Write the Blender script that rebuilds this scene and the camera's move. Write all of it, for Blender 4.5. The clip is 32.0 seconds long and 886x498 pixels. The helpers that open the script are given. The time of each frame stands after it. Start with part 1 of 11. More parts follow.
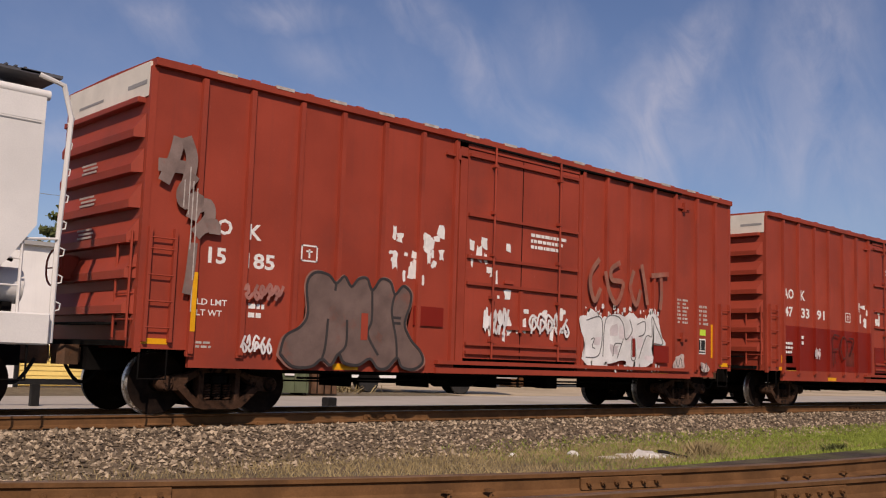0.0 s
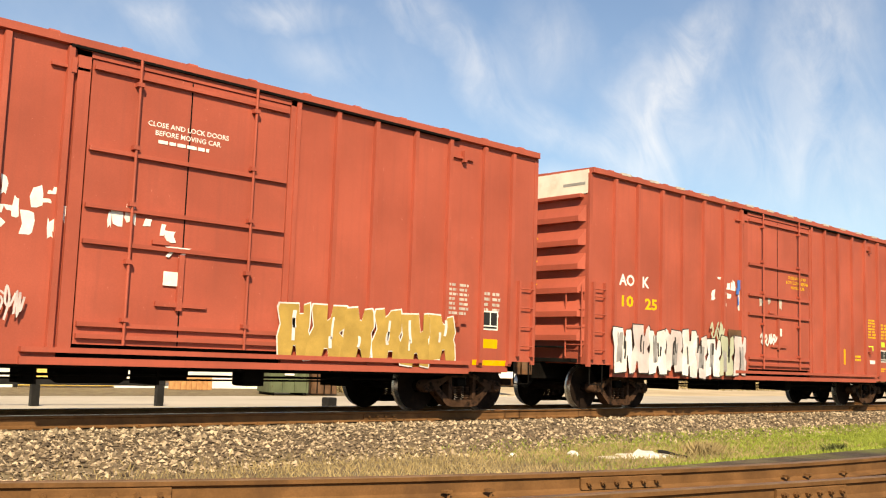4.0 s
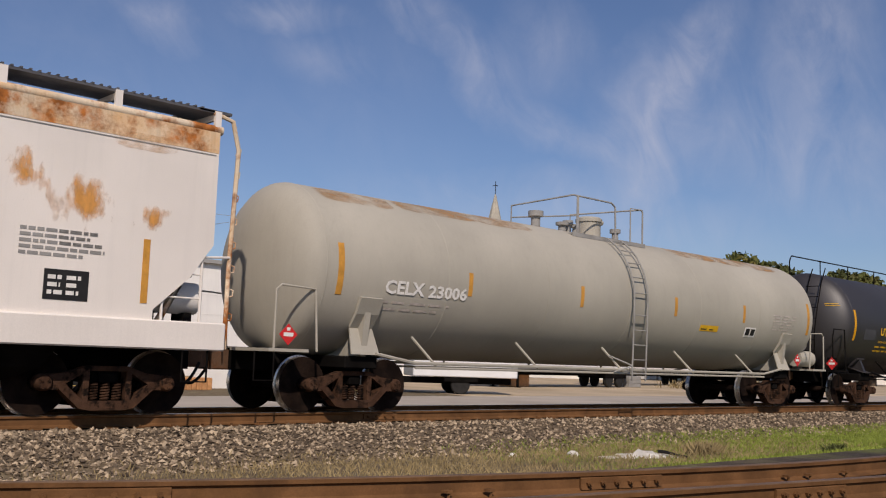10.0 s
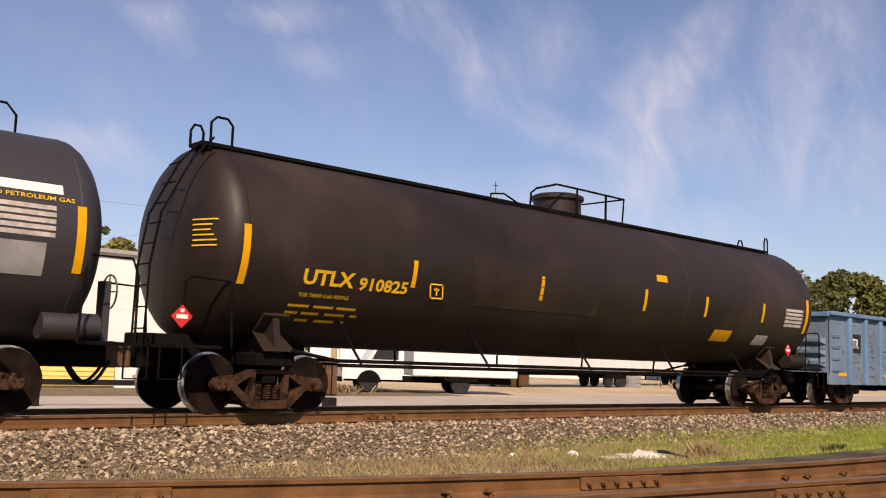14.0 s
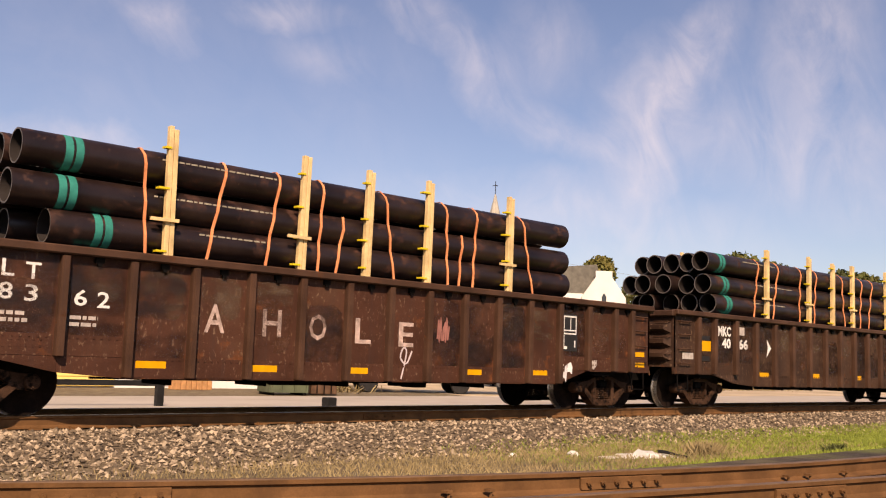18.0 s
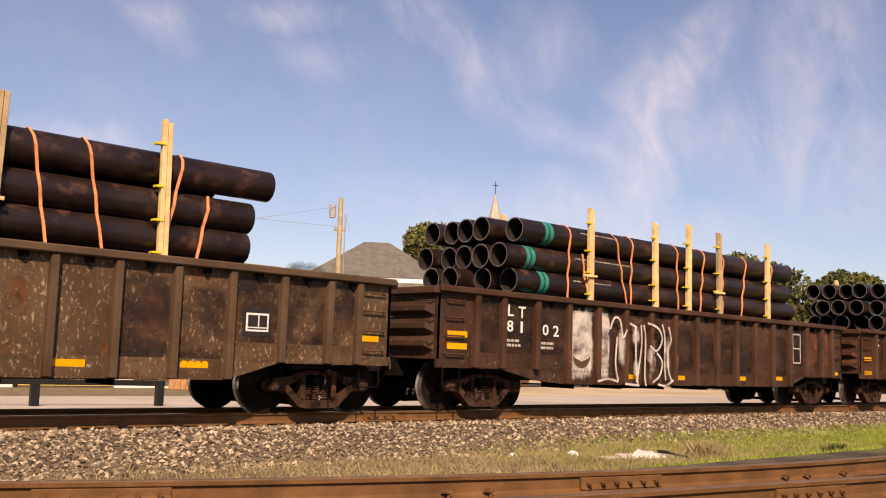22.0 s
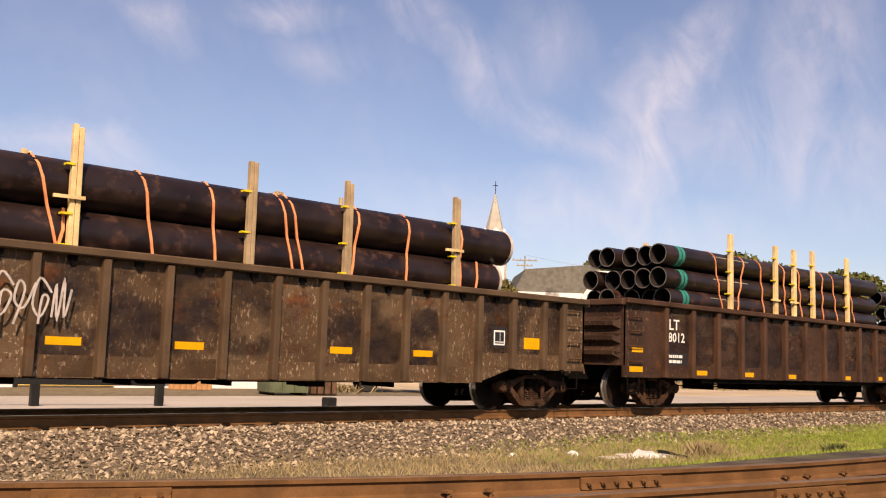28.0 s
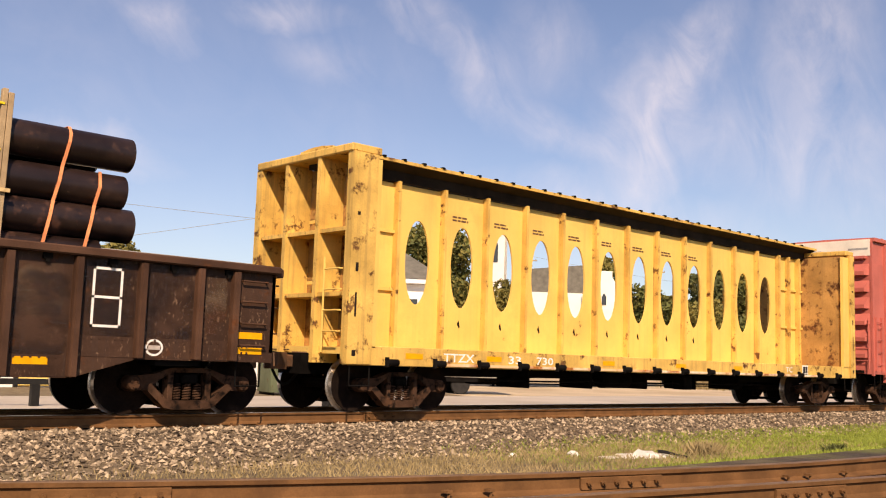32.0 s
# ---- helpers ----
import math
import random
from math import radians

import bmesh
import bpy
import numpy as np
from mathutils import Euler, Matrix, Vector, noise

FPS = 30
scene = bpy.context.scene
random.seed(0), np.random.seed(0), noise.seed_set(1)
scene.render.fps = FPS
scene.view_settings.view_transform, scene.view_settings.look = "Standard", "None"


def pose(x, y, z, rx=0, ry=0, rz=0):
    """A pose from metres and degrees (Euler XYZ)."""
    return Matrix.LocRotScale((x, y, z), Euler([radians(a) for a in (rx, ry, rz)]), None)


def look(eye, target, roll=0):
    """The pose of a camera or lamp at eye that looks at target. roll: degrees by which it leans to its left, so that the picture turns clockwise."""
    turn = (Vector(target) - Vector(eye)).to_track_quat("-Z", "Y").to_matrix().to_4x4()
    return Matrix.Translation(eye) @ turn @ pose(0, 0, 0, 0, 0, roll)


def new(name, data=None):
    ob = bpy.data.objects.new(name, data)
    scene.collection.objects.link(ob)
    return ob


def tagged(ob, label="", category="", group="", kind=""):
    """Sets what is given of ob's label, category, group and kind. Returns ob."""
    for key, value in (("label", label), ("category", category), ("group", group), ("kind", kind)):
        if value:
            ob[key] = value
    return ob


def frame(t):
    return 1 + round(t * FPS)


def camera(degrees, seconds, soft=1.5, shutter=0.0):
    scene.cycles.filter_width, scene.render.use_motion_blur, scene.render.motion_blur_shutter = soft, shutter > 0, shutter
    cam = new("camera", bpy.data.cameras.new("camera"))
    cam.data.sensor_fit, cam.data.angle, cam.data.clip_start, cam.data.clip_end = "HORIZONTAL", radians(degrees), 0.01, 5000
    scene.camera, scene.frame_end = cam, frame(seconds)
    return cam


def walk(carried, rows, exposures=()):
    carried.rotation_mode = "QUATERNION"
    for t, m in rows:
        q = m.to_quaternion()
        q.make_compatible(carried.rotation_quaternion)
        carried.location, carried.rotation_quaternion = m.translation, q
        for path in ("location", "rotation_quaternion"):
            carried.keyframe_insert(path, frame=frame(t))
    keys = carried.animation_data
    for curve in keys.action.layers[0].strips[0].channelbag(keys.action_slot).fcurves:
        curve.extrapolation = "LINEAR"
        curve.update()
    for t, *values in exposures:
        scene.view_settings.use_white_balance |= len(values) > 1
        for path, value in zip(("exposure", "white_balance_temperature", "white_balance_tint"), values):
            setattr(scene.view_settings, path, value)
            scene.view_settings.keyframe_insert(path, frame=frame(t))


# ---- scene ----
cam = camera(48.68, 32.0, 1.15)


def still_pose():
    """Level heading 42.76 degrees right of the track's normal, tilted up 6.5, picture turned 1.9 clockwise."""
    p, w, h = radians(6.536), radians(42.762), 0.912
    way = Vector((math.sin(w) * math.cos(p), math.cos(w) * math.cos(p), math.sin(p)))
    eye = Vector((0, 0, h))
    return look(eye, eye + way, 1.894)


EYE = still_pose()
EXPOSURES = [(0, -0.57, 7080, 23), (1.0, -0.14, 7400, 19), (2.0, 0.29, 8100, 10), (3.2, 0.53, 8800, 8), (6.0, 0.62, 8900, 10), (7.6, 0.33, 8200, 14), (8.6, -0.18, 7250, 16), (9.2, -0.50, 7050, 18), (10.0, -0.60, 6700, 18), (11.5, -0.67, 6650, 18), (13.0, -0.13, 7300, 24), (14.0, 0.03, 7900, 24), (16.5, 0.12, 8700, 28), (24.0, 0.20, 8800, 28), (32.0, 0.24, 8500, 24)]
walk(cam, [(0, EYE), (32.0, EYE)], exposures=EXPOSURES)

# ---- world and sun ----
YC = 14.38          # centre line of the train's track
D = 12.88           # plane of the cars' near sides
SPEED = 10.45       # metres a second, towards -x
SUN_EL, SUN_AZ = radians(41), radians(37)   # azimuth from -y towards -x

world = bpy.data.worlds.new("sky")
scene.world = world
world.use_nodes = True
wn, wl = world.node_tree.nodes, world.node_tree.links
bg = wn["Background"]
sky = wn.new("ShaderNodeTexSky")
sky.sky_type, sky.sun_disc = "NISHITA", False
sky.sun_elevation = SUN_EL
sky.sun_rotation = radians(180) + SUN_AZ
sky.air_density, sky.dust_density, sky.ozone_density = 1.0, 0.6, 1.6
tc = wn.new("ShaderNodeTexCoord")


def sky_math(kind, a, b):
    m = wn.new("ShaderNodeMath")
    m.operation = kind
    for k, v in enumerate((a, b)):
        if hasattr(v, "links"):
            wl.new(v, m.inputs[k])
        else:
            m.inputs[k].default_value = v
    return m.outputs[0]


def heading(az, el):
    a, e = radians(az), radians(el)
    return Vector((math.sin(a) * math.cos(e), math.cos(a) * math.cos(e), math.sin(e)))


def ragged():
    """The sky's directions, pushed about by noise, so that cloud edges feather."""
    t = wn.new("ShaderNodeTexNoise")
    t.inputs["Scale"].default_value, t.inputs["Detail"].default_value, t.inputs["Roughness"].default_value = 9.0, 5.0, 0.6
    wl.new(tc.outputs["Generated"], t.inputs["Vector"])
    a = wn.new("ShaderNodeVectorMath")
    a.operation = "SUBTRACT"
    wl.new(t.outputs["Color"], a.inputs[0])
    a.inputs[1].default_value = (0.5, 0.5, 0.5)
    b = wn.new("ShaderNodeVectorMath")
    b.operation = "MULTIPLY_ADD"
    wl.new(a.outputs[0], b.inputs[0])
    b.inputs[1].default_value = (0.085, 0.085, 0.085)
    wl.new(tc.outputs["Generated"], b.inputs[2])
    return b.outputs[0]


RAGGED = ragged()


def wisp(az0, el0, az1, el1, wide, weight):
    """A long soft patch of cirrus between two headings of the sky, in degrees."""
    a, b = heading(az0, el0), heading(az1, el1)
    mid = (a + b) / 2
    x = (b - a).normalized()
    z = mid.normalized()
    y = z.cross(x).normalized()
    z = x.cross(y)
    m = wn.new("ShaderNodeMapping")
    m.vector_type = "TEXTURE"
    m.inputs["Location"].default_value = mid
    m.inputs["Rotation"].default_value = Matrix((x, y, z)).transposed().to_euler()
    m.inputs["Scale"].default_value = ((b - a).length * 0.75, radians(wide), 0.6)
    g = wn.new("ShaderNodeTexGradient")
    g.gradient_type = "SPHERICAL"
    wl.new(RAGGED, m.inputs["Vector"])
    wl.new(m.outputs["Vector"], g.inputs["Vector"])
    return sky_math("MULTIPLY", g.outputs["Fac"], weight)


cover = 0.0
for row in ((39, 21.4, 44, 17.6, 2.02, 0.46), (43.4, 19.2, 46.4, 15, 2.29, 0.26), (58.9, 20.2, 55.2, 13.6, 2.0, 0.44), (56.4, 18, 53, 12.4, 3.51, 0.54), (45.6, 15.1, 51.6, 12, 1.8, 0.34), (50.4, 12.9, 55.6, 10, 2.4, 0.32), (58.9, 13.8, 53.6, 10.5, 2.03, 0.26), (29.8, 19.6, 36, 19.6, 1.22, 0.34), (24, 19.2, 27.2, 17.4, 1.76, 0.42), (15, 12.5, 25, 10.6, 1.49, 0.5), (61.5, 19.8, 66, 16.2, 4.2, 0.4), (58.5, 14.4, 68.5, 11, 4.6, 0.4), (32.6, 17.6, 37.2, 16.6, 1.62, 0.18), (47.4, 20.6, 50.3, 16.2, 3.4, 0.3), (40, 9, 60, 7.5, 3, 0.4), (80, 20, 110, 40, 8, 0.4), (-30, 30, 10, 45, 9, 0.35), (-120, 25, -70, 40, 9, 0.3)):
    cover = sky_math("ADD", wisp(*row), cover)
mp = wn.new("ShaderNodeMapping")
mp.inputs["Rotation"].default_value = (radians(12), radians(-28), radians(38))
mp.inputs["Scale"].default_value = (1.6, 7.5, 3.2)
n1 = wn.new("ShaderNodeTexNoise")
n1.inputs["Scale"].default_value, n1.inputs["Detail"].default_value, n1.inputs["Roughness"].default_value = 3.4, 8.0, 0.6
n1.inputs["Distortion"].default_value = 0.7
n2 = wn.new("ShaderNodeTexNoise")
n2.inputs["Scale"].default_value, n2.inputs["Detail"].default_value = 2.0, 4.0
wl.new(tc.outputs["Generated"], mp.inputs["Vector"])
wl.new(mp.outputs["Vector"], n1.inputs["Vector"])
wl.new(tc.outputs["Generated"], n2.inputs["Vector"])
thin = wn.new("ShaderNodeMapRange")
wl.new(n1.outputs["Fac"], thin.inputs["Value"])
thin.inputs["From Min"].default_value, thin.inputs["From Max"].default_value = 0.24, 0.70
broad = wn.new("ShaderNodeMapRange")
wl.new(n2.outputs["Fac"], broad.inputs["Value"])
broad.inputs["From Min"].default_value, broad.inputs["From Max"].default_value = 0.42, 0.75
broad.inputs["To Max"].default_value = 0.17
veil_sky = sky_math("MULTIPLY", sky_math("ADD", cover, broad.outputs[0]), thin.outputs[0])
mix = wn.new("ShaderNodeMix")
mix.data_type = "RGBA"
deep = wn.new("ShaderNodeMix")
deep.data_type, deep.blend_type = "RGBA", "MULTIPLY"
deep.inputs["Factor"].default_value = 1.0
deep.inputs["B"].default_value = (0.86, 1.0, 1.22, 1)
wl.new(sky.outputs["Color"], deep.inputs["A"])
clamped = wn.new("ShaderNodeClamp")
wl.new(veil_sky, clamped.inputs["Value"])
wl.new(clamped.outputs[0], mix.inputs["Factor"])
wl.new(deep.outputs["Result"], mix.inputs["A"])
mix.inputs["B"].default_value = (8.2, 8.6, 9.8, 1)
wl.new(mix.outputs["Result"], bg.inputs["Color"])
bg.inputs["Strength"].default_value = 0.100

sun = new("sun", bpy.data.lights.new("sun", "SUN"))
sun.data.energy, sun.data.angle, sun.data.color = 5.0, radians(0.5), (1.0, 0.92, 0.79)
sun_from = Vector((-math.sin(SUN_AZ) * math.cos(SUN_EL), -math.cos(SUN_AZ) * math.cos(SUN_EL), math.sin(SUN_EL)))
sun.matrix_world = look(sun_from * 60, (0, 0, 0))

# ---- materials ----
MATS = {}


def surface(name, col, rough=0.6, metal=0.0, var=0.22, scale=1.2, rust=None, rust_at=0.62, rust_soft=0.06, streak=0.0, bump=0.15, grain=60.0, spec=0.22, dirt=None, dirt_at=0.55, fleck=None, fleck_at=0.63):
    """A worn surface: broad stains, fine grain, optional rust patches and upright streaks, in the object's own metres."""
    if name in MATS:
        return MATS[name]
    m = bpy.data.materials.new(name)
    m.use_nodes = True
    nt = m.node_tree
    n, l = nt.nodes, nt.links
    b = n["Principled BSDF"]
    b.inputs["Roughness"].default_value, b.inputs["Metallic"].default_value = rough, metal
    b.inputs["Specular IOR Level"].default_value = spec
    co = n.new("ShaderNodeTexCoord")
    oi = n.new("ShaderNodeObjectInfo")
    off = n.new("ShaderNodeVectorMath")
    off.operation = "MULTIPLY_ADD"
    cx = n.new("ShaderNodeCombineXYZ")
    for k in range(3):
        l.new(oi.outputs["Random"], cx.inputs[k])
    off.inputs[1].default_value = (37.0, 0.0, 11.0)
    l.new(cx.outputs[0], off.inputs[0])
    l.new(co.outputs["Object"], off.inputs[2])

    def noise_tex(sc, detail, vec=None, rgh=0.55):
        t = n.new("ShaderNodeTexNoise")
        t.inputs["Scale"].default_value, t.inputs["Detail"].default_value, t.inputs["Roughness"].default_value = sc, detail, rgh
        l.new(vec or off.outputs[0], t.inputs["Vector"])
        return t.outputs["Fac"]

    def ramp(src, a, z, lo=0.0, hi=1.0):
        r = n.new("ShaderNodeMapRange")
        r.inputs["From Min"].default_value, r.inputs["From Max"].default_value = a, z
        r.inputs["To Min"].default_value, r.inputs["To Max"].default_value = lo, hi
        l.new(src, r.inputs["Value"])
        return r.outputs["Result"]

    def blend(fac, a, c, kind="MIX"):
        x = n.new("ShaderNodeMix")
        x.data_type, x.blend_type = "RGBA", kind
        if hasattr(fac, "links"):
            l.new(fac, x.inputs["Factor"])
        else:
            x.inputs["Factor"].default_value = fac
        for s, k in ((a, "A"), (c, "B")):
            if hasattr(s, "links"):
                l.new(s, x.inputs[k])
            else:
                x.inputs[k].default_value = (*s, 1) if len(s) == 3 else s
        return x.outputs["Result"]

    dark = tuple(c * (1 - var) for c in col)
    lite = tuple(min(1, c * (1 + var * 0.8) + 0.01 * var) for c in col)
    out = blend(ramp(noise_tex(scale, 5), 0.3, 0.7), dark, lite)
    fine = noise_tex(grain, 3)
    g = ramp(fine, 0.25, 0.75, 1 - var * 0.55, 1 + var * 0.4)
    gg = n.new("ShaderNodeCombineColor")
    for k in range(3):
        l.new(g, gg.inputs[k])
    out = blend(1.0, out, gg.outputs[0], "MULTIPLY")
    if streak:
        mpn = n.new("ShaderNodeMapping")
        mpn.inputs["Scale"].default_value = (5.0, 5.0, 0.22)
        l.new(off.outputs[0], mpn.inputs["Vector"])
        st = ramp(noise_tex(2.2, 4, mpn.outputs[0]), 0.5, 0.8, 0, streak)
        out = blend(st, out, tuple(c * 0.45 + 0.02 for c in col))
    if dirt:
        out = blend(ramp(noise_tex(scale * 0.7, 6, None, 0.65), dirt_at, dirt_at + 0.16, 0, 0.75), out, dirt)
    if fleck:
        mpf = n.new("ShaderNodeMapping")
        mpf.inputs["Scale"].default_value = (13.0, 13.0, 6.5)
        l.new(off.outputs[0], mpf.inputs["Vector"])
        near = ramp(noise_tex(0.9, 3), 0.36, 0.56)
        chip = ramp(noise_tex(1.6, 5, mpf.outputs[0], 0.7), fleck_at, fleck_at + 0.05, 0, 0.85)
        both = n.new("ShaderNodeMath")
        both.operation = "MULTIPLY"
        l.new(near, both.inputs[0])
        l.new(chip, both.inputs[1])
        out = blend(both.outputs[0], out, fleck)
    if rust:
        mask = ramp(noise_tex(scale * 2.1, 8, None, 0.68), rust_at, rust_at + rust_soft)
        rc = blend(ramp(noise_tex(9, 4), 0.35, 0.65), rust, tuple(c * 0.45 for c in rust))
        out = blend(mask, out, rc)
        l.new(ramp(mask, 0, 1, rough, 0.9), b.inputs["Roughness"])
    else:
        l.new(ramp(fine, 0.2, 0.8, max(0.05, rough - 0.08), min(1, rough + 0.1)), b.inputs["Roughness"])
    l.new(out, b.inputs["Base Color"])
    if bump:
        bp = n.new("ShaderNodeBump")
        bp.inputs["Strength"].default_value, bp.inputs["Distance"].default_value = bump, 0.01
        l.new(noise_tex(grain * 0.5, 5), bp.inputs["Height"])
        l.new(bp.outputs[0], b.inputs["Normal"])
    MATS[name] = m
    return m


RED = surface("oxide red paint", (0.330, 0.051, 0.026), 0.55, var=0.18, scale=0.7, streak=0.25, bump=0.08, dirt=(0.22, 0.043, 0.027), dirt_at=0.56, fleck=(0.42, 0.10, 0.07), fleck_at=0.66)
RED_B = surface("faded oxide red paint", (0.375, 0.083, 0.052), 0.6, var=0.18, scale=0.6, streak=0.26, bump=0.08, dirt=(0.29, 0.070, 0.044), dirt_at=0.56, fleck=(0.52, 0.17, 0.12), fleck_at=0.66)
RED_FRESH = surface("fresh oxide red repaint", (0.215, 0.014, 0.006), 0.5, var=0.12, scale=0.8, streak=0.15, bump=0.05)
RED_PALE = surface("sun bleached red paint", (0.50, 0.13, 0.10), 0.6, var=0.2, scale=0.9, streak=0.2, bump=0.1)
CREAM = surface("excess height white panel", (0.72, 0.66, 0.55), 0.6, var=0.12, scale=2, bump=0.06, dirt=(0.55, 0.45, 0.34), dirt_at=0.6)
BROWN = surface("gondola brown paint", (0.070, 0.026, 0.014), 0.62, var=0.38, scale=0.9, rust=(0.17, 0.058, 0.024), rust_at=0.585, rust_soft=0.07, streak=0.4, bump=0.25, dirt=(0.105, 0.052, 0.030), dirt_at=0.56, spec=0.16, fleck=(0.20, 0.12, 0.075), fleck_at=0.585)
BROWN_B = surface("dark gondola brown paint", (0.050, 0.024, 0.014), 0.6, var=0.45, scale=0.8, rust=(0.125, 0.046, 0.02), rust_at=0.60, rust_soft=0.07, streak=0.45, bump=0.25, dirt=(0.092, 0.048, 0.028), dirt_at=0.53, spec=0.16, fleck=(0.19, 0.115, 0.07), fleck_at=0.58)
# Lighter than the panels: dust, plus the posts' sunlit faces in the colour.
POST_BROWN = surface("dusty brown post paint", (0.072, 0.033, 0.018), 0.6, var=0.4, scale=1.4, rust=(0.14, 0.05, 0.02), rust_at=0.6, rust_soft=0.1, streak=0.3, bump=0.2, spec=0.2)
POST_OLIVE = surface("dusty grey brown post paint", (0.092, 0.056, 0.031), 0.65, var=0.35, scale=1.4, rust=(0.13, 0.055, 0.025), rust_at=0.6, rust_soft=0.1, streak=0.3, bump=0.2, spec=0.18)
# Posts bluer than the panels' paint.
POST_BLUE = surface("bluer post paint", (0.115, 0.215, 0.345), 0.6, var=0.2, scale=1.0, rust=(0.13, 0.062, 0.03), rust_at=0.66, rust_soft=0.04, streak=0.2, bump=0.15, spec=0.18)
OLIVE = surface("weathered grey brown paint", (0.088, 0.050, 0.025), 0.66, var=0.45, scale=0.9, rust=(0.15, 0.055, 0.022), rust_at=0.57, rust_soft=0.08, streak=0.5, bump=0.3, dirt=(0.14, 0.092, 0.052), dirt_at=0.5, spec=0.15, fleck=(0.36, 0.26, 0.17), fleck_at=0.57)
BLUE = surface("faded blue paint", (0.145, 0.205, 0.275), 0.62, var=0.22, scale=0.9, rust=(0.15, 0.065, 0.03), rust_at=0.66, rust_soft=0.03, streak=0.3, bump=0.2, dirt=(0.22, 0.245, 0.27), dirt_at=0.54, spec=0.18, fleck=(0.20, 0.10, 0.05), fleck_at=0.66)
CREAM_HOP = surface("rust stained cream paint", (0.800, 0.740, 0.671), 0.55, var=0.08, scale=0.5, rust=(0.50, 0.22, 0.07), rust_at=0.70, rust_soft=0.06, streak=0.10, bump=0.06)
RUSTBAND = surface("rust bled cream paint", (0.76, 0.62, 0.45), 0.7, var=0.2, scale=0.75, rust=(0.54, 0.185, 0.045), rust_at=0.48, rust_soft=0.13, streak=0.7, bump=0.15, dirt=(0.72, 0.42, 0.18), dirt_at=0.48)
GREY_TANK = surface("chalky grey tank paint", (0.42, 0.39, 0.325), 0.6, var=0.12, scale=0.5, rust=(0.38, 0.22, 0.1), rust_at=0.74, rust_soft=0.06, streak=0.12, bump=0.06, spec=0.12)
BLACK_TANK = surface("dusty black tank paint", (0.024, 0.0198, 0.0195), 0.53, var=0.22, scale=0.4, streak=0.1, bump=0.04, spec=0.9)
BLACK_TANK_B = surface("brownish black tank paint", (0.021, 0.012, 0.008), 0.52, var=0.35, scale=0.4, streak=0.25, bump=0.04, spec=0.34, dirt=(0.052, 0.033, 0.022), dirt_at=0.52)
YELLOW_CAR = surface("chipped freight yellow paint", (0.76, 0.50, 0.135), 0.55, var=0.14, scale=0.9, rust=(0.16, 0.065, 0.025), rust_at=0.655, rust_soft=0.03, streak=0.22, bump=0.12, dirt=(0.60, 0.36, 0.10), dirt_at=0.56)
YELLOW_WORN = surface("rust eaten yellow paint", (0.68, 0.42, 0.11), 0.65, var=0.3, scale=1.5, rust=(0.17, 0.075, 0.028), rust_at=0.57, rust_soft=0.07, streak=0.9, bump=0.2)
# Rust and the recessed plate's shade are both in this brown.
BULK_BROWN = surface("rust browned yellow plate", (0.42, 0.23, 0.075), 0.75, var=0.35, scale=1.2, rust=(0.14, 0.055, 0.022), rust_at=0.52, rust_soft=0.10, streak=0.5, bump=0.2)
PIPE = surface("dark coated line pipe", (0.016, 0.0075, 0.006), 0.36, var=0.5, scale=1.4, rust=(0.095, 0.036, 0.021), rust_at=0.54, rust_soft=0.14, bump=0.1, dirt=(0.042, 0.023, 0.016), dirt_at=0.52, spec=0.36, fleck=(0.16, 0.10, 0.07), fleck_at=0.66)
PIPE_IN = surface("pipe bore", (0.022, 0.017, 0.015), 0.7, var=0.3, scale=3, bump=0.1)
PIPE_END = surface("bare machined pipe rim", (0.17, 0.145, 0.125), 0.5, metal=0.3, var=0.35, scale=6, bump=0.05)
TEAL = surface("teal paint band", (0.01, 0.22, 0.17), 0.5, var=0.2, scale=6, bump=0.05)
WOOD = surface("pale pine stake", (0.76, 0.54, 0.26), 0.7, var=0.28, scale=3, streak=0.5, bump=0.2)
WOOD_OLD = surface("greyed pine stake", (0.42, 0.30, 0.17), 0.75, var=0.3, scale=3, streak=0.4, bump=0.2)
STRAP = surface("orange strap", (0.88, 0.30, 0.13), 0.5, var=0.3, scale=5, bump=0.05)
BAND = surface("yellow tie band", (0.72, 0.55, 0.03), 0.5, var=0.15, scale=5, bump=0.05)
STEEL_RUST = surface("brown rusted steel", (0.115, 0.062, 0.035), 0.75, var=0.4, scale=2.5, rust=(0.20, 0.085, 0.035), rust_at=0.52, rust_soft=0.15, bump=0.35)
# Near-black patches put the car body's shade into the castings' colour.
TRUCK = surface("dusty truck casting", (0.062, 0.031, 0.018), 0.88, var=0.45, scale=3, bump=0.35, rust=(0.012, 0.008, 0.006), rust_at=0.50, rust_soft=0.10, dirt=(0.118, 0.055, 0.028), dirt_at=0.55, spec=0.08)
# Body shade over the wheels is put into this dark rust.
WHEEL = surface("wheel plate rust", (0.018, 0.010, 0.0065), 0.85, var=0.45, scale=4, bump=0.2, dirt=(0.007, 0.005, 0.0045), dirt_at=0.42, spec=0.05)
TREAD = surface("polished wheel tread", (0.55, 0.52, 0.48), 0.28, metal=0.9, var=0.12, scale=8, bump=0.02)
# Underbody shade is put into this near-black, besides the grime.
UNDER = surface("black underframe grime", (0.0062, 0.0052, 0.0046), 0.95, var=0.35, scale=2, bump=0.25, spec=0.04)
DULL_PATCH = surface("dull grey paint patch", (0.065, 0.065, 0.07), 0.7, var=0.2, scale=3, bump=0.05)
TAG_GREY = surface("thin dark marker line", (0.16, 0.15, 0.14), 0.6, var=0.3, scale=6, bump=0)
TAG_PALE = surface("faded marker line", (0.42, 0.40, 0.36), 0.6, var=0.3, scale=6, bump=0)
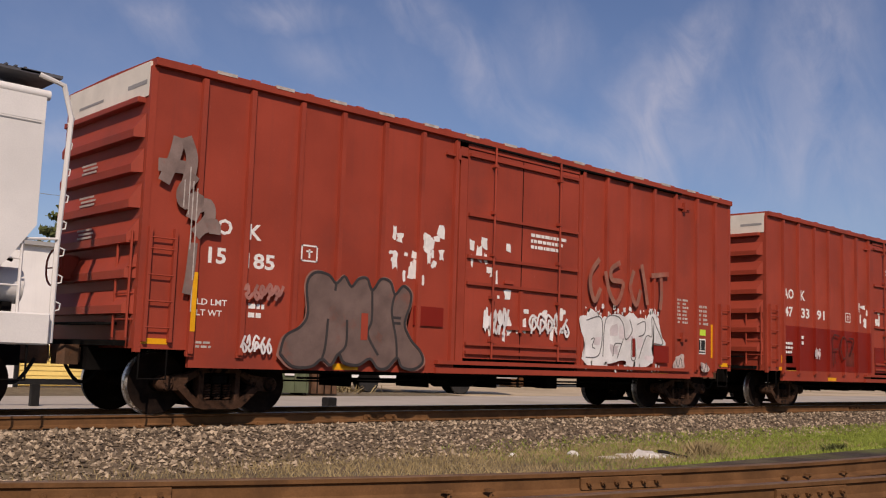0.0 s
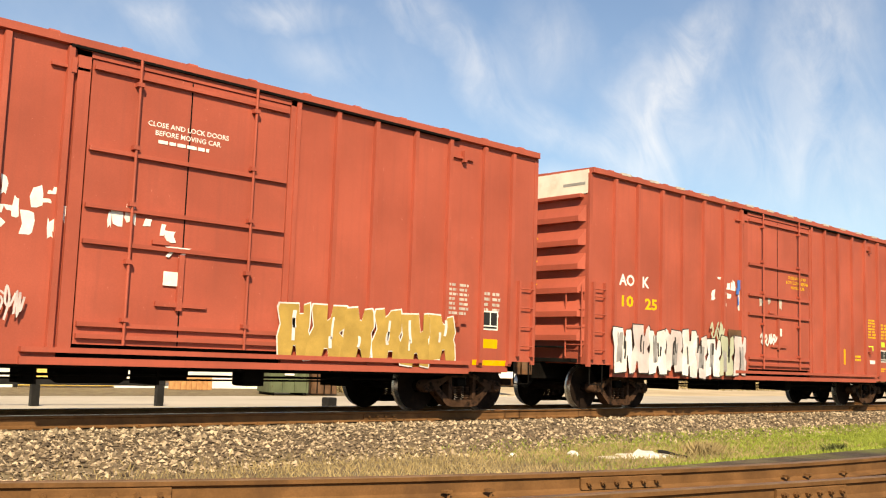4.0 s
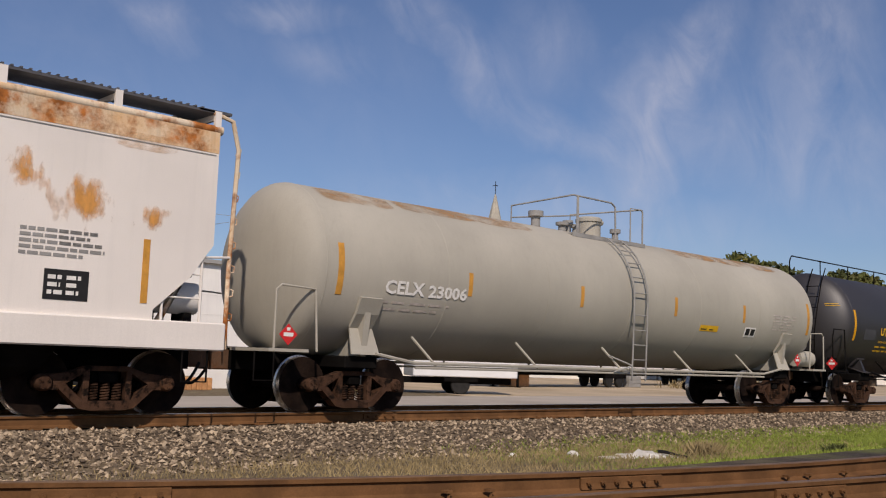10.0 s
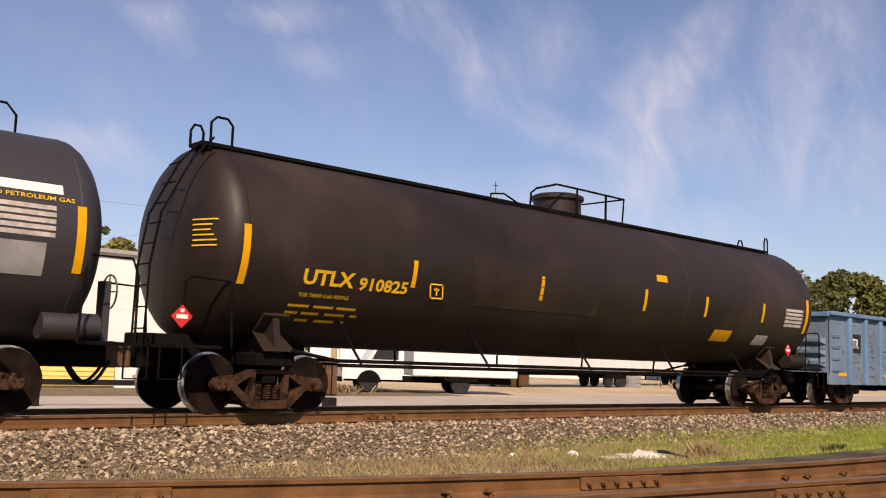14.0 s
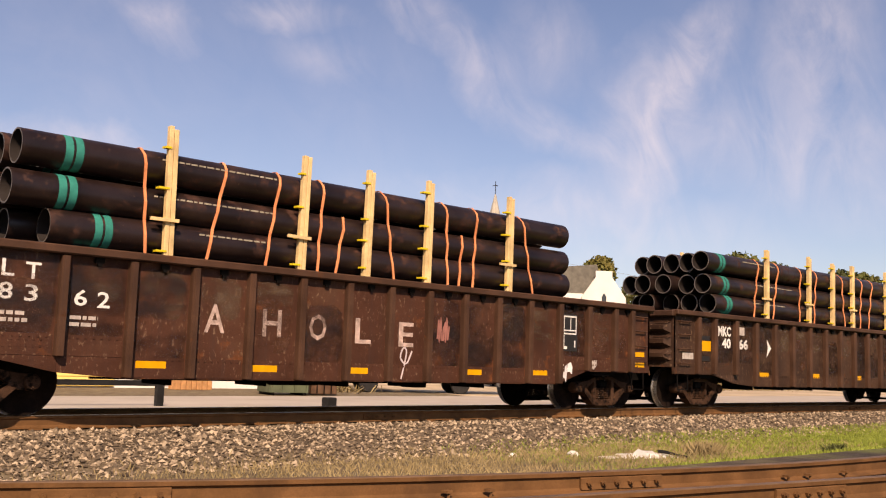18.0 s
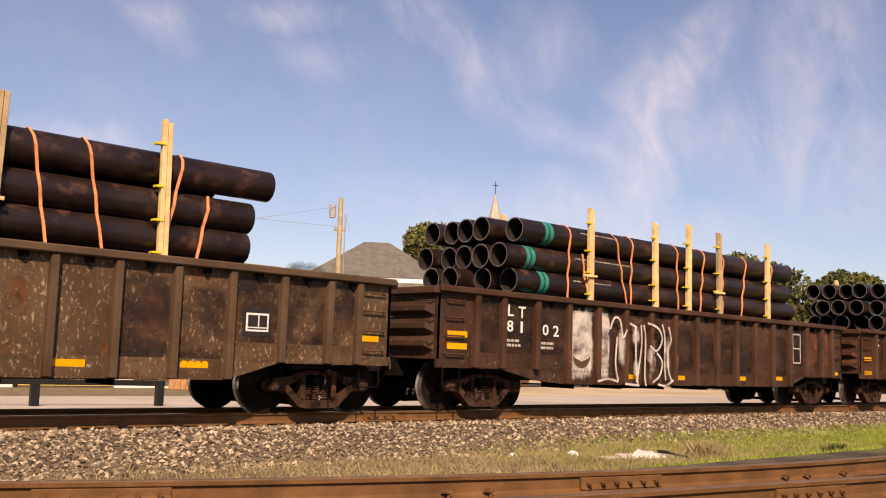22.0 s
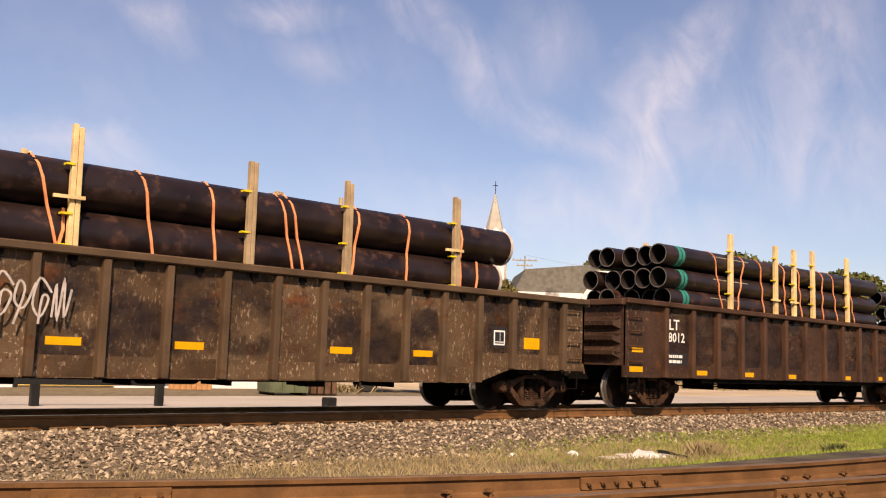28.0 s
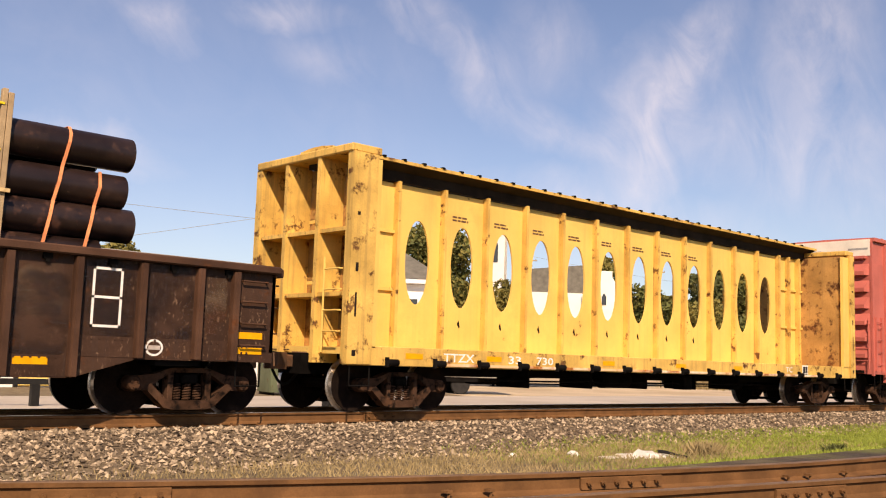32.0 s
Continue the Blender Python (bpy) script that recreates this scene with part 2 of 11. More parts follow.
SCUFF = surface("scuffed grey blue paint", (0.165, 0.175, 0.185), 0.7, var=0.3, scale=3, bump=0.1)
GREY_STEEL = surface("grey painted steel", (0.30, 0.29, 0.27), 0.6, var=0.2, scale=3, bump=0.1)
HOSE = surface("air hose rubber", (0.014, 0.013, 0.012), 0.8, var=0.2, scale=5, bump=0.1, spec=0.15)
WHITE_P = surface("white stencil paint", (0.78, 0.75, 0.70), 0.6, var=0.14, scale=7, bump=0.04)
WHITE_OLD = surface("worn white stencil paint", (0.48, 0.42, 0.37), 0.65, var=0.3, scale=9, bump=0.04)
YEL_P = surface("yellow stencil paint", (0.80, 0.45, 0.02), 0.6, var=0.15, scale=7, bump=0.04)
AMBER = surface("amber reflector sheet", (0.78, 0.36, 0.01), 0.4, var=0.1, scale=6, bump=0.03)
BLACK_P = surface("black stencil paint", (0.022, 0.021, 0.021), 0.55, var=0.15, scale=7, bump=0.04)
ORANGE_P = surface("faded orange mark", (0.58, 0.28, 0.05), 0.6, var=0.2, scale=7, bump=0.04)
LIME = surface("lime sticker", (0.52, 0.72, 0.06), 0.5, var=0.1, scale=6, bump=0.02)
GRAF_GREY = surface("dull silver spray paint", (0.175, 0.115, 0.095), 0.5, metal=0.1, var=0.25, scale=2.5, bump=0.03, dirt=(0.24, 0.075, 0.045), dirt_at=0.56)
GRAF_HALO = surface("thin grey overspray", (0.27, 0.13, 0.10), 0.6, var=0.25, scale=4, bump=0.03)
SMOKE = surface("grey spray smear", (0.235, 0.165, 0.14), 0.6, var=0.3, scale=3, bump=0.02, dirt=(0.30, 0.10, 0.07), dirt_at=0.56)
SMOKE_THIN = surface("thin grey spray smear", (0.305, 0.125, 0.085), 0.6, var=0.3, scale=3, bump=0.02, dirt=(0.33, 0.062, 0.036), dirt_at=0.46)
GRAF_SMEAR = surface("pale grey spray haze", (0.36, 0.15, 0.12), 0.7, var=0.3, scale=4, bump=0.03)
GRAF_WHITE = surface("white spray paint", (0.72, 0.69, 0.66), 0.6, var=0.22, scale=1.6, bump=0.03, dirt=(0.5, 0.44, 0.42), dirt_at=0.5)
GRAF_PINK = surface("mauve white spray paint", (0.60, 0.50, 0.49), 0.6, var=0.25, scale=1.8, bump=0.03)
GRAF_SMUDGE = surface("smudged white spray", (0.52, 0.42, 0.38), 0.6, var=0.4, scale=6, bump=0.03, dirt=(0.36, 0.12, 0.08), dirt_at=0.52)
GRAF_MAUVE = surface("pale mauve spray paint", (0.66, 0.57, 0.56), 0.6, var=0.28, scale=1.8, bump=0.03)
GRAF_SAGE = surface("sage spray paint", (0.42, 0.43, 0.31), 0.6, var=0.2, scale=1.8, bump=0.03)
GRAF_BLACK = surface("black spray paint", (0.045, 0.038, 0.036), 0.55, var=0.2, scale=4, bump=0.02)
GRAF_BROWN = surface("dark brown spray paint", (0.10, 0.017, 0.010), 0.55, var=0.4, scale=4, bump=0.02)
GRAF_BROWN_THIN = surface("thin brown wash", (0.15, 0.022, 0.012), 0.55, var=0.3, scale=4, bump=0.02)
GRAF_CHALK = surface("chalky white spray", (0.60, 0.53, 0.47), 0.65, var=0.3, scale=4, bump=0.03, dirt=(0.20, 0.10, 0.06), dirt_at=0.53)
GRAF_SHADE = surface("grey spray shading", (0.30, 0.28, 0.28), 0.6, var=0.35, scale=3, bump=0.02)
GRAF_DULL = surface("dull pink chalk paint", (0.52, 0.38, 0.32), 0.6, var=0.5, scale=5, bump=0.02)
GRAF_GOLD = surface("ochre spray paint", (0.42, 0.27, 0.07), 0.55, var=0.2, scale=3, bump=0.02)
SILVER_BOX = surface("white enamel end car", (0.74, 0.71, 0.66), 0.5, var=0.1, scale=1, bump=0.05)
PINK_SIGN = surface("pink placard", (0.78, 0.55, 0.52), 0.5, var=0.1, scale=8, bump=0.02)
RED_SIGN = surface("red hazard placard", (0.62, 0.03, 0.03), 0.5, var=0.1, scale=8, bump=0.02)
BLUE_TAPE = surface("blue tape scrap", (0.05, 0.16, 0.50), 0.5, var=0.2, scale=8, bump=0.02)

ROAD = surface("pale worn asphalt", (0.43, 0.375, 0.31), 0.9, var=0.14, scale=0.3, bump=0.25, grain=30, dirt=(0.34, 0.29, 0.23), dirt_at=0.52)
LOT = surface("sandy gravel lot", (0.50, 0.39, 0.26), 0.95, var=0.2, scale=0.25, bump=0.3, grain=20, dirt=(0.36, 0.27, 0.16), dirt_at=0.5)
TIE = surface("creosoted tie", (0.060, 0.042, 0.03), 0.9, var=0.4, scale=4, streak=0.2, bump=0.5)
RAIL_SIDE = surface("orange brown rail rust", (0.165, 0.078, 0.030), 0.85, var=0.3, scale=3, bump=0.2, dirt=(0.095, 0.046, 0.020), dirt_at=0.50, spec=0.15)
RAIL_TOP = surface("dull rail head", (0.20, 0.12, 0.07), 0.5, metal=0.4, var=0.25, scale=4, bump=0.1)
RAIL_SHINE = surface("polished rail head", (0.45, 0.42, 0.40), 0.3, metal=0.9, var=0.15, scale=5, bump=0.03)
BARK = surface("bark", (0.09, 0.065, 0.045), 0.95, var=0.35, scale=3, bump=0.6)
LEAF_A = surface("autumn green leaves", (0.105, 0.115, 0.03), 0.7, var=0.45, scale=0.35, bump=0.1, dirt=(0.20, 0.145, 0.035), dirt_at=0.5)
LEAF_B = surface("yellowing leaves", (0.20, 0.17, 0.045), 0.7, var=0.4, scale=0.4, bump=0.1)
LEAF_C = surface("dark far leaves", (0.085, 0.095, 0.032), 0.75, var=0.5, scale=0.3, bump=0.1, dirt=(0.15, 0.11, 0.035), dirt_at=0.52)
NEEDLE = surface("conifer needles", (0.115, 0.130, 0.042), 0.8, var=0.45, scale=0.8, bump=0.1)
GRASS = surface("grass blades", (0.225, 0.272, 0.046), 0.8, var=0.4, scale=1.5, bump=0)
STRAW = surface("dry grass blades", (0.31, 0.235, 0.115), 0.85, var=0.4, scale=2.0, bump=0)
WALL_YEL = surface("yellow sheet siding", (0.90, 0.66, 0.20), 0.6, var=0.1, scale=0.6, streak=0.15, bump=0.1)
WALL_WHITE = surface("white painted block wall", (0.86, 0.83, 0.77), 0.8, var=0.08, scale=0.6, streak=0.12, bump=0.3)
WALL_GREY = surface("grey sheet siding", (0.36, 0.35, 0.33), 0.65, var=0.12, scale=0.6, bump=0.1)
SHINGLE = surface("grey shingle", (0.145, 0.135, 0.11), 0.9, var=0.25, scale=2, bump=0.3)
SPIRE = surface("pale spire slate", (0.46, 0.42, 0.34), 0.8, var=0.2, scale=1, streak=0.4, bump=0.2)
STUCCO = surface("white church stucco", (0.74, 0.71, 0.64), 0.8, var=0.08, scale=0.6, bump=0.2)
GLASSY = surface("dark window glass", (0.03, 0.035, 0.04), 0.12, var=0.1, scale=2, bump=0, spec=0.6)
GREEN_BIN = surface("dull green dumpster paint", (0.105, 0.125, 0.070), 0.65, var=0.25, scale=1.5, rust=(0.15, 0.07, 0.03), rust_at=0.62, streak=0.3, bump=0.2)
TRUCK_WHITE = surface("white vehicle enamel", (0.76, 0.76, 0.74), 0.3, var=0.06, scale=1, bump=0.02, spec=0.5)
TYRE = surface("tyre rubber", (0.025, 0.024, 0.023), 0.85, var=0.25, scale=6, bump=0.2)
RIM = surface("grey wheel rim", (0.35, 0.34, 0.33), 0.4, metal=0.6, var=0.2, scale=6, bump=0.05)
POLE_WOOD = surface("sunlit pole timber", (0.45, 0.34, 0.20), 0.85, var=0.25, scale=3, streak=0.4, bump=0.3)
BAR_BLACK = surface("black barrier steel", (0.012, 0.012, 0.012), 0.6, var=0.3, scale=4, bump=0.1)
TERRA = surface("terracotta block stack", (0.55, 0.28, 0.12), 0.85, var=0.25, scale=6, bump=0.3)
RAG = surface("crumpled pale cloth", (0.66, 0.62, 0.55), 0.9, var=0.2, scale=5, bump=0.5)
LAMP_RED = surface("red tail lamp", (0.5, 0.03, 0.01), 0.3, var=0.1, scale=8, bump=0)

# Shade under the top flange, put into a near-black rusted steel.
SHADE_BLACK = surface("black rusted chord steel", (0.022, 0.014, 0.009), 0.85, var=0.4, scale=2, bump=0.2, spec=0.15)
GRATE = surface("grey walkway grating", (0.10, 0.10, 0.108), 0.7, var=0.3, scale=3, bump=0.2)

# ---- mesh kit ----
class Shape:
    """Collects vertices and faces of one mesh."""

    def __init__(self):
        self.v, self.f = [], []

    def add(self, vs, fs):
        o = len(self.v)
        self.v += [tuple(p) for p in vs]
        self.f += [tuple(o + i for i in f) for f in fs]
        return self

    def box(self, x0, x1, y0, y1, z0, z1, b=0.0):
        if b <= 0:
            return self.add([(x, y, z) for x in (x0, x1) for y in (y0, y1) for z in (z0, z1)], [(0, 1, 3, 2), (4, 6, 7, 5), (0, 4, 5, 1), (2, 3, 7, 6), (0, 2, 6, 4), (1, 5, 7, 3)])
        vs, idx = [], {}
        for i, x in enumerate((x0, x1)):
            for j, y in enumerate((y0, y1)):
                for k, z in enumerate((z0, z1)):
                    sx, sy, sz = (1 - 2 * i) * b, (1 - 2 * j) * b, (1 - 2 * k) * b
                    for a, p in enumerate(((x, y + sy, z + sz), (x + sx, y, z + sz), (x + sx, y + sy, z))):
                        idx[i, j, k, a] = len(vs)
                        vs.append(p)
        g = lambda i, j, k, a: idx[i, j, k, a]
        fs = []
        for i in (0, 1):
            fs.append([g(i, 0, 0, 0), g(i, 0, 1, 0), g(i, 1, 1, 0), g(i, 1, 0, 0)][:: 1 - 2 * (i == 1)])
            fs.append([g(0, i, 0, 1), g(1, i, 0, 1), g(1, i, 1, 1), g(0, i, 1, 1)][:: 1 - 2 * (i == 1)])
            fs.append([g(0, 0, i, 2), g(0, 1, i, 2), g(1, 1, i, 2), g(1, 0, i, 2)][:: 1 - 2 * (i == 1)])
        for p in (0, 1):
            for q in (0, 1):
                s = 1 if p == q else -1
                fs.append([g(p, q, 0, 0), g(p, q, 0, 1), g(p, q, 1, 1), g(p, q, 1, 0)][::s])
                fs.append([g(p, 0, q, 0), g(p, 1, q, 0), g(p, 1, q, 2), g(p, 0, q, 2)][::s])
                fs.append([g(0, p, q, 1), g(0, p, q, 2), g(1, p, q, 2), g(1, p, q, 1)][::s])
        for i in (0, 1):
            for j in (0, 1):
                for k in (0, 1):
                    fs.append([g(i, j, k, 0), g(i, j, k, 1), g(i, j, k, 2)][:: 1 if (i + j + k) % 2 else -1])
        return self.add(vs, fs)

    def tube(self, p, q, r, n=8, r2=None, caps=True):
        p, q = Vector(p), Vector(q)
        r2 = r if r2 is None else r2
        d = (q - p).normalized()
        a = d.orthogonal().normalized()
        c = d.cross(a)
        vs = []
        for o, rr in ((p, r), (q, r2)):
            vs += [o + (a * math.cos(2 * math.pi * i / n) + c * math.sin(2 * math.pi * i / n)) * rr for i in range(n)]
        fs = [(i, (i + 1) % n, n + (i + 1) % n, n + i) for i in range(n)]
        if caps:
            fs += [tuple(range(n))[::-1], tuple(range(n, 2 * n))]
        return self.add(vs, fs)

    def bar(self, pts, r, n=6):
        """A bent rod through the points."""
        pts = [Vector(p) for p in pts]
        vs, fs = [], []
        a = (pts[1] - pts[0]).orthogonal().normalized()
        for i, p in enumerate(pts):
            d = (pts[min(i + 1, len(pts) - 1)] - pts[max(i - 1, 0)]).normalized()
            a = (a - d * a.dot(d)).normalized()
            c = d.cross(a)
            vs += [p + (a * math.cos(2 * math.pi * k / n) + c * math.sin(2 * math.pi * k / n)) * r for k in range(n)]
        for i in range(len(pts) - 1):
            fs += [(i * n + k, i * n + (k + 1) % n, (i + 1) * n + (k + 1) % n, (i + 1) * n + k) for k in range(n)]
        fs += [tuple(range(n))[::-1], tuple(range((len(pts) - 1) * n, len(pts) * n))]
        return self.add(vs, fs)

    def film(self, x0, x1, y, z0, z1):
        """A stain or coat of paint on an upright face."""
        return self.add([(x0, y, z0), (x1, y, z0), (x1, y, z1), (x0, y, z1)], [(0, 1, 2, 3)])

    def prism(self, outline, axis, lo, hi):
        """An outline in the two other axes, pushed along axis ('x', 'y' or 'z') from lo to hi."""
        n = len(outline)
        put = {"x": lambda a, b, c: (c, a, b), "y": lambda a, b, c: (a, c, b), "z": lambda a, b, c: (a, b, c)}[axis]
        vs = [put(a, b, c) for c in (lo, hi) for a, b in outline]
        area = sum(outline[i][0] * outline[(i + 1) % n][1] - outline[(i + 1) % n][0] * outline[i][1] for i in range(n))
        s = 1 if (area > 0) == (axis != "y") else -1
        fs = [tuple(range(n))[::-1][::s], tuple(range(n, 2 * n))[::s]]
        fs += [(i, (i + 1) % n, n + (i + 1) % n, n + i)[::s] for i in range(n)]
        return self.add(vs, fs)

    def lathe(self, prof, axis="x", n=32, centre=(0, 0, 0), caps=True):
        """Spin (along, radius) pairs about an axis through centre."""
        vs, fs = [], []
        for a, r in prof:
            for i in range(n):
                c, s = math.cos(2 * math.pi * i / n) * r, math.sin(2 * math.pi * i / n) * r
                p = {"x": (a, c, s), "y": (s, a, c), "z": (c, s, a)}[axis]
                vs.append((p[0] + centre[0], p[1] + centre[1], p[2] + centre[2]))
        for j in range(len(prof) - 1):
            fs += [(j * n + i, j * n + (i + 1) % n, (j + 1) * n + (i + 1) % n, (j + 1) * n + i) for i in range(n)]
        if caps and prof[0][1] > 1e-6:
            fs.append(tuple(range(n))[::-1])
        if caps and prof[-1][1] > 1e-6:
            fs.append(tuple(range((len(prof) - 1) * n, len(prof) * n)))
        return self.add(vs, fs)

    def mesh(self, name, mat, smooth=None):
        me = bpy.data.meshes.new(name)
        me.from_pydata(self.v, [], self.f)
        if smooth:
            me.polygons.foreach_set("use_smooth", [True] * len(me.polygons))
            me.update()
            me.set_sharp_from_angle(angle=radians(smooth))
        for m in mat if isinstance(mat, (list, tuple)) else (mat,):
            me.materials.append(m)
        return me


def part(name, shape, mat, parent, label="", smooth=None, at=None):
    """Link a Shape (or a ready mesh) as one mesh object under a thing or a part."""
    me = shape.mesh(name, mat, smooth) if isinstance(shape, Shape) else shape
    ob = new(name, me)
    ob.parent = parent
    if at is not None:
        ob.matrix_basis = at
    if label:
        tagged(ob, label)
    return ob


def thing(name, label, category, m=None, group="", kind=""):
    ob = new(name)
    ob.empty_display_size = 0.3
    if m is not None:
        ob.matrix_basis = m
    return tagged(ob, label, category, group, kind)


LETTERS = {}


def glyph_meshes(text, mat, fat):
    """Each letter's own mesh, with the word's lower left corner and size."""
    cu = bpy.data.curves.new("letters", "FONT")
    cu.body, cu.size, cu.extrude, cu.resolution_u, cu.offset = text, 1.0, 0.0, 2, fat
    ob = bpy.data.objects.new("letters", cu)
    me = bpy.data.meshes.new_from_object(ob)
    bpy.data.objects.remove(ob)
    co = [tuple(v.co) for v in me.vertices]
    root = list(range(len(co)))

    def find(a):
        while root[a] != a:
            root[a] = root[root[a]]
            a = root[a]
        return a

    for p in me.polygons:
        for v in p.vertices[1:]:
            root[find(v)] = find(p.vertices[0])
    groups = {}
    for p in me.polygons:
        groups.setdefault("all" if len(text) > 8 else find(p.vertices[0]), []).append(tuple(p.vertices))
    out = []
    for faces in groups.values():
        used = sorted({v for f in faces for v in f})
        at = {v: k for k, v in enumerate(used)}
        m = bpy.data.meshes.new("lettering")
        m.from_pydata([co[v] for v in used], [], [tuple(at[v] for v in f) for f in faces])
        m.materials.append(mat)
        out.append(m)
    xs, ys = [c[0] for c in co], [c[1] for c in co]
    return out, min(xs), min(ys), max(xs) - min(xs), max(ys) - min(ys)


def letters(parent, text, x, z, w, h, mat, y, name="lettering", end=False, fat=0.012):
    """Paint letters on a side plane at y that fill a width and cap height from the lower left corner (x, z); each letter is a part."""
    if text in ("1", "I"):
        x, w = x + w * 0.32, w * 0.36
    key = (text, mat.name, fat)
    if key not in LETTERS:
        LETTERS[key] = glyph_meshes(text, mat, fat)
    meshes, mx, my, sw, sh = LETTERS[key]
    sx, sz = w / sw, h / sh
    made = []
    for me in meshes:
        ob = new(name, me)
        ob.parent = parent
        ob.matrix_basis = Matrix(((sx, 0, 0, x - mx * sx), (0, 0, -1, y), (0, sz, 0, z - my * sz), (0, 0, 0, 1)))
        if len(text) > 8:
            tagged(ob, kind="stuff")
        made.append(ob)
    return made


def decal(parent, name, x0, x1, z0, z1, mat, y, t=0.004, label=""):
    return part(name, Shape().box(x0, x1, y - t, y + 0.002, z0, z1), mat, parent, label)


def bars(parent, x0, x1, z0, z1, rows, mat, y, cols=1, seed=0, name="stencil_text"):
    """Lines of writing too small to read, as short plain bars."""
    rnd = random.Random(seed)
    s = Shape()
    dz = (z1 - z0) / rows
    dx = (x1 - x0) / cols
    for r in range(rows):
        for c in range(cols):
            x = x0 + c * dx
            stop = x + dx * rnd.uniform(0.55, 0.85)
            while x < stop:
                w = min(rnd.uniform(0.05, 0.16), stop - x)
                s.box(x, x + w, y - 0.003, y + 0.001, z0 + r * dz + dz * 0.2, z0 + r * dz + dz * 0.75)
                x += w + 0.025
    return tagged(part(name, s, mat, parent), kind="stuff")


def blob(cx, cz, w, h, rnd, n=30, lump=0.16):
    """A lumpy closed outline, like one bubble letter."""
    ph = [rnd.uniform(0, 6.28) for _ in range(4)]
    out = []
    for i in range(n):
        a = 2 * math.pi * i / n
        r = 1 + lump * math.sin(2 * a + ph[0]) + lump * 0.8 * math.sin(3 * a + ph[1]) + lump * 0.5 * math.sin(5 * a + ph[2])
        sq = 1 / max(abs(math.cos(a)), abs(math.sin(a))) ** 0.72
        out.append((cx + math.cos(a) * w / 2 * r * sq * 0.92, cz + math.sin(a) * h / 2 * r * sq * 0.92))
    return out


def slab(cx, cz, w, h, rnd, lean=0.0):
    """A chunky notched outline, like one angular sprayed shape."""
    a, b = rnd.uniform(-0.2, 0.2), rnd.uniform(-0.22, 0.22)
    d, e, g = rnd.uniform(0.12, 0.38), rnd.uniform(0.1, 0.34), rnd.uniform(0.04, 0.14)
    k = rnd.uniform(-0.16, 0.16) + lean
    pts = [(-0.5, -0.5), (a - 0.1, -0.48), (a - 0.05, -0.5 + d), (a + 0.05, -0.5 + d), (a + 0.09, -0.5), (0.46, -0.5), (0.5, -0.42), (0.5, -0.12), (0.5 - g, 0.0), (0.5, 0.12), (0.5, 0.45), (0.44, 0.5), (b + 0.1, 0.48), (b + 0.04, 0.5 - e), (b - 0.05, 0.5 - e), (b - 0.1, 0.5), (-0.46, 0.5), (-0.5, 0.4), (-0.5 + g, 0.1), (-0.5, -0.15)]
    return [(cx + (x + rnd.uniform(-0.035, 0.035) + k * z) * w, cz + (z + rnd.uniform(-0.03, 0.03)) * h) for x, z in pts]


def sheet(shape, outline, y, t=0.003):
    """A thin paint film with that outline on a side plane."""
    return shape.prism(outline, "y", y - t, y + 0.001)


def spray(parent, x0, x1, z0, z1, count, fills, line, y, seed, drip=True, lean=0.0):
    """Illegible bubble lettering: each letter an outline film with a fill, counters and strokes over it."""
    rnd = random.Random(seed)
    dx = (x1 - x0) / count
    for i in range(count):
        cx, cz = x0 + (i + 0.5) * dx, (z0 + z1) / 2 + rnd.uniform(-0.05, 0.05) * (z1 - z0)
        w, h = dx * rnd.uniform(1.02, 1.2), (z1 - z0) * rnd.uniform(0.88, 1.02)
        b = slab(cx, cz, w, h, rnd, lean)
        yy = y - 0.0012 * i
        letter = part("graffiti_letter", sheet(Shape(), b, yy, 0.003), line, parent)
        k = 1 - min(0.12, 0.05 / w)
        inb = [(cx + (px - cx) * k, cz + (pz - cz) * (1 - 0.05 / h)) for px, pz in b]
        part("fill", sheet(Shape(), inb, yy - 0.004, 0.003), fills[i % len(fills)], letter)
        if line is GRAF_BLACK and rnd.random() < 0.75:
            q = slab(cx + rnd.uniform(-0.22, 0.22) * w, cz + rnd.uniform(-0.12, 0.12) * h, w * rnd.uniform(0.2, 0.34), h * rnd.uniform(0.5, 0.75), rnd, lean + rnd.uniform(-0.3, 0.3))
            part("shade", filled(Shape(), q, yy - 0.0072, 0.001), GRAF_SHADE, letter)
        for _ in range(rnd.choice((1, 2, 2))):
            sx, sz = cx + rnd.uniform(-0.2, 0.16) * w, cz + rnd.uniform(-0.3, 0.1) * h
            hh, ww = h * rnd.uniform(0.2, 0.42), rnd.uniform(0.03, 0.07)
            pts = []
            t, bow = rnd.uniform(-0.12, 0.12) + lean, rnd.uniform(-0.1, 0.1)
            for q in range(7):
                u = q / 6
                pts.append((sx + t * u * hh + bow * math.sin(math.pi * u) * h * 0.3, sz + u * hh))
            out = [(px - ww / 2, pz) for px, pz in pts] + [(px + ww / 2, pz) for px, pz in pts[::-1]]
            part("stroke", sheet(Shape(), out, yy - 0.0092, 0.002), line, letter)


GLYPHS = (((0, 0.2), (0.2, 0.9), (0.3, 0.1), (0.5, 1), (0.6, 0.2), (0.9, 0.7)), ((0.9, 0.8), (0.3, 1), (0, 0.5), (0.4, 0.2), (0.8, 0.5), (0.4, 0.7), (0.3, 0.0)), ((0, 0.6), (0.3, 1), (0.45, 0.5), (0.2, 0.3), (0.6, 0), (1, 0.4)), ((0.1, 0), (0.5, 0.7), (0.2, 1), (0.05, 0.6), (0.5, 0.4), (1, 0.9)), ((0, 0.3), (0.5, 0.55), (0.9, 0.2), (0.6, 0), (0.3, 0.5), (0.7, 1)))


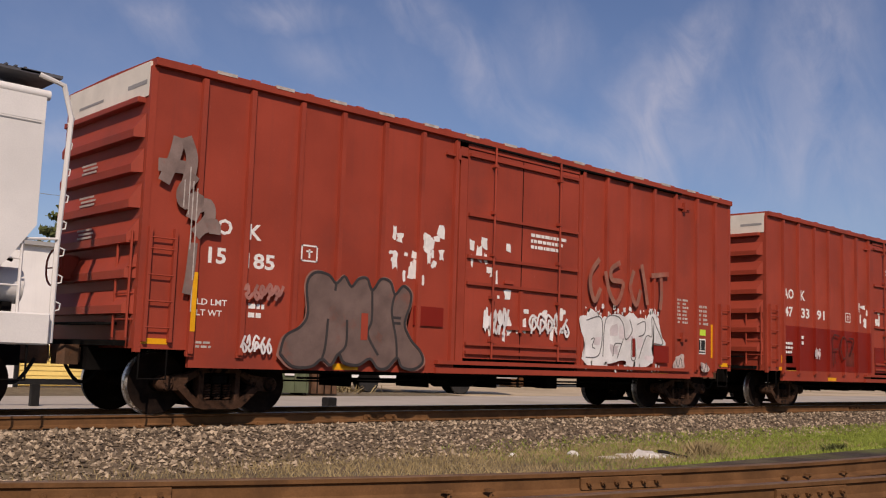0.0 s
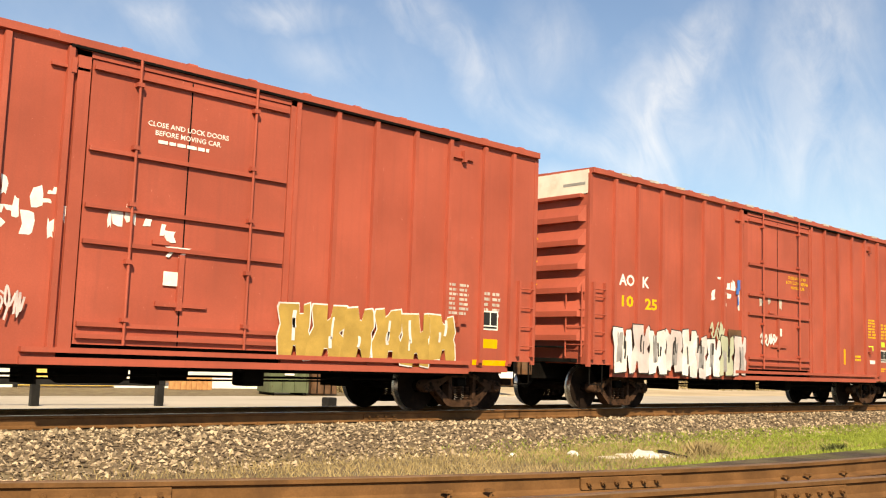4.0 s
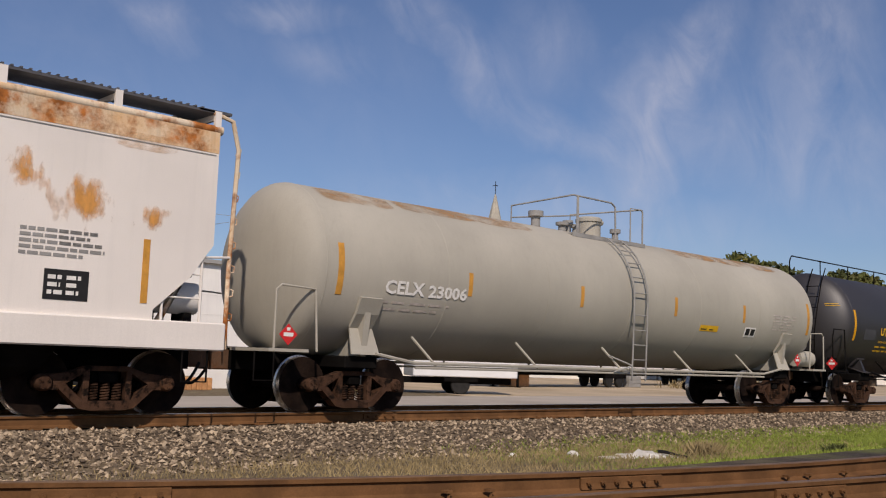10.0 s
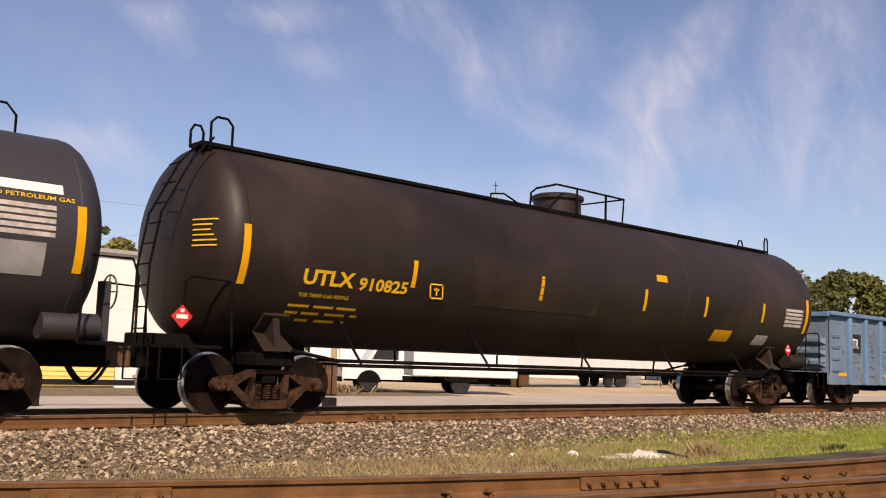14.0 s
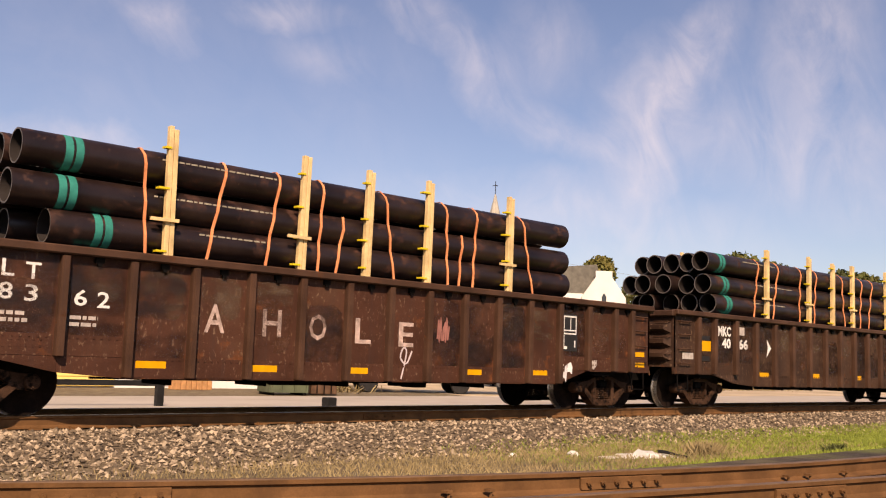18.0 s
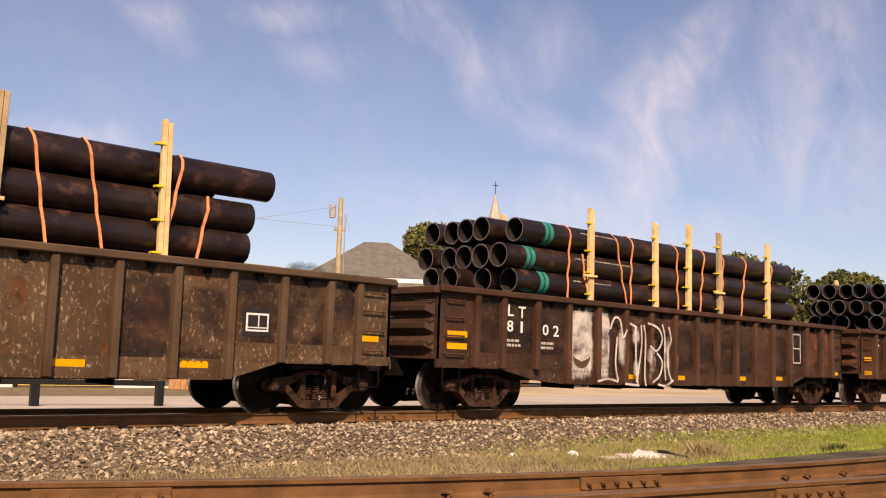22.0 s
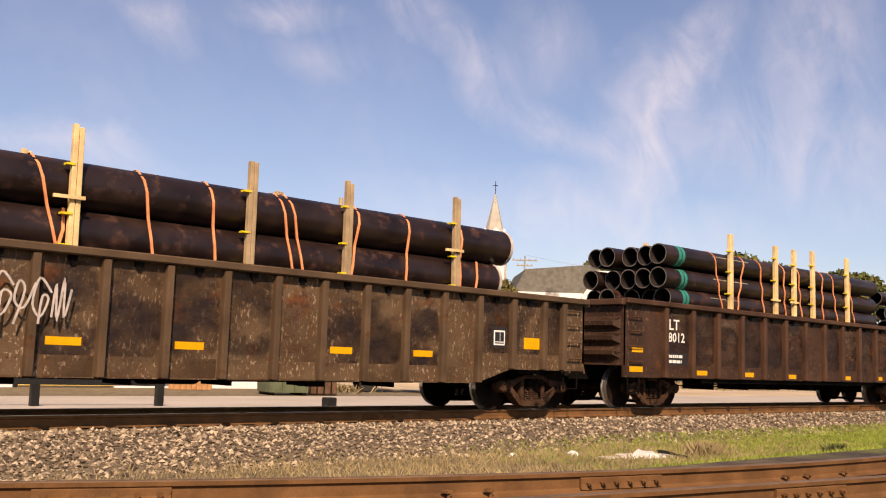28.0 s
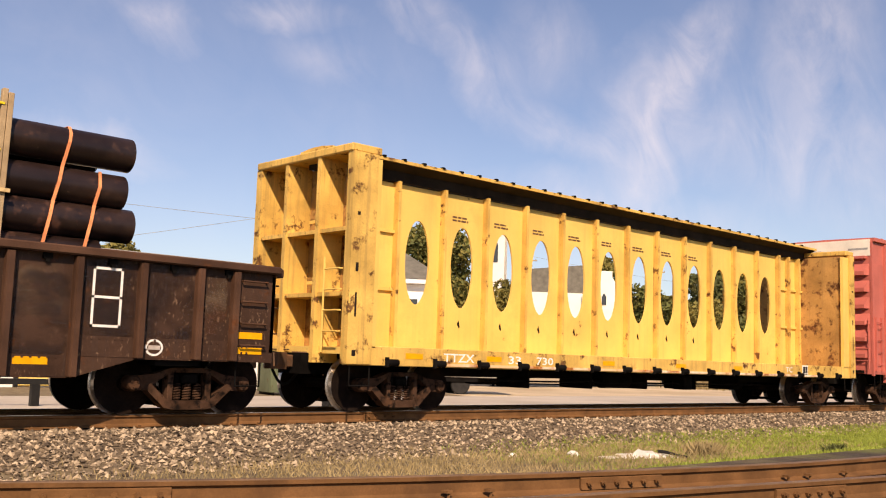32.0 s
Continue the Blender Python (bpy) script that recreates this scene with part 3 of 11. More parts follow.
def scrawl(parent, x0, x1, z0, z1, mat, y, seed, width=0.035, loops=5, name="graffiti_tag"):
    """A quick illegible spray tag: one bent stroke for each of its marks."""
    rnd = random.Random(seed)
    dx = (x1 - x0) / loops
    for i in range(loops):
        g = GLYPHS[rnd.randrange(len(GLYPHS))]
        cps = [(x0 + dx * (i + px * 1.08 + rnd.uniform(-0.06, 0.06)), z0 + (z1 - z0) * (pz * rnd.uniform(0.85, 1.05) + rnd.uniform(-0.05, 0.05))) for px, pz in g]
        pts = []
        for k in range(len(cps) - 1):
            p0, p1, p2, p3 = cps[max(k - 1, 0)], cps[k], cps[k + 1], cps[min(k + 2, len(cps) - 1)]
            for q in range(4):
                t = q / 4
                pts.append(tuple(0.5 * (2 * p1[c] + (p2[c] - p0[c]) * t + (2 * p0[c] - 5 * p1[c] + 4 * p2[c] - p3[c]) * t * t + (3 * p1[c] - p0[c] - 3 * p2[c] + p3[c]) * t ** 3) for c in (0, 1)))
        pts.append(cps[-1])
        part(name, ribbon(pts, width, y), mat, parent)


def ribbon(pts, width, y):
    """A painted stroke of even width along a path on a side plane."""
    vs, fs = [], []
    if len(pts) > 1:
        for k, (px, pz) in enumerate(pts):
            ax, az = pts[max(k - 1, 0)]
            bx, bz = pts[min(k + 1, len(pts) - 1)]
            d = math.hypot(bx - ax, bz - az) + 1e-6
            nx, nz = -(bz - az) / d * width / 2, (bx - ax) / d * width / 2
            yy = y - 0.003 - 0.00006 * k
            vs += [(px - nx, yy, pz - nz), (px + nx, yy, pz + nz), (px + nx, y, pz + nz), (px - nx, y, pz - nz)]
        for k in range(len(pts) - 1):
            o = 4 * k
            fs += [(o, o + 4, o + 5, o + 1), (o + 1, o + 5, o + 6, o + 2), (o + 3, o + 2, o + 6, o + 7), (o, o + 3, o + 7, o + 4)]
    return Shape().add(vs, fs)


def curve(cps, steps=5):
    """A smooth line through a few points."""
    pts = []
    for k in range(len(cps) - 1):
        p0, p1, p2, p3 = cps[max(k - 1, 0)], cps[k], cps[k + 1], cps[min(k + 2, len(cps) - 1)]
        for q in range(steps):
            t = q / steps
            pts.append(tuple(0.5 * (2 * p1[c] + (p2[c] - p0[c]) * t + (2 * p0[c] - 5 * p1[c] + 4 * p2[c] - p3[c]) * t * t + (3 * p1[c] - p0[c] - 3 * p2[c] + p3[c]) * t ** 3) for c in (0, 1)))
    return pts + [cps[-1]]


def strokes(parent, paths, mat, y, width, name="graffiti_stroke"):
    for cps in paths:
        part(name, ribbon(curve(cps), width, y), mat, parent)


def filled(shape, outline, y, t=0.003):
    """A paint film with a notched outline, split into clean faces."""
    bm = bmesh.new()
    f = bm.faces.new([bm.verts.new((x, y - t, z)) for x, z in outline])
    tri = bmesh.ops.triangulate(bm, faces=[f])["faces"]
    bm.verts.index_update()
    shape.add([tuple(v.co) for v in bm.verts], [tuple(v.index for v in g.verts) for g in tri])
    bm.free()
    return shape


def outline_tag(parent, x0, x1, z0, z1, count, mat, y, seed, width=0.022, frame=False):
    """Bubble letters in outline only: each a closed line with a small inner line."""
    rnd = random.Random(seed)
    dx = (x1 - x0) / count
    for i in range(count):
        cx, cz = x0 + (i + 0.5) * dx, (z0 + z1) / 2 + rnd.uniform(-0.06, 0.06) * (z1 - z0)
        w, h = dx * rnd.uniform(0.9, 1.1), (z1 - z0) * rnd.uniform(0.8, 0.95)
        b = blob(cx, cz, w, h, rnd, 34, 0.22)
        g = part("graffiti_letter", ribbon(b + b[:1], width, y - 0.002 * (i % 2)), mat, parent)
        q = blob(cx + rnd.uniform(-0.1, 0.1) * w, cz + rnd.uniform(-0.05, 0.2) * h, w * 0.28, h * 0.3, rnd, 14, 0.2)
        part("stroke", ribbon(q[:rnd.randrange(8, 14)], width * 0.9, y - 0.002), mat, g)
        part("stroke", ribbon([(cx + rnd.uniform(-0.05, 0.05) * w, cz - h * 0.45), (cx + rnd.uniform(-0.1, 0.1) * w, cz - h * 0.25), (cx + rnd.uniform(-0.1, 0.1) * w, cz - h * 0.1)], width * 0.9, y - 0.002), mat, g)
    if frame:
        cx, cz, w, h = (x0 + x1) / 2, (z0 + z1) / 2, x1 - x0, z1 - z0
        for k in (1.0, 1.07):
            pts = []
            for i in range(61):
                a = 2 * math.pi * i / 60
                ca, sa = math.cos(a), math.sin(a)
                pts.append((cx + math.copysign(abs(ca) ** 0.35, ca) * w * 0.53 * k + 0.03 * math.sin(5 * a), cz + math.copysign(abs(sa) ** 0.45, sa) * h * 0.53 * k + 0.03 * math.sin(7 * a + k)))
            part("graffiti_frame", ribbon(pts, width, y - 0.004), mat, parent)


def veil(name, col, cover=0.5, scale=3.0, rough=0.75, flat=False, stretch=(1, 1, 1), peak=0.8, fall=(0.22, -0.36)):
    """A patchy film that thins out towards its edges: rust bloom or spray haze."""
    if name in MATS:
        return MATS[name]
    m = bpy.data.materials.new(name)
    m.use_nodes = True
    n, l = m.node_tree.nodes, m.node_tree.links
    b = n["Principled BSDF"]
    b.inputs["Roughness"].default_value = rough
    co = n.new("ShaderNodeTexCoord")
    mv = n.new("ShaderNodeVectorMath")
    mv.operation = "SUBTRACT"
    mv.inputs[1].default_value = (0.5, 0.5, 0.5)
    l.new(co.outputs["Generated"], mv.inputs[0])
    fl = n.new("ShaderNodeVectorMath")
    fl.operation = "MULTIPLY"
    fl.inputs[1].default_value = (1.0, 0.0, 1.0)
    l.new(mv.outputs[0], fl.inputs[0])
    ln = n.new("ShaderNodeVectorMath")
    ln.operation = "LENGTH"
    l.new(fl.outputs[0], ln.inputs[0])
    if flat:
        sq = n.new("ShaderNodeVectorMath")
        sq.operation = "MULTIPLY"
        l.new(fl.outputs[0], sq.inputs[0])
        l.new(fl.outputs[0], sq.inputs[1])
        db = n.new("ShaderNodeVectorMath")
        db.operation = "SCALE"
        db.inputs["Scale"].default_value = 2.0
        l.new(sq.outputs[0], db.inputs[0])
        l.new(db.outputs[0], ln.inputs[0])
    sh = n.new("ShaderNodeVectorMath")
    sh.operation = "MULTIPLY"
    sh.inputs[1].default_value = stretch
    l.new(co.outputs["Object"], sh.inputs[0])

    def tex(sc, d):
        t = n.new("ShaderNodeTexNoise")
        t.inputs["Scale"].default_value, t.inputs["Detail"].default_value, t.inputs["Roughness"].default_value = sc, d, 0.62
        l.new(sh.outputs[0], t.inputs["Vector"])
        return t.outputs["Fac"]

    def span(src, a, z, lo, hi):
        r = n.new("ShaderNodeMapRange")
        r.inputs["From Min"].default_value, r.inputs["From Max"].default_value = a, z
        r.inputs["To Min"].default_value, r.inputs["To Max"].default_value = lo, hi
        l.new(src, r.inputs["Value"])
        return r.outputs["Result"]

    mth = n.new("ShaderNodeMath")
    mth.operation = "ADD"
    l.new(tex(scale, 7.0), mth.inputs[0])
    l.new(span(ln.outputs["Value"], 0.3 if flat else 0.0, 0.52 if flat else 0.5, 0.0 if flat else fall[0], -0.36 if flat else fall[1]), mth.inputs[1])
    l.new(span(mth.outputs[0], 0.62 - cover * 0.3, 0.80 - cover * 0.2, 0.0, peak), b.inputs["Alpha"])
    x = n.new("ShaderNodeMix")
    x.data_type = "RGBA"
    l.new(span(tex(scale * 3, 4.0), 0.35, 0.65, 0, 1), x.inputs["Factor"])
    x.inputs["A"].default_value, x.inputs["B"].default_value = (*col, 1), (*(c * 0.72 for c in col), 1)
    l.new(x.outputs["Result"], b.inputs["Base Color"])
    MATS[name] = m
    return m


# ---- running gear shared by all cars ----
WHEEL_R = 0.457
KIT = {}


def kit(name, make):
    if name not in KIT:
        KIT[name] = make()
    return KIT[name]


def wheelset_mesh():
    s = Shape()
    for side in (-1, 1):
        y = side * 0.755
        o = -side
        prof = [(y - 0.065 * o * -1, 0.0), (y + 0.065 * -o, 0.12), (y + 0.045 * -o, 0.30), (y + 0.06 * -o, 0.37), (y + 0.065 * -o, WHEEL_R - 0.004), (y - 0.045 * -o, WHEEL_R), (y - 0.055 * -o, WHEEL_R + 0.026), (y - 0.075 * -o, WHEEL_R + 0.022), (y - 0.075 * -o, 0.36), (y - 0.03 * -o, 0.29), (y - 0.06 * -o, 0.12), (y - 0.06 * -o, 0.0)]
        s.lathe(prof if side < 0 else prof[::-1], "y", 40)
    s.tube((0, -1.02, 0), (0, 1.02, 0), 0.085, 14)
    me = s.mesh("wheelset", [WHEEL, TREAD], 40)
    for p in me.polygons:
        r = math.hypot(p.center.x, p.center.z)
        if r > WHEEL_R - 0.07 and (abs(p.normal.y) < 0.75 or r > WHEEL_R - 0.02):
            p.material_index = 1
    return me


def sideframe_mesh():
    s = Shape()
    # cast bands round the spring window and two side windows
    s.prism([(-0.92, 0.36), (-0.70, 0.36), (-0.60, 0.44), (-0.30, 0.62), (0.30, 0.62), (0.60, 0.44), (0.70, 0.36), (0.92, 0.36), (0.92, 0.52), (0.80, 0.57), (0.55, 0.60), (0.30, 0.69), (-0.30, 0.69), (-0.55, 0.60), (-0.80, 0.57), (-0.92, 0.52)], "y", -0.09, 0.09)
    s.prism([(-0.62, 0.46), (-0.72, 0.40), (-0.40, 0.11), (-0.26, 0.08), (0.26, 0.08), (0.40, 0.11), (0.72, 0.40), (0.62, 0.46), (0.34, 0.21), (-0.34, 0.21)], "y", -0.10, 0.10)
    for sx in (-1, 1):
        s.box(sx * 0.31 - 0.045, sx * 0.31 + 0.045, -0.095, 0.095, 0.20, 0.63, 0.01)
    return s.mesh("sideframe", TRUCK, 30)


def springs_mesh():
    s = Shape()
    s.bar([(0.058 * math.cos(k * 0.785), 0.058 * math.sin(k * 0.785), 0.215 + k * 0.0048) for k in range(51)], 0.014, 5)
    return s.mesh("coil_spring", TRUCK, 50)


def bearing_mesh():
    s = Shape().lathe([(-0.12, 0.0), (-0.12, 0.09), (-0.09, 0.115), (0.1, 0.115), (0.1, 0.0)], "y", 14)
    for i in range(3):
        a = i * 2.094 + 0.5
        s.tube((0.055 * math.cos(a), -0.12, 0.055 * math.sin(a)), (0.055 * math.cos(a), -0.14, 0.055 * math.sin(a)), 0.018, 6)
    return s.mesh("bearing", TRUCK, 40)


def bolster_mesh():
    s = Shape().box(-0.21, 0.21, -1.0, 1.0, 0.45, 0.62, 0.03)
    s.lathe([(0.6, 0.0), (0.6, 0.22), (0.72, 0.22), (0.72, 0.0)], "z", 16)
    s.box(-0.12, 0.12, -1.1, -0.95, 0.46, 0.60, 0.02).box(-0.12, 0.12, 0.95, 1.1, 0.46, 0.60, 0.02)
    s.box(-0.62, -0.54, -0.9, 0.9, 0.36, 0.46).box(0.54, 0.62, -0.9, 0.9, 0.36, 0.46)
    for sx in (-1, 1):
        for sy in (-0.76, 0.76):
            s.box(sx * 0.50 - 0.05, sx * 0.50 + 0.04, sy - 0.06, sy + 0.06, 0.28, 0.56, 0.01)
    s.box(-0.3, 0.3, -0.95, 0.95, 0.12, 0.18)
    return s.mesh("truck", UNDER, 30)


WHEELSETS = []


def truck(car, x):
    """A two-axle truck: bolster with side frames, coil springs, bearings and two turning wheelsets."""
    t = part("truck", kit("bolster", bolster_mesh), None, car, "grimy, shade-darkened two-axle truck with coil springs", at=pose(x, 0, 0))
    for sy in (-1, 1):
        m = pose(0, sy * 1.02, 0)
        part("sideframe", kit("sideframe", sideframe_mesh), None, t, at=m)
        for x_ in (-0.17, 0.0, 0.17):
            part("coil_spring", kit("springs", springs_mesh), None, t, at=pose(x_, sy * 1.02, 0))
        for sx in (-1, 1):
            part("bearing", kit("bearing", bearing_mesh), None, t, at=pose(sx * 0.89, sy * 1.04, WHEEL_R, 0, 0, 180 if sy > 0 else 0))
    for sx in (-1, 1):
        w = part("wheelset", kit("wheelset", wheelset_mesh), None, t, at=pose(sx * 0.89, 0, WHEEL_R))
        WHEELSETS.append((w, sx * 0.89))
    return t


def coupler_mesh():
    s = Shape()
    s.box(-0.75, -0.12, -0.09, 0.09, 0.72, 0.94, 0.02)
    s.prism([(-0.14, -0.10), (0.02, -0.17), (0.16, -0.14), (0.2, -0.05), (0.1, 0.0), (0.1, 0.06), (0.2, 0.14), (0.1, 0.2), (-0.14, 0.12)], "z", 0.69, 0.98)
    s.box(-0.9, -0.45, -0.24, 0.24, 0.66, 1.0, 0.02)
    s.bar([(-0.45, -0.3, 1.03), (-0.45, -1.2, 1.03), (-0.3, -1.35, 0.95), (-0.3, -1.38, 0.75)], 0.013)
    return s.mesh("coupler", STEEL_RUST, 35)


def hose_mesh():
    pts = []
    for i in range(11):
        u = i / 10
        pts.append((-0.30 + 0.62 * u, -0.25 - 0.05 * math.sin(u * 3), 0.72 - 0.46 * math.sin(math.pi * (0.12 + 0.80 * u)) + 0.16))
    return Shape().bar(pts, 0.026, 8).mesh("air_hose", HOSE, 60)


def end_gear(car, length):
    """Couplers and air hoses at both ends."""
    part("coupler", kit("coupler", coupler_mesh), None, car, "rusty knuckle coupler", at=pose(0, 0, 0, 0, 0, 180) @ pose(0.38, 0, 0))
    part("coupler", kit("coupler", coupler_mesh), None, car, at=pose(length + 0.38, 0, 0))
    part("air_hose", kit("hose", hose_mesh), None, car, "drooping black rubber air hose", at=pose(0.0, 0, 0, 0, 0, 180))
    part("air_hose", kit("hose", hose_mesh), None, car, at=pose(length, 0, 0))


def stirrup(car, x, y, z, w=0.42, drop=0.42):
    s = Shape().bar([(x, y, z), (x, y, z - drop), (x + w, y, z - drop), (x + w, y, z)], 0.016)
    return part("stirrup", s, UNDER, car)


def ladder(car, x0, x1, y, zs, mat, posts=True, name="ladder"):
    s = Shape()
    for z in zs:
        s.bar([(x0, y + 0.07, z), (x0, y, z), (x1, y, z), (x1, y + 0.07, z)], 0.012)
    if posts:
        for x in (x0, x1):
            s.box(x - 0.025, x + 0.025, y - 0.005, y + 0.07, min(zs) - 0.2, max(zs) + 0.15)
    return part(name, s, mat, car)


def brake_gear(car, x0, x1):
    s = Shape()
    mid = (x0 + x1) / 2
    s.lathe([(mid - 1.5, 0.0), (mid - 1.5, 0.14), (mid - 1.42, 0.19), (mid - 0.5, 0.19), (mid - 0.42, 0.14), (mid - 0.42, 0.0)], "x", 16, (0, -0.55, 0.62))
    s.tube((mid + 0.4, 0.3, 0.6), (mid + 1.0, 0.3, 0.6), 0.15, 12)
    s.bar([(x0, -0.2, 0.5), (mid, -0.2, 0.48), (x1, -0.2, 0.5)], 0.016)
    s.bar([(x0, -0.75, 0.56), (x1, -0.75, 0.56)], 0.02)
    for i in range(5):
        x = x0 + (x1 - x0) * (i + 0.6) / 5.2
        s.box(x - 0.02, x + 0.02, -0.8, 0.1, 0.42, 0.9)
    s.box(mid + 1.4, mid + 1.75, -0.9, -0.55, 0.42, 0.75, 0.02)
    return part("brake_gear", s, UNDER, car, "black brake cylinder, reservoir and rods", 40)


CARS = []        # (thing, distance along the train)


def wagon(name, label, category, u):
    ob = thing(name, label, category, pose(u, YC, 0), "cars of the passing freight train")
    CARS.append((ob, u))
    return ob

# ---- box cars ----
SIDE = -1.48        # sheet plane of the near side in a car's space
RIBS_L = (0.80, 1.63, 2.55, 3.38, 4.28, 5.15, 5.98)
RIBS_R = (9.66, 10.46, 11.28, 12.18, 13.02, 13.92, 14.70)
BOX_LEN = 15.4



def box_rib_mesh(red):
    s = Shape()
    s.prism([(-0.055, 0.0), (-0.05, -0.075), (0.03, -0.075), (0.036, 0.0)], "z", 0.90, 4.96)
    s.box(-0.07, 0.05, -0.045, 0.0, 0.86, 0.93)
    return s.mesh("side_post", red)


def box_car(u, red, key, white_tabs, roof_red=None):
    """A 50-foot excess-height box car with one wide plug door a side, corrugated ends and a cream upper end panel."""
    car = wagon("box_car", f"red steel box car, {key}", "box car", u)
    L, W = BOX_LEN, 1.48
    # walls: near side in five sheets so that panels read apart
    edges = (0.0, 0.80, 2.55, 4.28, 6.08)
    for a, b in zip(edges, edges[1:]):
        z0 = 0.95 if b < 1.7 else 0.70
        part("side_sheet", Shape().box(a + 0.003, b - 0.003, -W, -W + 0.08, z0, 5.0), red, car)
    for a, b in zip((9.58, 11.28, 13.02, 14.70), (11.28, 13.02, 14.70, L)):
        z0 = 0.95 if a > 13.5 else 0.74
        part("side_sheet", Shape().box(a + 0.003, b - 0.003, -W, -W + 0.08, z0, 5.0), red, car)
    part("far_side", Shape().box(0, L, W - 0.08, W, 0.8, 5.0), red, car)
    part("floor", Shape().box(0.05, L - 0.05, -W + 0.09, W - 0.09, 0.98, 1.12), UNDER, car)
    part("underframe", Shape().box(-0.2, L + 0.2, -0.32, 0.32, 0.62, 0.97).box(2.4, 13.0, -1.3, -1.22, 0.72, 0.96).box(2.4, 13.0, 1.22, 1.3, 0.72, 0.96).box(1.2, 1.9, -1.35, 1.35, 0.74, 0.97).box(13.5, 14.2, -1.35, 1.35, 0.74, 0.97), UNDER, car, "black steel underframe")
    for sy in (-1, 1):
        for x in RIBS_L + RIBS_R:
            part("side_post", kit("rib" + red.name, lambda: box_rib_mesh(red)), None, car, at=pose(x, sy * W, 0, 0, 0, 0 if sy < 0 else 180))
    # roof with eave fascia and cross corrugations
    s = Shape().prism([(-1.56, 4.99), (-1.56, 5.10), (0, 5.125), (1.56, 5.10), (1.56, 4.99), (1.44, 4.97), (-1.44, 4.97)], "x", -0.02, L + 0.02)
    roof = part("roof", s, roof_red or red, car, "low peaked roof with a flanged eave")
    s = Shape()
    for i in range(15):
        x = 0.55 + i * 1.02
        s.prism([(-1.555, 5.1005), (-1.53, 5.13), (0, 5.155), (1.53, 5.13), (1.555, 5.1005)], "x", x, x + 0.14)
    part("roof_seams", s, roof_red or red, roof)
    if white_tabs:
        for i in range(14):
            part("bare_metal_tab", kit("tab", lambda: Shape().box(0, 0.34, -1.566, -1.50, 5.075, 5.125).mesh("bare_metal_tab", WHITE_OLD)), None, roof, at=pose(0.95 + i * 1.04, 0, 0))
    # ends: deep horizontal corrugations
    for e, sx in ((0.0, -1), (L, 1)):
        end = part("end_wall", Shape().box(e - 0.04, e + 0.04, -W, W, 0.95, 4.546), red, car, "corrugated steel end wall")
        s = Shape()
        for z in (1.35, 1.85, 2.35, 2.85, 3.36, 3.87):
            rows = ((0.04, 0.10, z + 0.08), (0.17, 0.20, z + 0.085), (0.175, 0.20, z + 0.20), (0.045, 0.09, z + 0.43))
            vs = [(e + sx * d, q * (W - k), zz) for q in (-1, 1) for d, k, zz in rows]
            s.add(vs, [(0, 1, 5, 4), (1, 2, 6, 5), (2, 3, 7, 6), (0, 3, 2, 1), (4, 5, 6, 7)])
        s.box(min(e, e + sx * 0.16), max(e, e + sx * 0.16), -W + 0.16, W - 0.16, 4.455, 4.545, 0.01)
        part("corrugation", s, red, end)
        part("height_panel", Shape().box(e - 0.055, e + 0.045, -W + 0.05, W - 0.05, 4.55, 5.06), CREAM, end, "cream panel above the corrugations")
        for y in (-W + 0.02, W - 0.02):
            part("corner_post", Shape().box(e - 0.05, e + 0.05, y - 0.03, y + 0.03, 0.9, 4.985), red, end)
        part("sill_step", Shape().box(e - 0.22 if sx < 0 else e, e if sx < 0 else e + 0.22, -1.2, 1.2, 0.98, 1.06), UNDER, end)
        s = Shape()
        for z in (1.35, 1.72, 2.09, 2.46):
            s.bar([(e + sx * 0.05, -1.38, z), (e + sx * 0.13, -1.38, z), (e + sx * 0.13, -0.95, z), (e + sx * 0.05, -0.95, z)], 0.012)
        s.bar([(e + sx * 0.13, -1.38, 1.1), (e + sx * 0.13, -1.38, 2.6)], 0.02)
        s.bar([(e + sx * 0.13, -0.95, 1.1), (e + sx * 0.13, -0.95, 2.6)], 0.02)
        part("end_ladder", s, red, end)
        if sx < 0:
            for zc in (3.72, 3.22, 2.72):
                tagged(part("stencil_text", Shape().box(e - 0.185, e - 0.178, -0.1, 0.42, zc - 0.03, zc).box(e - 0.185, e - 0.178, -0.16, 0.36, zc - 0.09, zc - 0.06).box(e - 0.185, e - 0.178, -0.12, 0.4, zc - 0.15, zc - 0.12), YEL_P if key.startswith("yellow") else WHITE_OLD, end), kind="stuff")
            part("height_stencil", Shape().box(e - 0.060, e - 0.054, -1.36, -0.75, 4.74, 4.80), GREY_STEEL, end)
            part("height_stencil", Shape().box(e - 0.060, e - 0.054, 0.1, 1.0, 4.72, 4.76), GREY_STEEL, end)
            # hand brake
            s = Shape().box(e - 0.32, e - 0.05, 0.55, 0.95, 1.95, 2.35, 0.03)
            part("brake_housing", s, red, end)
            s = Shape()
            s.bar([(e - 0.38, 0.75 + 0.28 * math.cos(a * math.pi / 8), 2.15 + 0.28 * math.sin(a * math.pi / 8)) for a in range(17)], 0.016)
            for a in range(4):
                s.bar([(e - 0.36, 0.75, 2.15), (e - 0.38, 0.75 + 0.28 * math.cos(a * math.pi / 2), 2.15 + 0.28 * math.sin(a * math.pi / 2))], 0.012)
            part("brake_wheel", s, red, end)
            part("end_platform", Shape().box(e - 0.35, e - 0.05, -0.9, 0.9, 1.28, 1.31), UNDER, end)
    # wide door
    d0, d1 = 6.10, 9.56
    door = part("plug_door", Shape().box(d0 + 0.18, d1 - 0.06, -W - 0.03, -W + 0.06, 0.98, 4.86), red, car, "double plug door with upright lock rods")
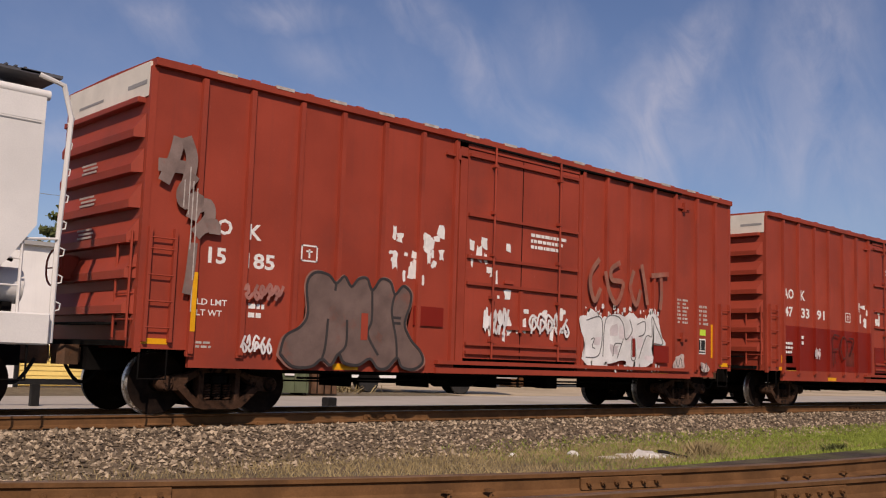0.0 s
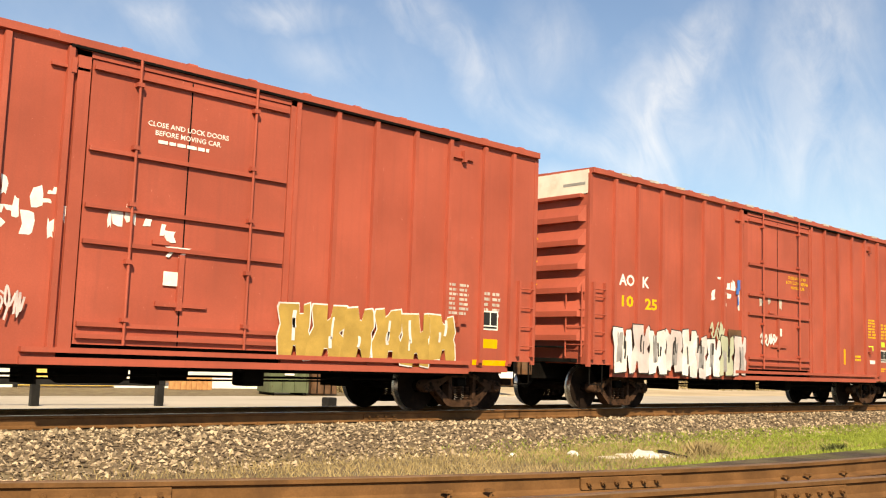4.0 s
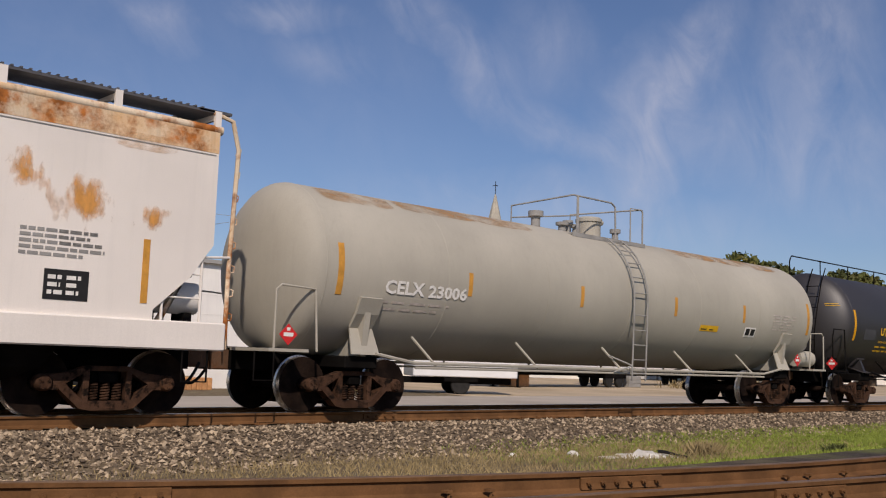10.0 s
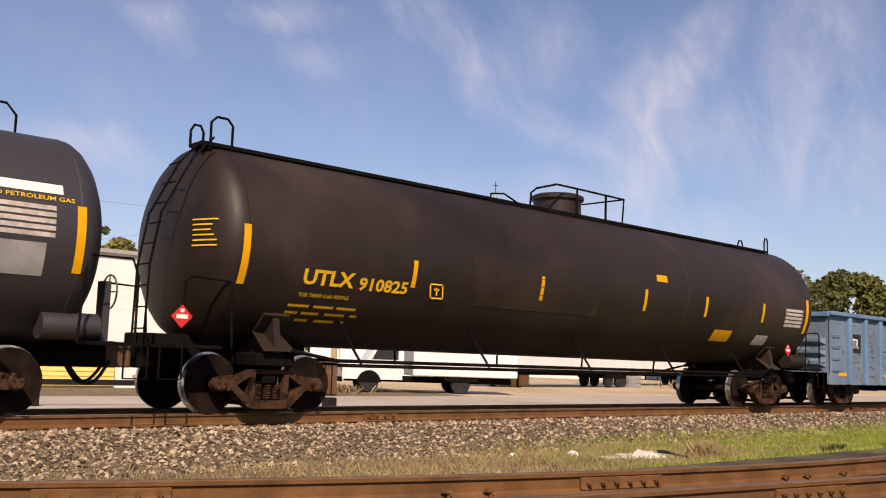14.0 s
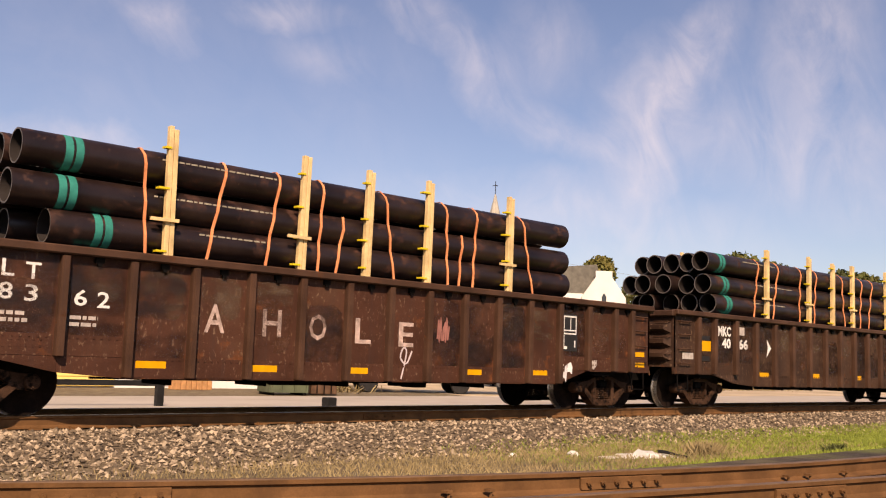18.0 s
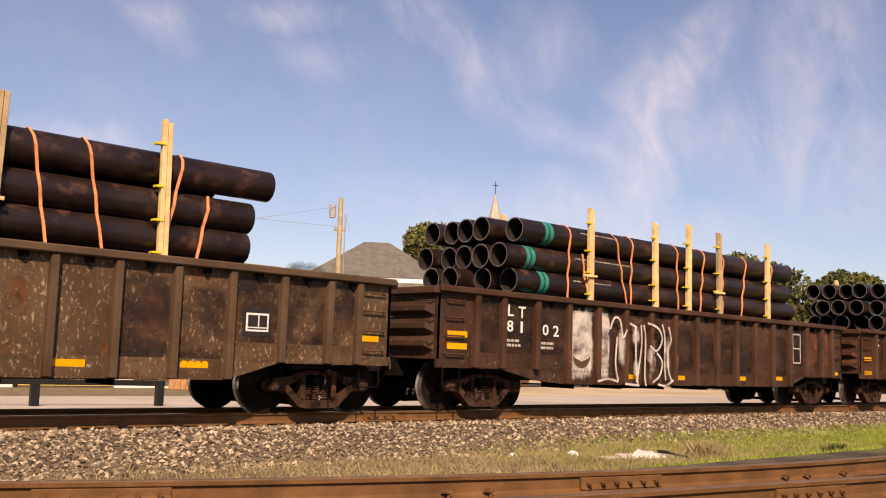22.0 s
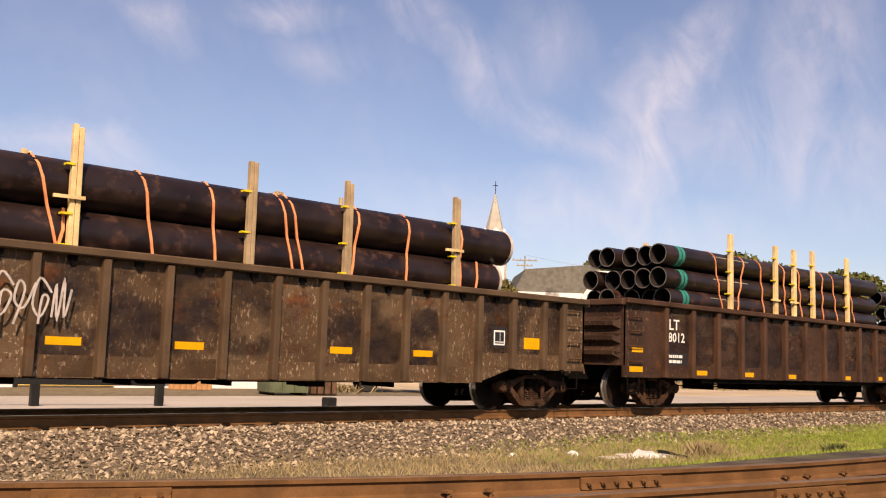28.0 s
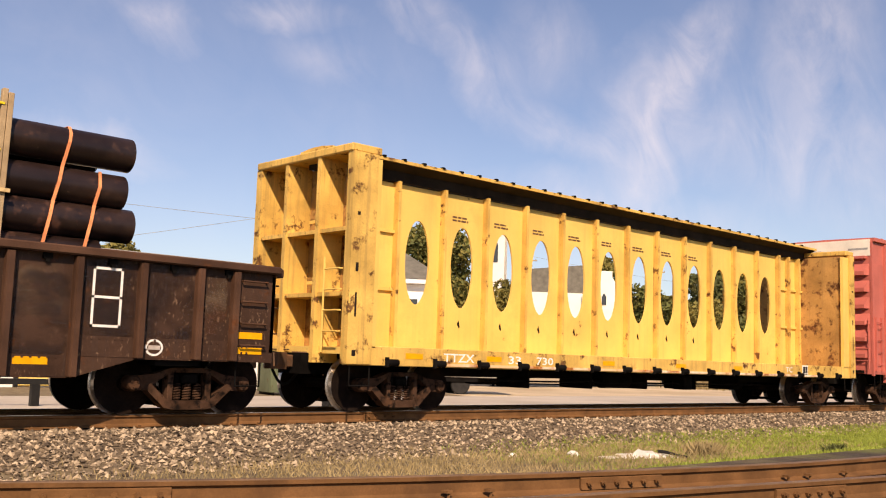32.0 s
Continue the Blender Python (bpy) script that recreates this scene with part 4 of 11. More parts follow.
    part("door_frame", Shape().box(d0 - 0.03, d0 + 0.15, -W - 0.05, -W + 0.02, 0.90, 4.95).box(d1 - 0.05, d1 + 0.08, -W - 0.05, -W + 0.02, 0.90, 4.95).box(d0 - 0.03, d1 + 0.05, -W - 0.05, -W, 4.87, 4.96), red, door)
    s = Shape()
    for z in (1.06, 1.22, 2.33, 2.82, 3.60, 4.72):
        s.box(d0 + 0.2, d1 - 0.1, -W - 0.085, -W - 0.028, z, z + 0.06)
    part("door_rib", s, red, door)
    for x in (6.95, 8.85):
        s = Shape().tube((x, -W - 0.10, 0.98), (x, -W - 0.10, 4.98), 0.022, 8)
        for z in (1.3, 2.1, 2.9, 3.7, 4.6):
            s.box(x - 0.05, x + 0.05, -W - 0.13, -W - 0.02, z, z + 0.06)
        part("lock_rod", s, UNDER if red is RED_PALE else red, door)
    part("door_seam", Shape().box(7.78, 7.80, -W - 0.034, -W - 0.02, 1.0, 4.85), UNDER, door)
    s = Shape().box(7.4, 8.2, -W - 0.075, -W - 0.02, 1.55, 1.62).box(7.72, 7.80, -W - 0.09, -W - 0.02, 1.5, 2.3).box(7.3, 7.55, -W - 0.075, -W - 0.02, 2.42, 2.48)
    part("door_handle", s, red, door)
    part("door_track", Shape().box(5.6, 13.6, -W - 0.10, -W + 0.02, 0.86, 0.93).box(5.6, 13.6, -W - 0.07, -W + 0.02, 0.70, 0.80), red, car, "long door rail under the side")
    part("upper_track", Shape().box(5.95, 13.2, -W - 0.09, -W, 4.955, 4.992), UNDER, car)
    # fittings
    ladder(car, 0.07, 0.46, -W - 0.07, (1.25, 1.62, 1.99, 2.36, 2.52), red, name="side_ladder")
    ladder(car, L - 0.46, L - 0.07, -W - 0.07, (1.25, 1.62, 1.99, 2.36), red, name="side_ladder")
    stirrup(car, 0.05, -W + 0.02, 0.95)
    stirrup(car, L - 0.5, -W + 0.02, 0.95)
    for x, z in ((6.0, 4.68), (13.35, 4.66), (13.3, 1.62)):
        part("latch_bracket", Shape().box(x - 0.03, x + 0.04, -W - 0.09, -W, z - 0.08, z + 0.13).box(x - 0.28, x + 0.24, -W - 0.05, -W, z - 0.02, z + 0.02), red, car)
    part("side_sill", Shape().box(1.9, 13.6, -W + 0.081, -W + 0.11, 0.66, 1.0).box(0.0, L, W - 0.11, W - 0.081, 0.72, 1.0), UNDER, car)
    for x in (1.55, 13.88):
        truck(car, x)
    brake_gear(car, 3.2, 12.6)
    end_gear(car, L)
    return car


Y0 = SIDE - 0.001


def data_block(car, x, z, mat, seed):
    bars(car, x, x + 0.55, z, z + 0.6, 7, mat, Y0, 2, seed)
    bars(car, x + 0.88, x + 1.4, z, z + 0.5, 5, mat, Y0, 2, seed + 1)


def acei(car, x, z, w=0.46, h=0.36, y=Y0):
    """The black and white inspection panel."""
    p = decal(car, "inspection_panel", x, x + w, z, z + h, WHITE_P, y, 0.004, "white framed black inspection stencil")
    part("panel_field", Shape().box(x + 0.03, x + w * 0.52, y - 0.008, y - 0.003, z + h * 0.25, z + h - 0.03).box(x + w * 0.58, x + w - 0.03, y - 0.008, y - 0.003, z + h * 0.25, z + h - 0.03).box(x + 0.03, x + w - 0.03, y - 0.008, y - 0.003, z + 0.03, z + h * 0.18), BLACK_P, p)


def plate_f(car, x, z, mat, y=Y0):
    """A small outlined square with a letter."""
    s = Shape()
    w, h = 0.32, 0.27
    for a in ((x, x + w, z, z + 0.025), (x, x + w, z + h - 0.025, z + h), (x, x + 0.025, z, z + h), (x + w - 0.025, x + w, z, z + h)):
        s.box(a[0], a[1], y - 0.004, y, a[2], a[3])
    s.box(x + 0.10, x + 0.22, y - 0.004, y, z + 0.15, z + 0.18).box(x + 0.145, x + 0.175, y - 0.004, y, z + 0.06, z + 0.2)
    part("plate_mark", s, mat, car)


def reflectors(car, rows, mat=AMBER, y=Y0):
    for x, z, w, h in rows:
        decal(car, "reflector", x, x + w, z, z + h, mat, y, 0.004)


def scrap(cx, cz, w, h, rnd):
    """A torn upright paper remnant."""
    e = [(-w / 2, -h / 2), (0.1 * w, -h / 2), (w / 2, -h / 2), (w / 2, 0.05 * h), (w / 2, h / 2), (-0.1 * w, h / 2), (-w / 2, h / 2), (-w / 2, -0.1 * h)]
    return [(cx + x + rnd.uniform(-0.22, 0.22) * w, cz + z + rnd.uniform(-0.14, 0.14) * h) for x, z in e]


def patches(car, x0, x1, z0, z1, n, mat, seed, y=Y0, name="sticker_remnant"):
    rnd = random.Random(seed)
    for _ in range(n):
        cx, cz = rnd.uniform(x0, x1), rnd.uniform(z0, z1)
        part(name, sheet(Shape(), scrap(cx, cz, rnd.uniform(0.05, 0.17), rnd.uniform(0.05, 0.30), rnd), y, rnd.uniform(0.003, 0.005)), mat, car)




def grey_bubbles(c, x0, x1, z0, z1):
    """Four merged bubble letters in dull silver with a thin dark line and a paler halo."""
    rim = ((0, 0.12), (0.03, 0.30), (0.12, 0.40), (0.165, 0.54), (0.15, 0.84), (0.20, 0.97), (0.29, 0.96), (0.345, 0.88), (0.40, 0.96), (0.45, 0.86), (0.50, 0.95), (0.56, 0.96), (0.60, 0.84), (0.66, 0.97), (0.73, 0.95), (0.77, 0.82), (0.83, 0.92), (0.89, 0.84), (0.885, 0.70), (0.85, 0.50), (0.90, 0.33), (0.98, 0.20), (1.0, 0.08), (0.93, 0.0), (0.84, 0.02), (0.80, 0.12), (0.73, 0.01), (0.66, 0.0), (0.60, 0.10), (0.52, 0.03), (0.42, 0.05), (0.38, 0.14), (0.33, 0.02), (0.27, 0.08), (0.20, 0.0), (0.08, 0.0), (0, 0.12))
    put = lambda pts, g=1.0: [(x0 + (x1 - x0) * (0.5 + (a - 0.5) * g), z0 + (z1 - z0) * (0.5 + (b - 0.5) * g)) for a, b in pts]
    y = Y0 - 0.078
    part("graffiti_halo", filled(Shape(), curve(put(rim, 1.045))[:-1], y), GRAF_HALO, c, "pale grey overspray")
    part("graffiti_fill", filled(Shape(), curve(put(rim))[:-1], y - 0.003), GRAF_GREY, c, "dull silver bubble letters")
    inner = (((0.30, 0.50), (0.29, 0.22), (0.27, 0.08)), ((0.43, 0.50), (0.43, 0.24), (0.38, 0.14)), ((0.345, 0.88), (0.34, 0.80)), ((0.60, 0.84), (0.605, 0.52), (0.58, 0.36), (0.66, 0.14)), ((0.77, 0.82), (0.75, 0.62), (0.79, 0.32), (0.80, 0.12)), ((0.76, 0.56), (0.82, 0.56)), ((0.76, 0.50), (0.82, 0.50)))
    strokes(c, [put(rim)] + [put(p) for p in inner], GRAF_BLACK, y - 0.006, 0.045, "graffiti_line")
    part("buffed_patch", Shape().box(3.86, 4.0, y - 0.014, y - 0.010, 1.22, 1.66), RED, c)


def white_piece(c, x0, x1, z0, z1, seed):
    """Ragged white letters run together, thin grey lines over them, with drips at the foot."""
    rnd = random.Random(seed)
    y = Y0 - 0.078
    rim = [(9.6, 1.06), (9.7, 1.36), (9.54, 1.85), (9.8, 2.01), (9.91, 2.12), (10.19, 1.99), (10.39, 1.94), (10.69, 2.04), (11.07, 2), (11.3, 2.1), (11.63, 1.97), (11.87, 2.01), (11.99, 2.21), (12.29, 2.01), (12.42, 1.63), (12.57, 1.45), (12.07, 1.41), (12.08, 1.03), (11.66, 0.91), (11.19, 0.88), (11.03, 1.05), (10.43, 0.96), (10, 0.88)]
    edge = []
    for x, z in curve(rim + rim[:1], 4)[:-1]:
        edge.append((x + rnd.uniform(-0.03, 0.03), z + rnd.uniform(-0.035, 0.035)))
    part("graffiti_fill", filled(Shape(), edge, y), GRAF_WHITE, c, "ragged white sprayed letters")
    strokes(c, [[(9.75, 1.85), (10.25, 1.91), (10.2, 1.18), (9.74, 1.09)], [(9.9, 1.46), (10.02, 1.49), (9.95, 1.32), (10.05, 1.28)], [(10.31, 1.12), (10.39, 1.89), (10.77, 1.99), (11, 1.83), (11.09, 1.51), (11.32, 1.69), (11.23, 1.94)], [(10.65, 1.13), (10.71, 1.39), (10.94, 1.41)], [(11.32, 1.58), (11.3, 1.11), (11.46, 1.12), (11.42, 1.54)], [(11.51, 1.85), (11.79, 1.92), (11.77, 1.66), (11.56, 1.59)], [(11.57, 1.11), (11.84, 1.6), (12.05, 1.62), (12.05, 2.04), (12.21, 1.84), (12.47, 1.47), (12.09, 1.44)], [(10.8, 1.1), (11.01, 1.52)]], TAG_GREY, y - 0.004, 0.024, "graffiti_line")
    for k in range(44):
        x, up = rnd.uniform(x0, x1 - 0.2), rnd.random() < 0.5
        z = z1 + rnd.uniform(0.0, 0.2) if up else z0 + rnd.uniform(-0.06, 0.1)
        part("paint_fleck", sheet(Shape(), scrap(x, z, rnd.uniform(0.025, 0.08), rnd.uniform(0.03, 0.12), rnd), y), GRAF_WHITE, c)
    for k in range(7):
        x, z = rnd.uniform(x0 + 0.2, x1 - 0.4), rnd.uniform(z0 + 0.2, z1 - 0.2)
        part("mauve_wash", sheet(Shape(), scrap(x, z, rnd.uniform(0.12, 0.3), rnd.uniform(0.1, 0.3), rnd), y - 0.0035, 0.0012), GRAF_MAUVE, c)
    part("buffed_patch", Shape().box(12.08, 12.72, y + 0.002, y + 0.006, 1.04, 1.41), RED_FRESH, c)
    part("buffed_patch", Shape().box(11.33, 11.43, y - 0.012, y - 0.008, 1.14, 1.54), RED_FRESH, c)
    for x, z, w, h in ((13.13, 1.05, 0.42, 0.4), (14.2, 0.96, 0.34, 0.22)):
        part("graffiti_fill", sheet(Shape(), blob(x, z, w, h, rnd), y), GRAF_SMUDGE, c, "grey white scribble")
        strokes(c, [[(x - 0.15, z + 0.1), (x - 0.05, z - 0.1), (x + 0.05, z + 0.12), (x + 0.12, z - 0.08)]], TAG_GREY, y - 0.004, 0.022, "graffiti_line")


SHADE_DARK = surface("dark grey spray shading", (0.135, 0.115, 0.115), 0.6, var=0.35, scale=3, bump=0.02, dirt=(0.24, 0.21, 0.21), dirt_at=0.5)
SPRAY_EDGE = surface("pale overspray edge", (0.66, 0.58, 0.52), 0.65, var=0.3, scale=5, bump=0.02, dirt=(0.5, 0.26, 0.2), dirt_at=0.52)


def film_piece(c, rim, fill, y, label=""):
    """A sprayed ground with a soft pale edge that stands out round it."""
    n = len(rim)
    cx, cz = sum(p[0] for p in rim) / n, sum(p[1] for p in rim) / n
    wide = [(x + 0.045 * (1 if x > cx else -1) * (abs(x - cx) > 0.4), z + (0.05 if z > cz else -0.02)) for x, z in rim]
    part("overspray", filled(Shape(), wide[:1] + curve(wide[1:-1], 3) + wide[-1:], y), SPRAY_EDGE, c)
    part("graffiti_fill", filled(Shape(), rim[:1] + curve(rim[1:-1], 3) + rim[-1:], y - 0.003), fill, c, label)


def band_letters(c):
    """The long white piece: run-together letters, grey shading, thin black lines."""
    y = Y0 - 0.080
    film_piece(c, [(3.53, 0.67), (3.42, 1.89), (3.54, 1.83), (3.64, 1.91), (3.73, 1.96), (3.83, 1.87), (3.86, 1.77), (3.94, 1.93), (4.13, 2.09), (4.24, 2.01), (4.37, 1.95), (4.56, 1.99), (4.77, 1.9), (4.96, 1.92), (5.23, 2), (5.49, 2.06), (5.7, 2.14), (5.93, 2.13), (6.1, 2.02), (6.29, 1.94), (6.58, 0.69)], GRAF_WHITE, y, "white sprayed wild letters")
    film_piece(c, [(6.67, 0.79), (6.66, 1.89), (6.91, 1.93), (6.95, 2.27), (7.27, 2.3), (7.47, 2.09), (8.06, 2.13), (8.29, 2.25), (8.52, 2.36), (8.77, 2.16), (9.08, 2.22), (9.17, 0.84)], GRAF_PINK, y - 0.016, "letters sprayed over the door")
    film_piece(c, [(9.18, 0.79), (9.15, 2.15), (9.46, 2.2), (9.73, 2.19), (9.89, 2.28), (10.13, 2.22), (10.2, 2.08), (10.51, 2.06), (10.67, 2.19), (10.76, 1.88), (11.27, 2.03), (11.38, 1.93), (12.02, 2.05), (12.3, 1.84), (12.66, 1.91), (13.07, 1.99), (13.09, 0.87)], GRAF_MAUVE, y - 0.002, "mauve white wild letters")
    film_piece(c, [(13.53, 0.78), (13.61, 1.8), (13.76, 2.02), (13.98, 2.14), (14.29, 2.06), (14.52, 2.04), (14.75, 1.9), (15.08, 2.14), (15.32, 2), (15.46, 0.86)], GRAF_SAGE, y, "sage green letters")
    part("graffiti_fill", filled(Shape(), [(13.09, 1.5), (13.59, 1.58), (13.53, 0.77), (13.15, 0.87)], y - 0.002), GRAF_GOLD, c, "ochre sprayed patch")
    shade_a = [[(3.93, 1.88), (4.13, 2.02), (4.1, 1.77), (4.19, 1.55), (4.04, 1.62), (3.91, 1.79)], [(4.21, 1.53), (4.33, 1.3), (4.25, 1.07), (4.17, 0.81), (4.08, 0.86), (4.12, 1.07), (4.19, 1.28)], [(4.61, 1.37), (4.64, 1.19), (4.42, 0.9), (4.46, 1.11), (4.44, 1.29)], [(4.39, 1.66), (4.41, 1.83), (4.57, 1.95), (4.53, 1.83)], [(5.17, 1.43), (5.2, 1.48), (5.52, 1.55), (5.74, 1.54), (5.73, 1.48)], [(4.99, 1.1), (5.18, 0.95), (5.03, 0.81)], [(3.76, 1.24), (3.74, 1.43), (3.86, 1.55)]]
    shade_b = [[(6.95, 2.22), (7.06, 2.26), (7.42, 2.11), (7.41, 2.02), (7.25, 2.03), (7.01, 2.08)], [(8.24, 2.22), (8.52, 2.31), (8.66, 2.18), (8.49, 2.07)], [(9.67, 1.86), (9.78, 2.15), (9.99, 2.18), (9.83, 1.65)], [(10.04, 1.42), (10.36, 1.48), (10.43, 1.01), (10.21, 0.9)], [(10.77, 1.75), (10.88, 1.46), (11.1, 0.92), (10.77, 1.01)], [(11.62, 1.8), (11.81, 1.6), (11.61, 1.18), (11.64, 1.55)], [(12.39, 0.95), (12.49, 1.27), (12.7, 1.06)], [(6.98, 1.88), (7.16, 1.81), (7.01, 1.58), (6.79, 1.54)], [(7.66, 2.07), (7.8, 2.08), (7.8, 1.72), (7.6, 1.7)], [(8.72, 1.92), (8.97, 1.93), (8.93, 1.52), (8.68, 1.46)]]
    pale = [[(5.19, 1.88), (5.49, 1.94), (5.53, 1.53), (5.2, 1.51)], [(5.54, 1.87), (5.71, 1.92), (5.69, 1.58), (5.58, 1.59)]]
    for p in shade_a:
        part("shade", filled(Shape(), curve(p + p[:1], 3)[:-1], y - 0.007, 0.001), SHADE_DARK, c)
    for p in shade_b:
        part("shade", filled(Shape(), curve(p + p[:1], 3)[:-1], y - 0.023, 0.001), SHADE_DARK, c)
    for p in pale:
        part("shade", filled(Shape(), p, y - 0.008, 0.001), GRAF_SHADE, c)
    strokes(c, [[(3.47, 1.52), (3.67, 1.54), (3.75, 1.19), (3.83, 1.16), (3.92, 0.7)], [(4.94, 1.5), (4.75, 1.09), (4.53, 0.68)], [(3.94, 1.88), (4.14, 2.05), (4.37, 1.91), (4.59, 1.95), (4.75, 1.87), (4.94, 1.9), (5.23, 1.95), (5.66, 2.08), (5.96, 2.09)], [(5.68, 1.46), (5.55, 1.12), (5.49, 0.67)], [(4.99, 1.15), (5.02, 0.68)], [(5.15, 1.28), (5.42, 1.31), (5.5, 1.16), (5.3, 0.93), (5.06, 0.68)], [(4.63, 1.61), (4.93, 1.59), (4.94, 1.5)], [(4.33, 1.32), (4.64, 1.35)], [(5.96, 2.09), (6.09, 1.79), (6.06, 1.45)]], GRAF_BLACK, y - 0.009, 0.04, "graffiti_line")
    strokes(c, [[(7.5, 2.01), (7.89, 2.09), (7.91, 1.73), (7.6, 1.7)], [(7.36, 1.57), (7.56, 1.88)], [(8.59, 2.09), (8.67, 1.82), (8.65, 1.46)], [(9.34, 2.07), (9.3, 1.53), (9.59, 1.49), (9.65, 2.09)], [(9.81, 2.17), (9.63, 1.55), (10.02, 1.62), (10.14, 2.2)], [(10.41, 2.01), (10.36, 1.48), (10.57, 1.34), (10.75, 1.46), (10.73, 1.92)], [(10.82, 1.76), (11.34, 1.98), (11.29, 1.68)], [(10.79, 1.46), (11.16, 1.02), (11.38, 1.23), (11.23, 1.47)], [(11.5, 1.83), (11.97, 1.91), (11.93, 1.46), (12.14, 1.25), (12.16, 1.82)], [(12.53, 1.68), (12.99, 1.87), (12.92, 1.43), (12.56, 1.53)], [(10.02, 1.62), (9.77, 1.18), (10.04, 0.91)], [(10.06, 1.45), (10.24, 1.36), (10.11, 1.05)]], GRAF_BLACK, y - 0.025, 0.04, "graffiti_line")
    strokes(c, [[(13.66, 1.8), (13.93, 2.05), (14.29, 1.95), (14.58, 2.02), (14.92, 1.85)], [(13.78, 0.94), (13.91, 1.47), (14.11, 1.43)], [(14.23, 0.84), (14.3, 1.44), (14.46, 0.84)], [(14.65, 1.46), (14.88, 1.4), (14.87, 0.91)], [(14.11, 1.88), (14.17, 1.55)], [(14.96, 1.92), (15.13, 2.1), (15.3, 1.94)]], SHADE_DARK, y - 0.009, 0.05, "graffiti_line")
    strokes(c, [[(14.93, 3.59), (14.89, 3.27), (15.06, 3.54), (15.16, 3.24), (15.26, 3.5)], [(15, 3.16), (15.21, 3.11)], [(15, 2.99), (14.92, 2.83), (15.12, 2.74), (15.13, 2.9), (15, 2.86)], [(15.17, 3.01), (15.28, 2.86), (15.18, 2.7)]], GRAF_WHITE, y + 0.004, 0.034, "graffiti_tag")
    part("sticker", Shape().box(13.76, 13.94, y - 0.012, y - 0.006, 1.62, 1.79), LIME, c)
    strokes(c, [[(9.25, 2.1), (9.2, 0.95)], [(9.75, 1.2), (9.5, 1.0), (9.45, 0.85)], [(10.5, 1.3), (10.45, 0.95)], [(11.45, 1.75), (11.4, 1.1), (11.6, 0.95)], [(12.2, 1.7), (12.25, 1.0)], [(12.75, 1.35), (12.9, 0.95)], [(12.4, 1.9), (12.45, 1.2)], [(10.9, 1.95), (11.3, 2.0)], [(11.7, 1.05), (12.1, 0.9)]], GRAF_BLACK, y - 0.011, 0.03, "graffiti_line")
    strokes(c, [[(13.7, 1.75), (13.68, 1.3), (13.75, 0.9)], [(14.0, 1.95), (14.05, 1.6)], [(14.5, 1.95), (14.45, 1.55), (14.6, 1.2)], [(15.0, 1.8), (15.02, 1.0)], [(15.35, 1.9), (15.3, 1.0)], [(13.95, 1.2), (14.12, 1.15), (14.1, 0.9)]], SHADE_DARK, y - 0.011, 0.035, "graffiti_line")
    strokes(c, [[(13.85, 1.5), (13.85, 1.0)], [(14.38, 1.8), (14.36, 1.5)], [(14.72, 1.35), (14.75, 1.0)]], GRAF_WHITE, y - 0.012, 0.05, "graffiti_line")
    rnd = random.Random(85)
    for _ in range(34):
        x, z = rnd.uniform(6.7, 9.1), rnd.uniform(0.95, 1.6)
        part("bare_patch", sheet(Shape(), scrap(x, z, rnd.uniform(0.1, 0.3), rnd.uniform(0.04, 0.16), rnd), y - 0.022), RED_B if rnd.random() < 0.6 else GRAF_SHADE, c)


def block_letters(c):
    """Square white letters with thin dark lines and hatched sage counters."""
    y = Y0 - 0.080
    part("graffiti_ground", Shape().box(0.02, 1.6, y, y + 0.003, 0.97, 1.95).box(1.6, 3.5, y, y + 0.003, 0.76, 2.0), GRAF_WHITE, c, "white sprayed letter ground")
    for a, b, z0, z1 in ((0.34, 0.64, 1.21, 1.64), (0.95, 1.20, 1.23, 1.66), (1.44, 1.80, 1.19, 1.69), (2.91, 3.10, 1.18, 1.71), (3.39, 3.61, 1.20, 1.46)):
        g = part("counter", Shape().box(a - 0.025, b + 0.025, y - 0.003, y, z0 - 0.025, z1 + 0.025), GRAF_BLACK, c)
        part("counter_fill", Shape().box(a, b, y - 0.006, y - 0.002, z0, z1), GRAF_SAGE, g)
        for k in range(3):
            q = z0 + (z1 - z0) * (0.12 + 0.27 * k)
            part("hatch", ribbon([(a, q), (b, q + (z1 - z0) * 0.3)], 0.035, y - 0.007), GRAF_BLACK, g)
    lines = [[(0.15, 1.95), (0.89, 1.97)], [(0.89, 1.98), (3.54, 2.03)], [(3.54, 2.04), (3.43, 1.72), (3.38, 1.46), (3.60, 1.50), (3.79, 1.52)], [(3.79, 1.52), (3.92, 1.1), (4.05, 0.7)], [(0.72, 1.95), (0.76, 0.96)], [(1.60, 1.99), (1.60, 1.74)], [(1.65, 1.17), (1.68, 0.79)], [(2.33, 1.17), (2.36, 0.72)], [(2.99, 1.17), (3.02, 0.70)], [(2.99, 2.0), (2.99, 1.72)], [(2.1, 2.0), (2.02, 1.66), (2.04, 1.32), (2.13, 1.66)], [(2.22, 1.17), (2.31, 1.38), (2.44, 1.17), (2.22, 1.17)], [(2.72, 1.66), (2.83, 1.34), (2.8, 1.7)], [(0.2, 0.99), (1.6, 0.99)]]
    for p in lines:
        part("graffiti_line", ribbon(p, 0.04, y - 0.004), GRAF_BLACK, c)


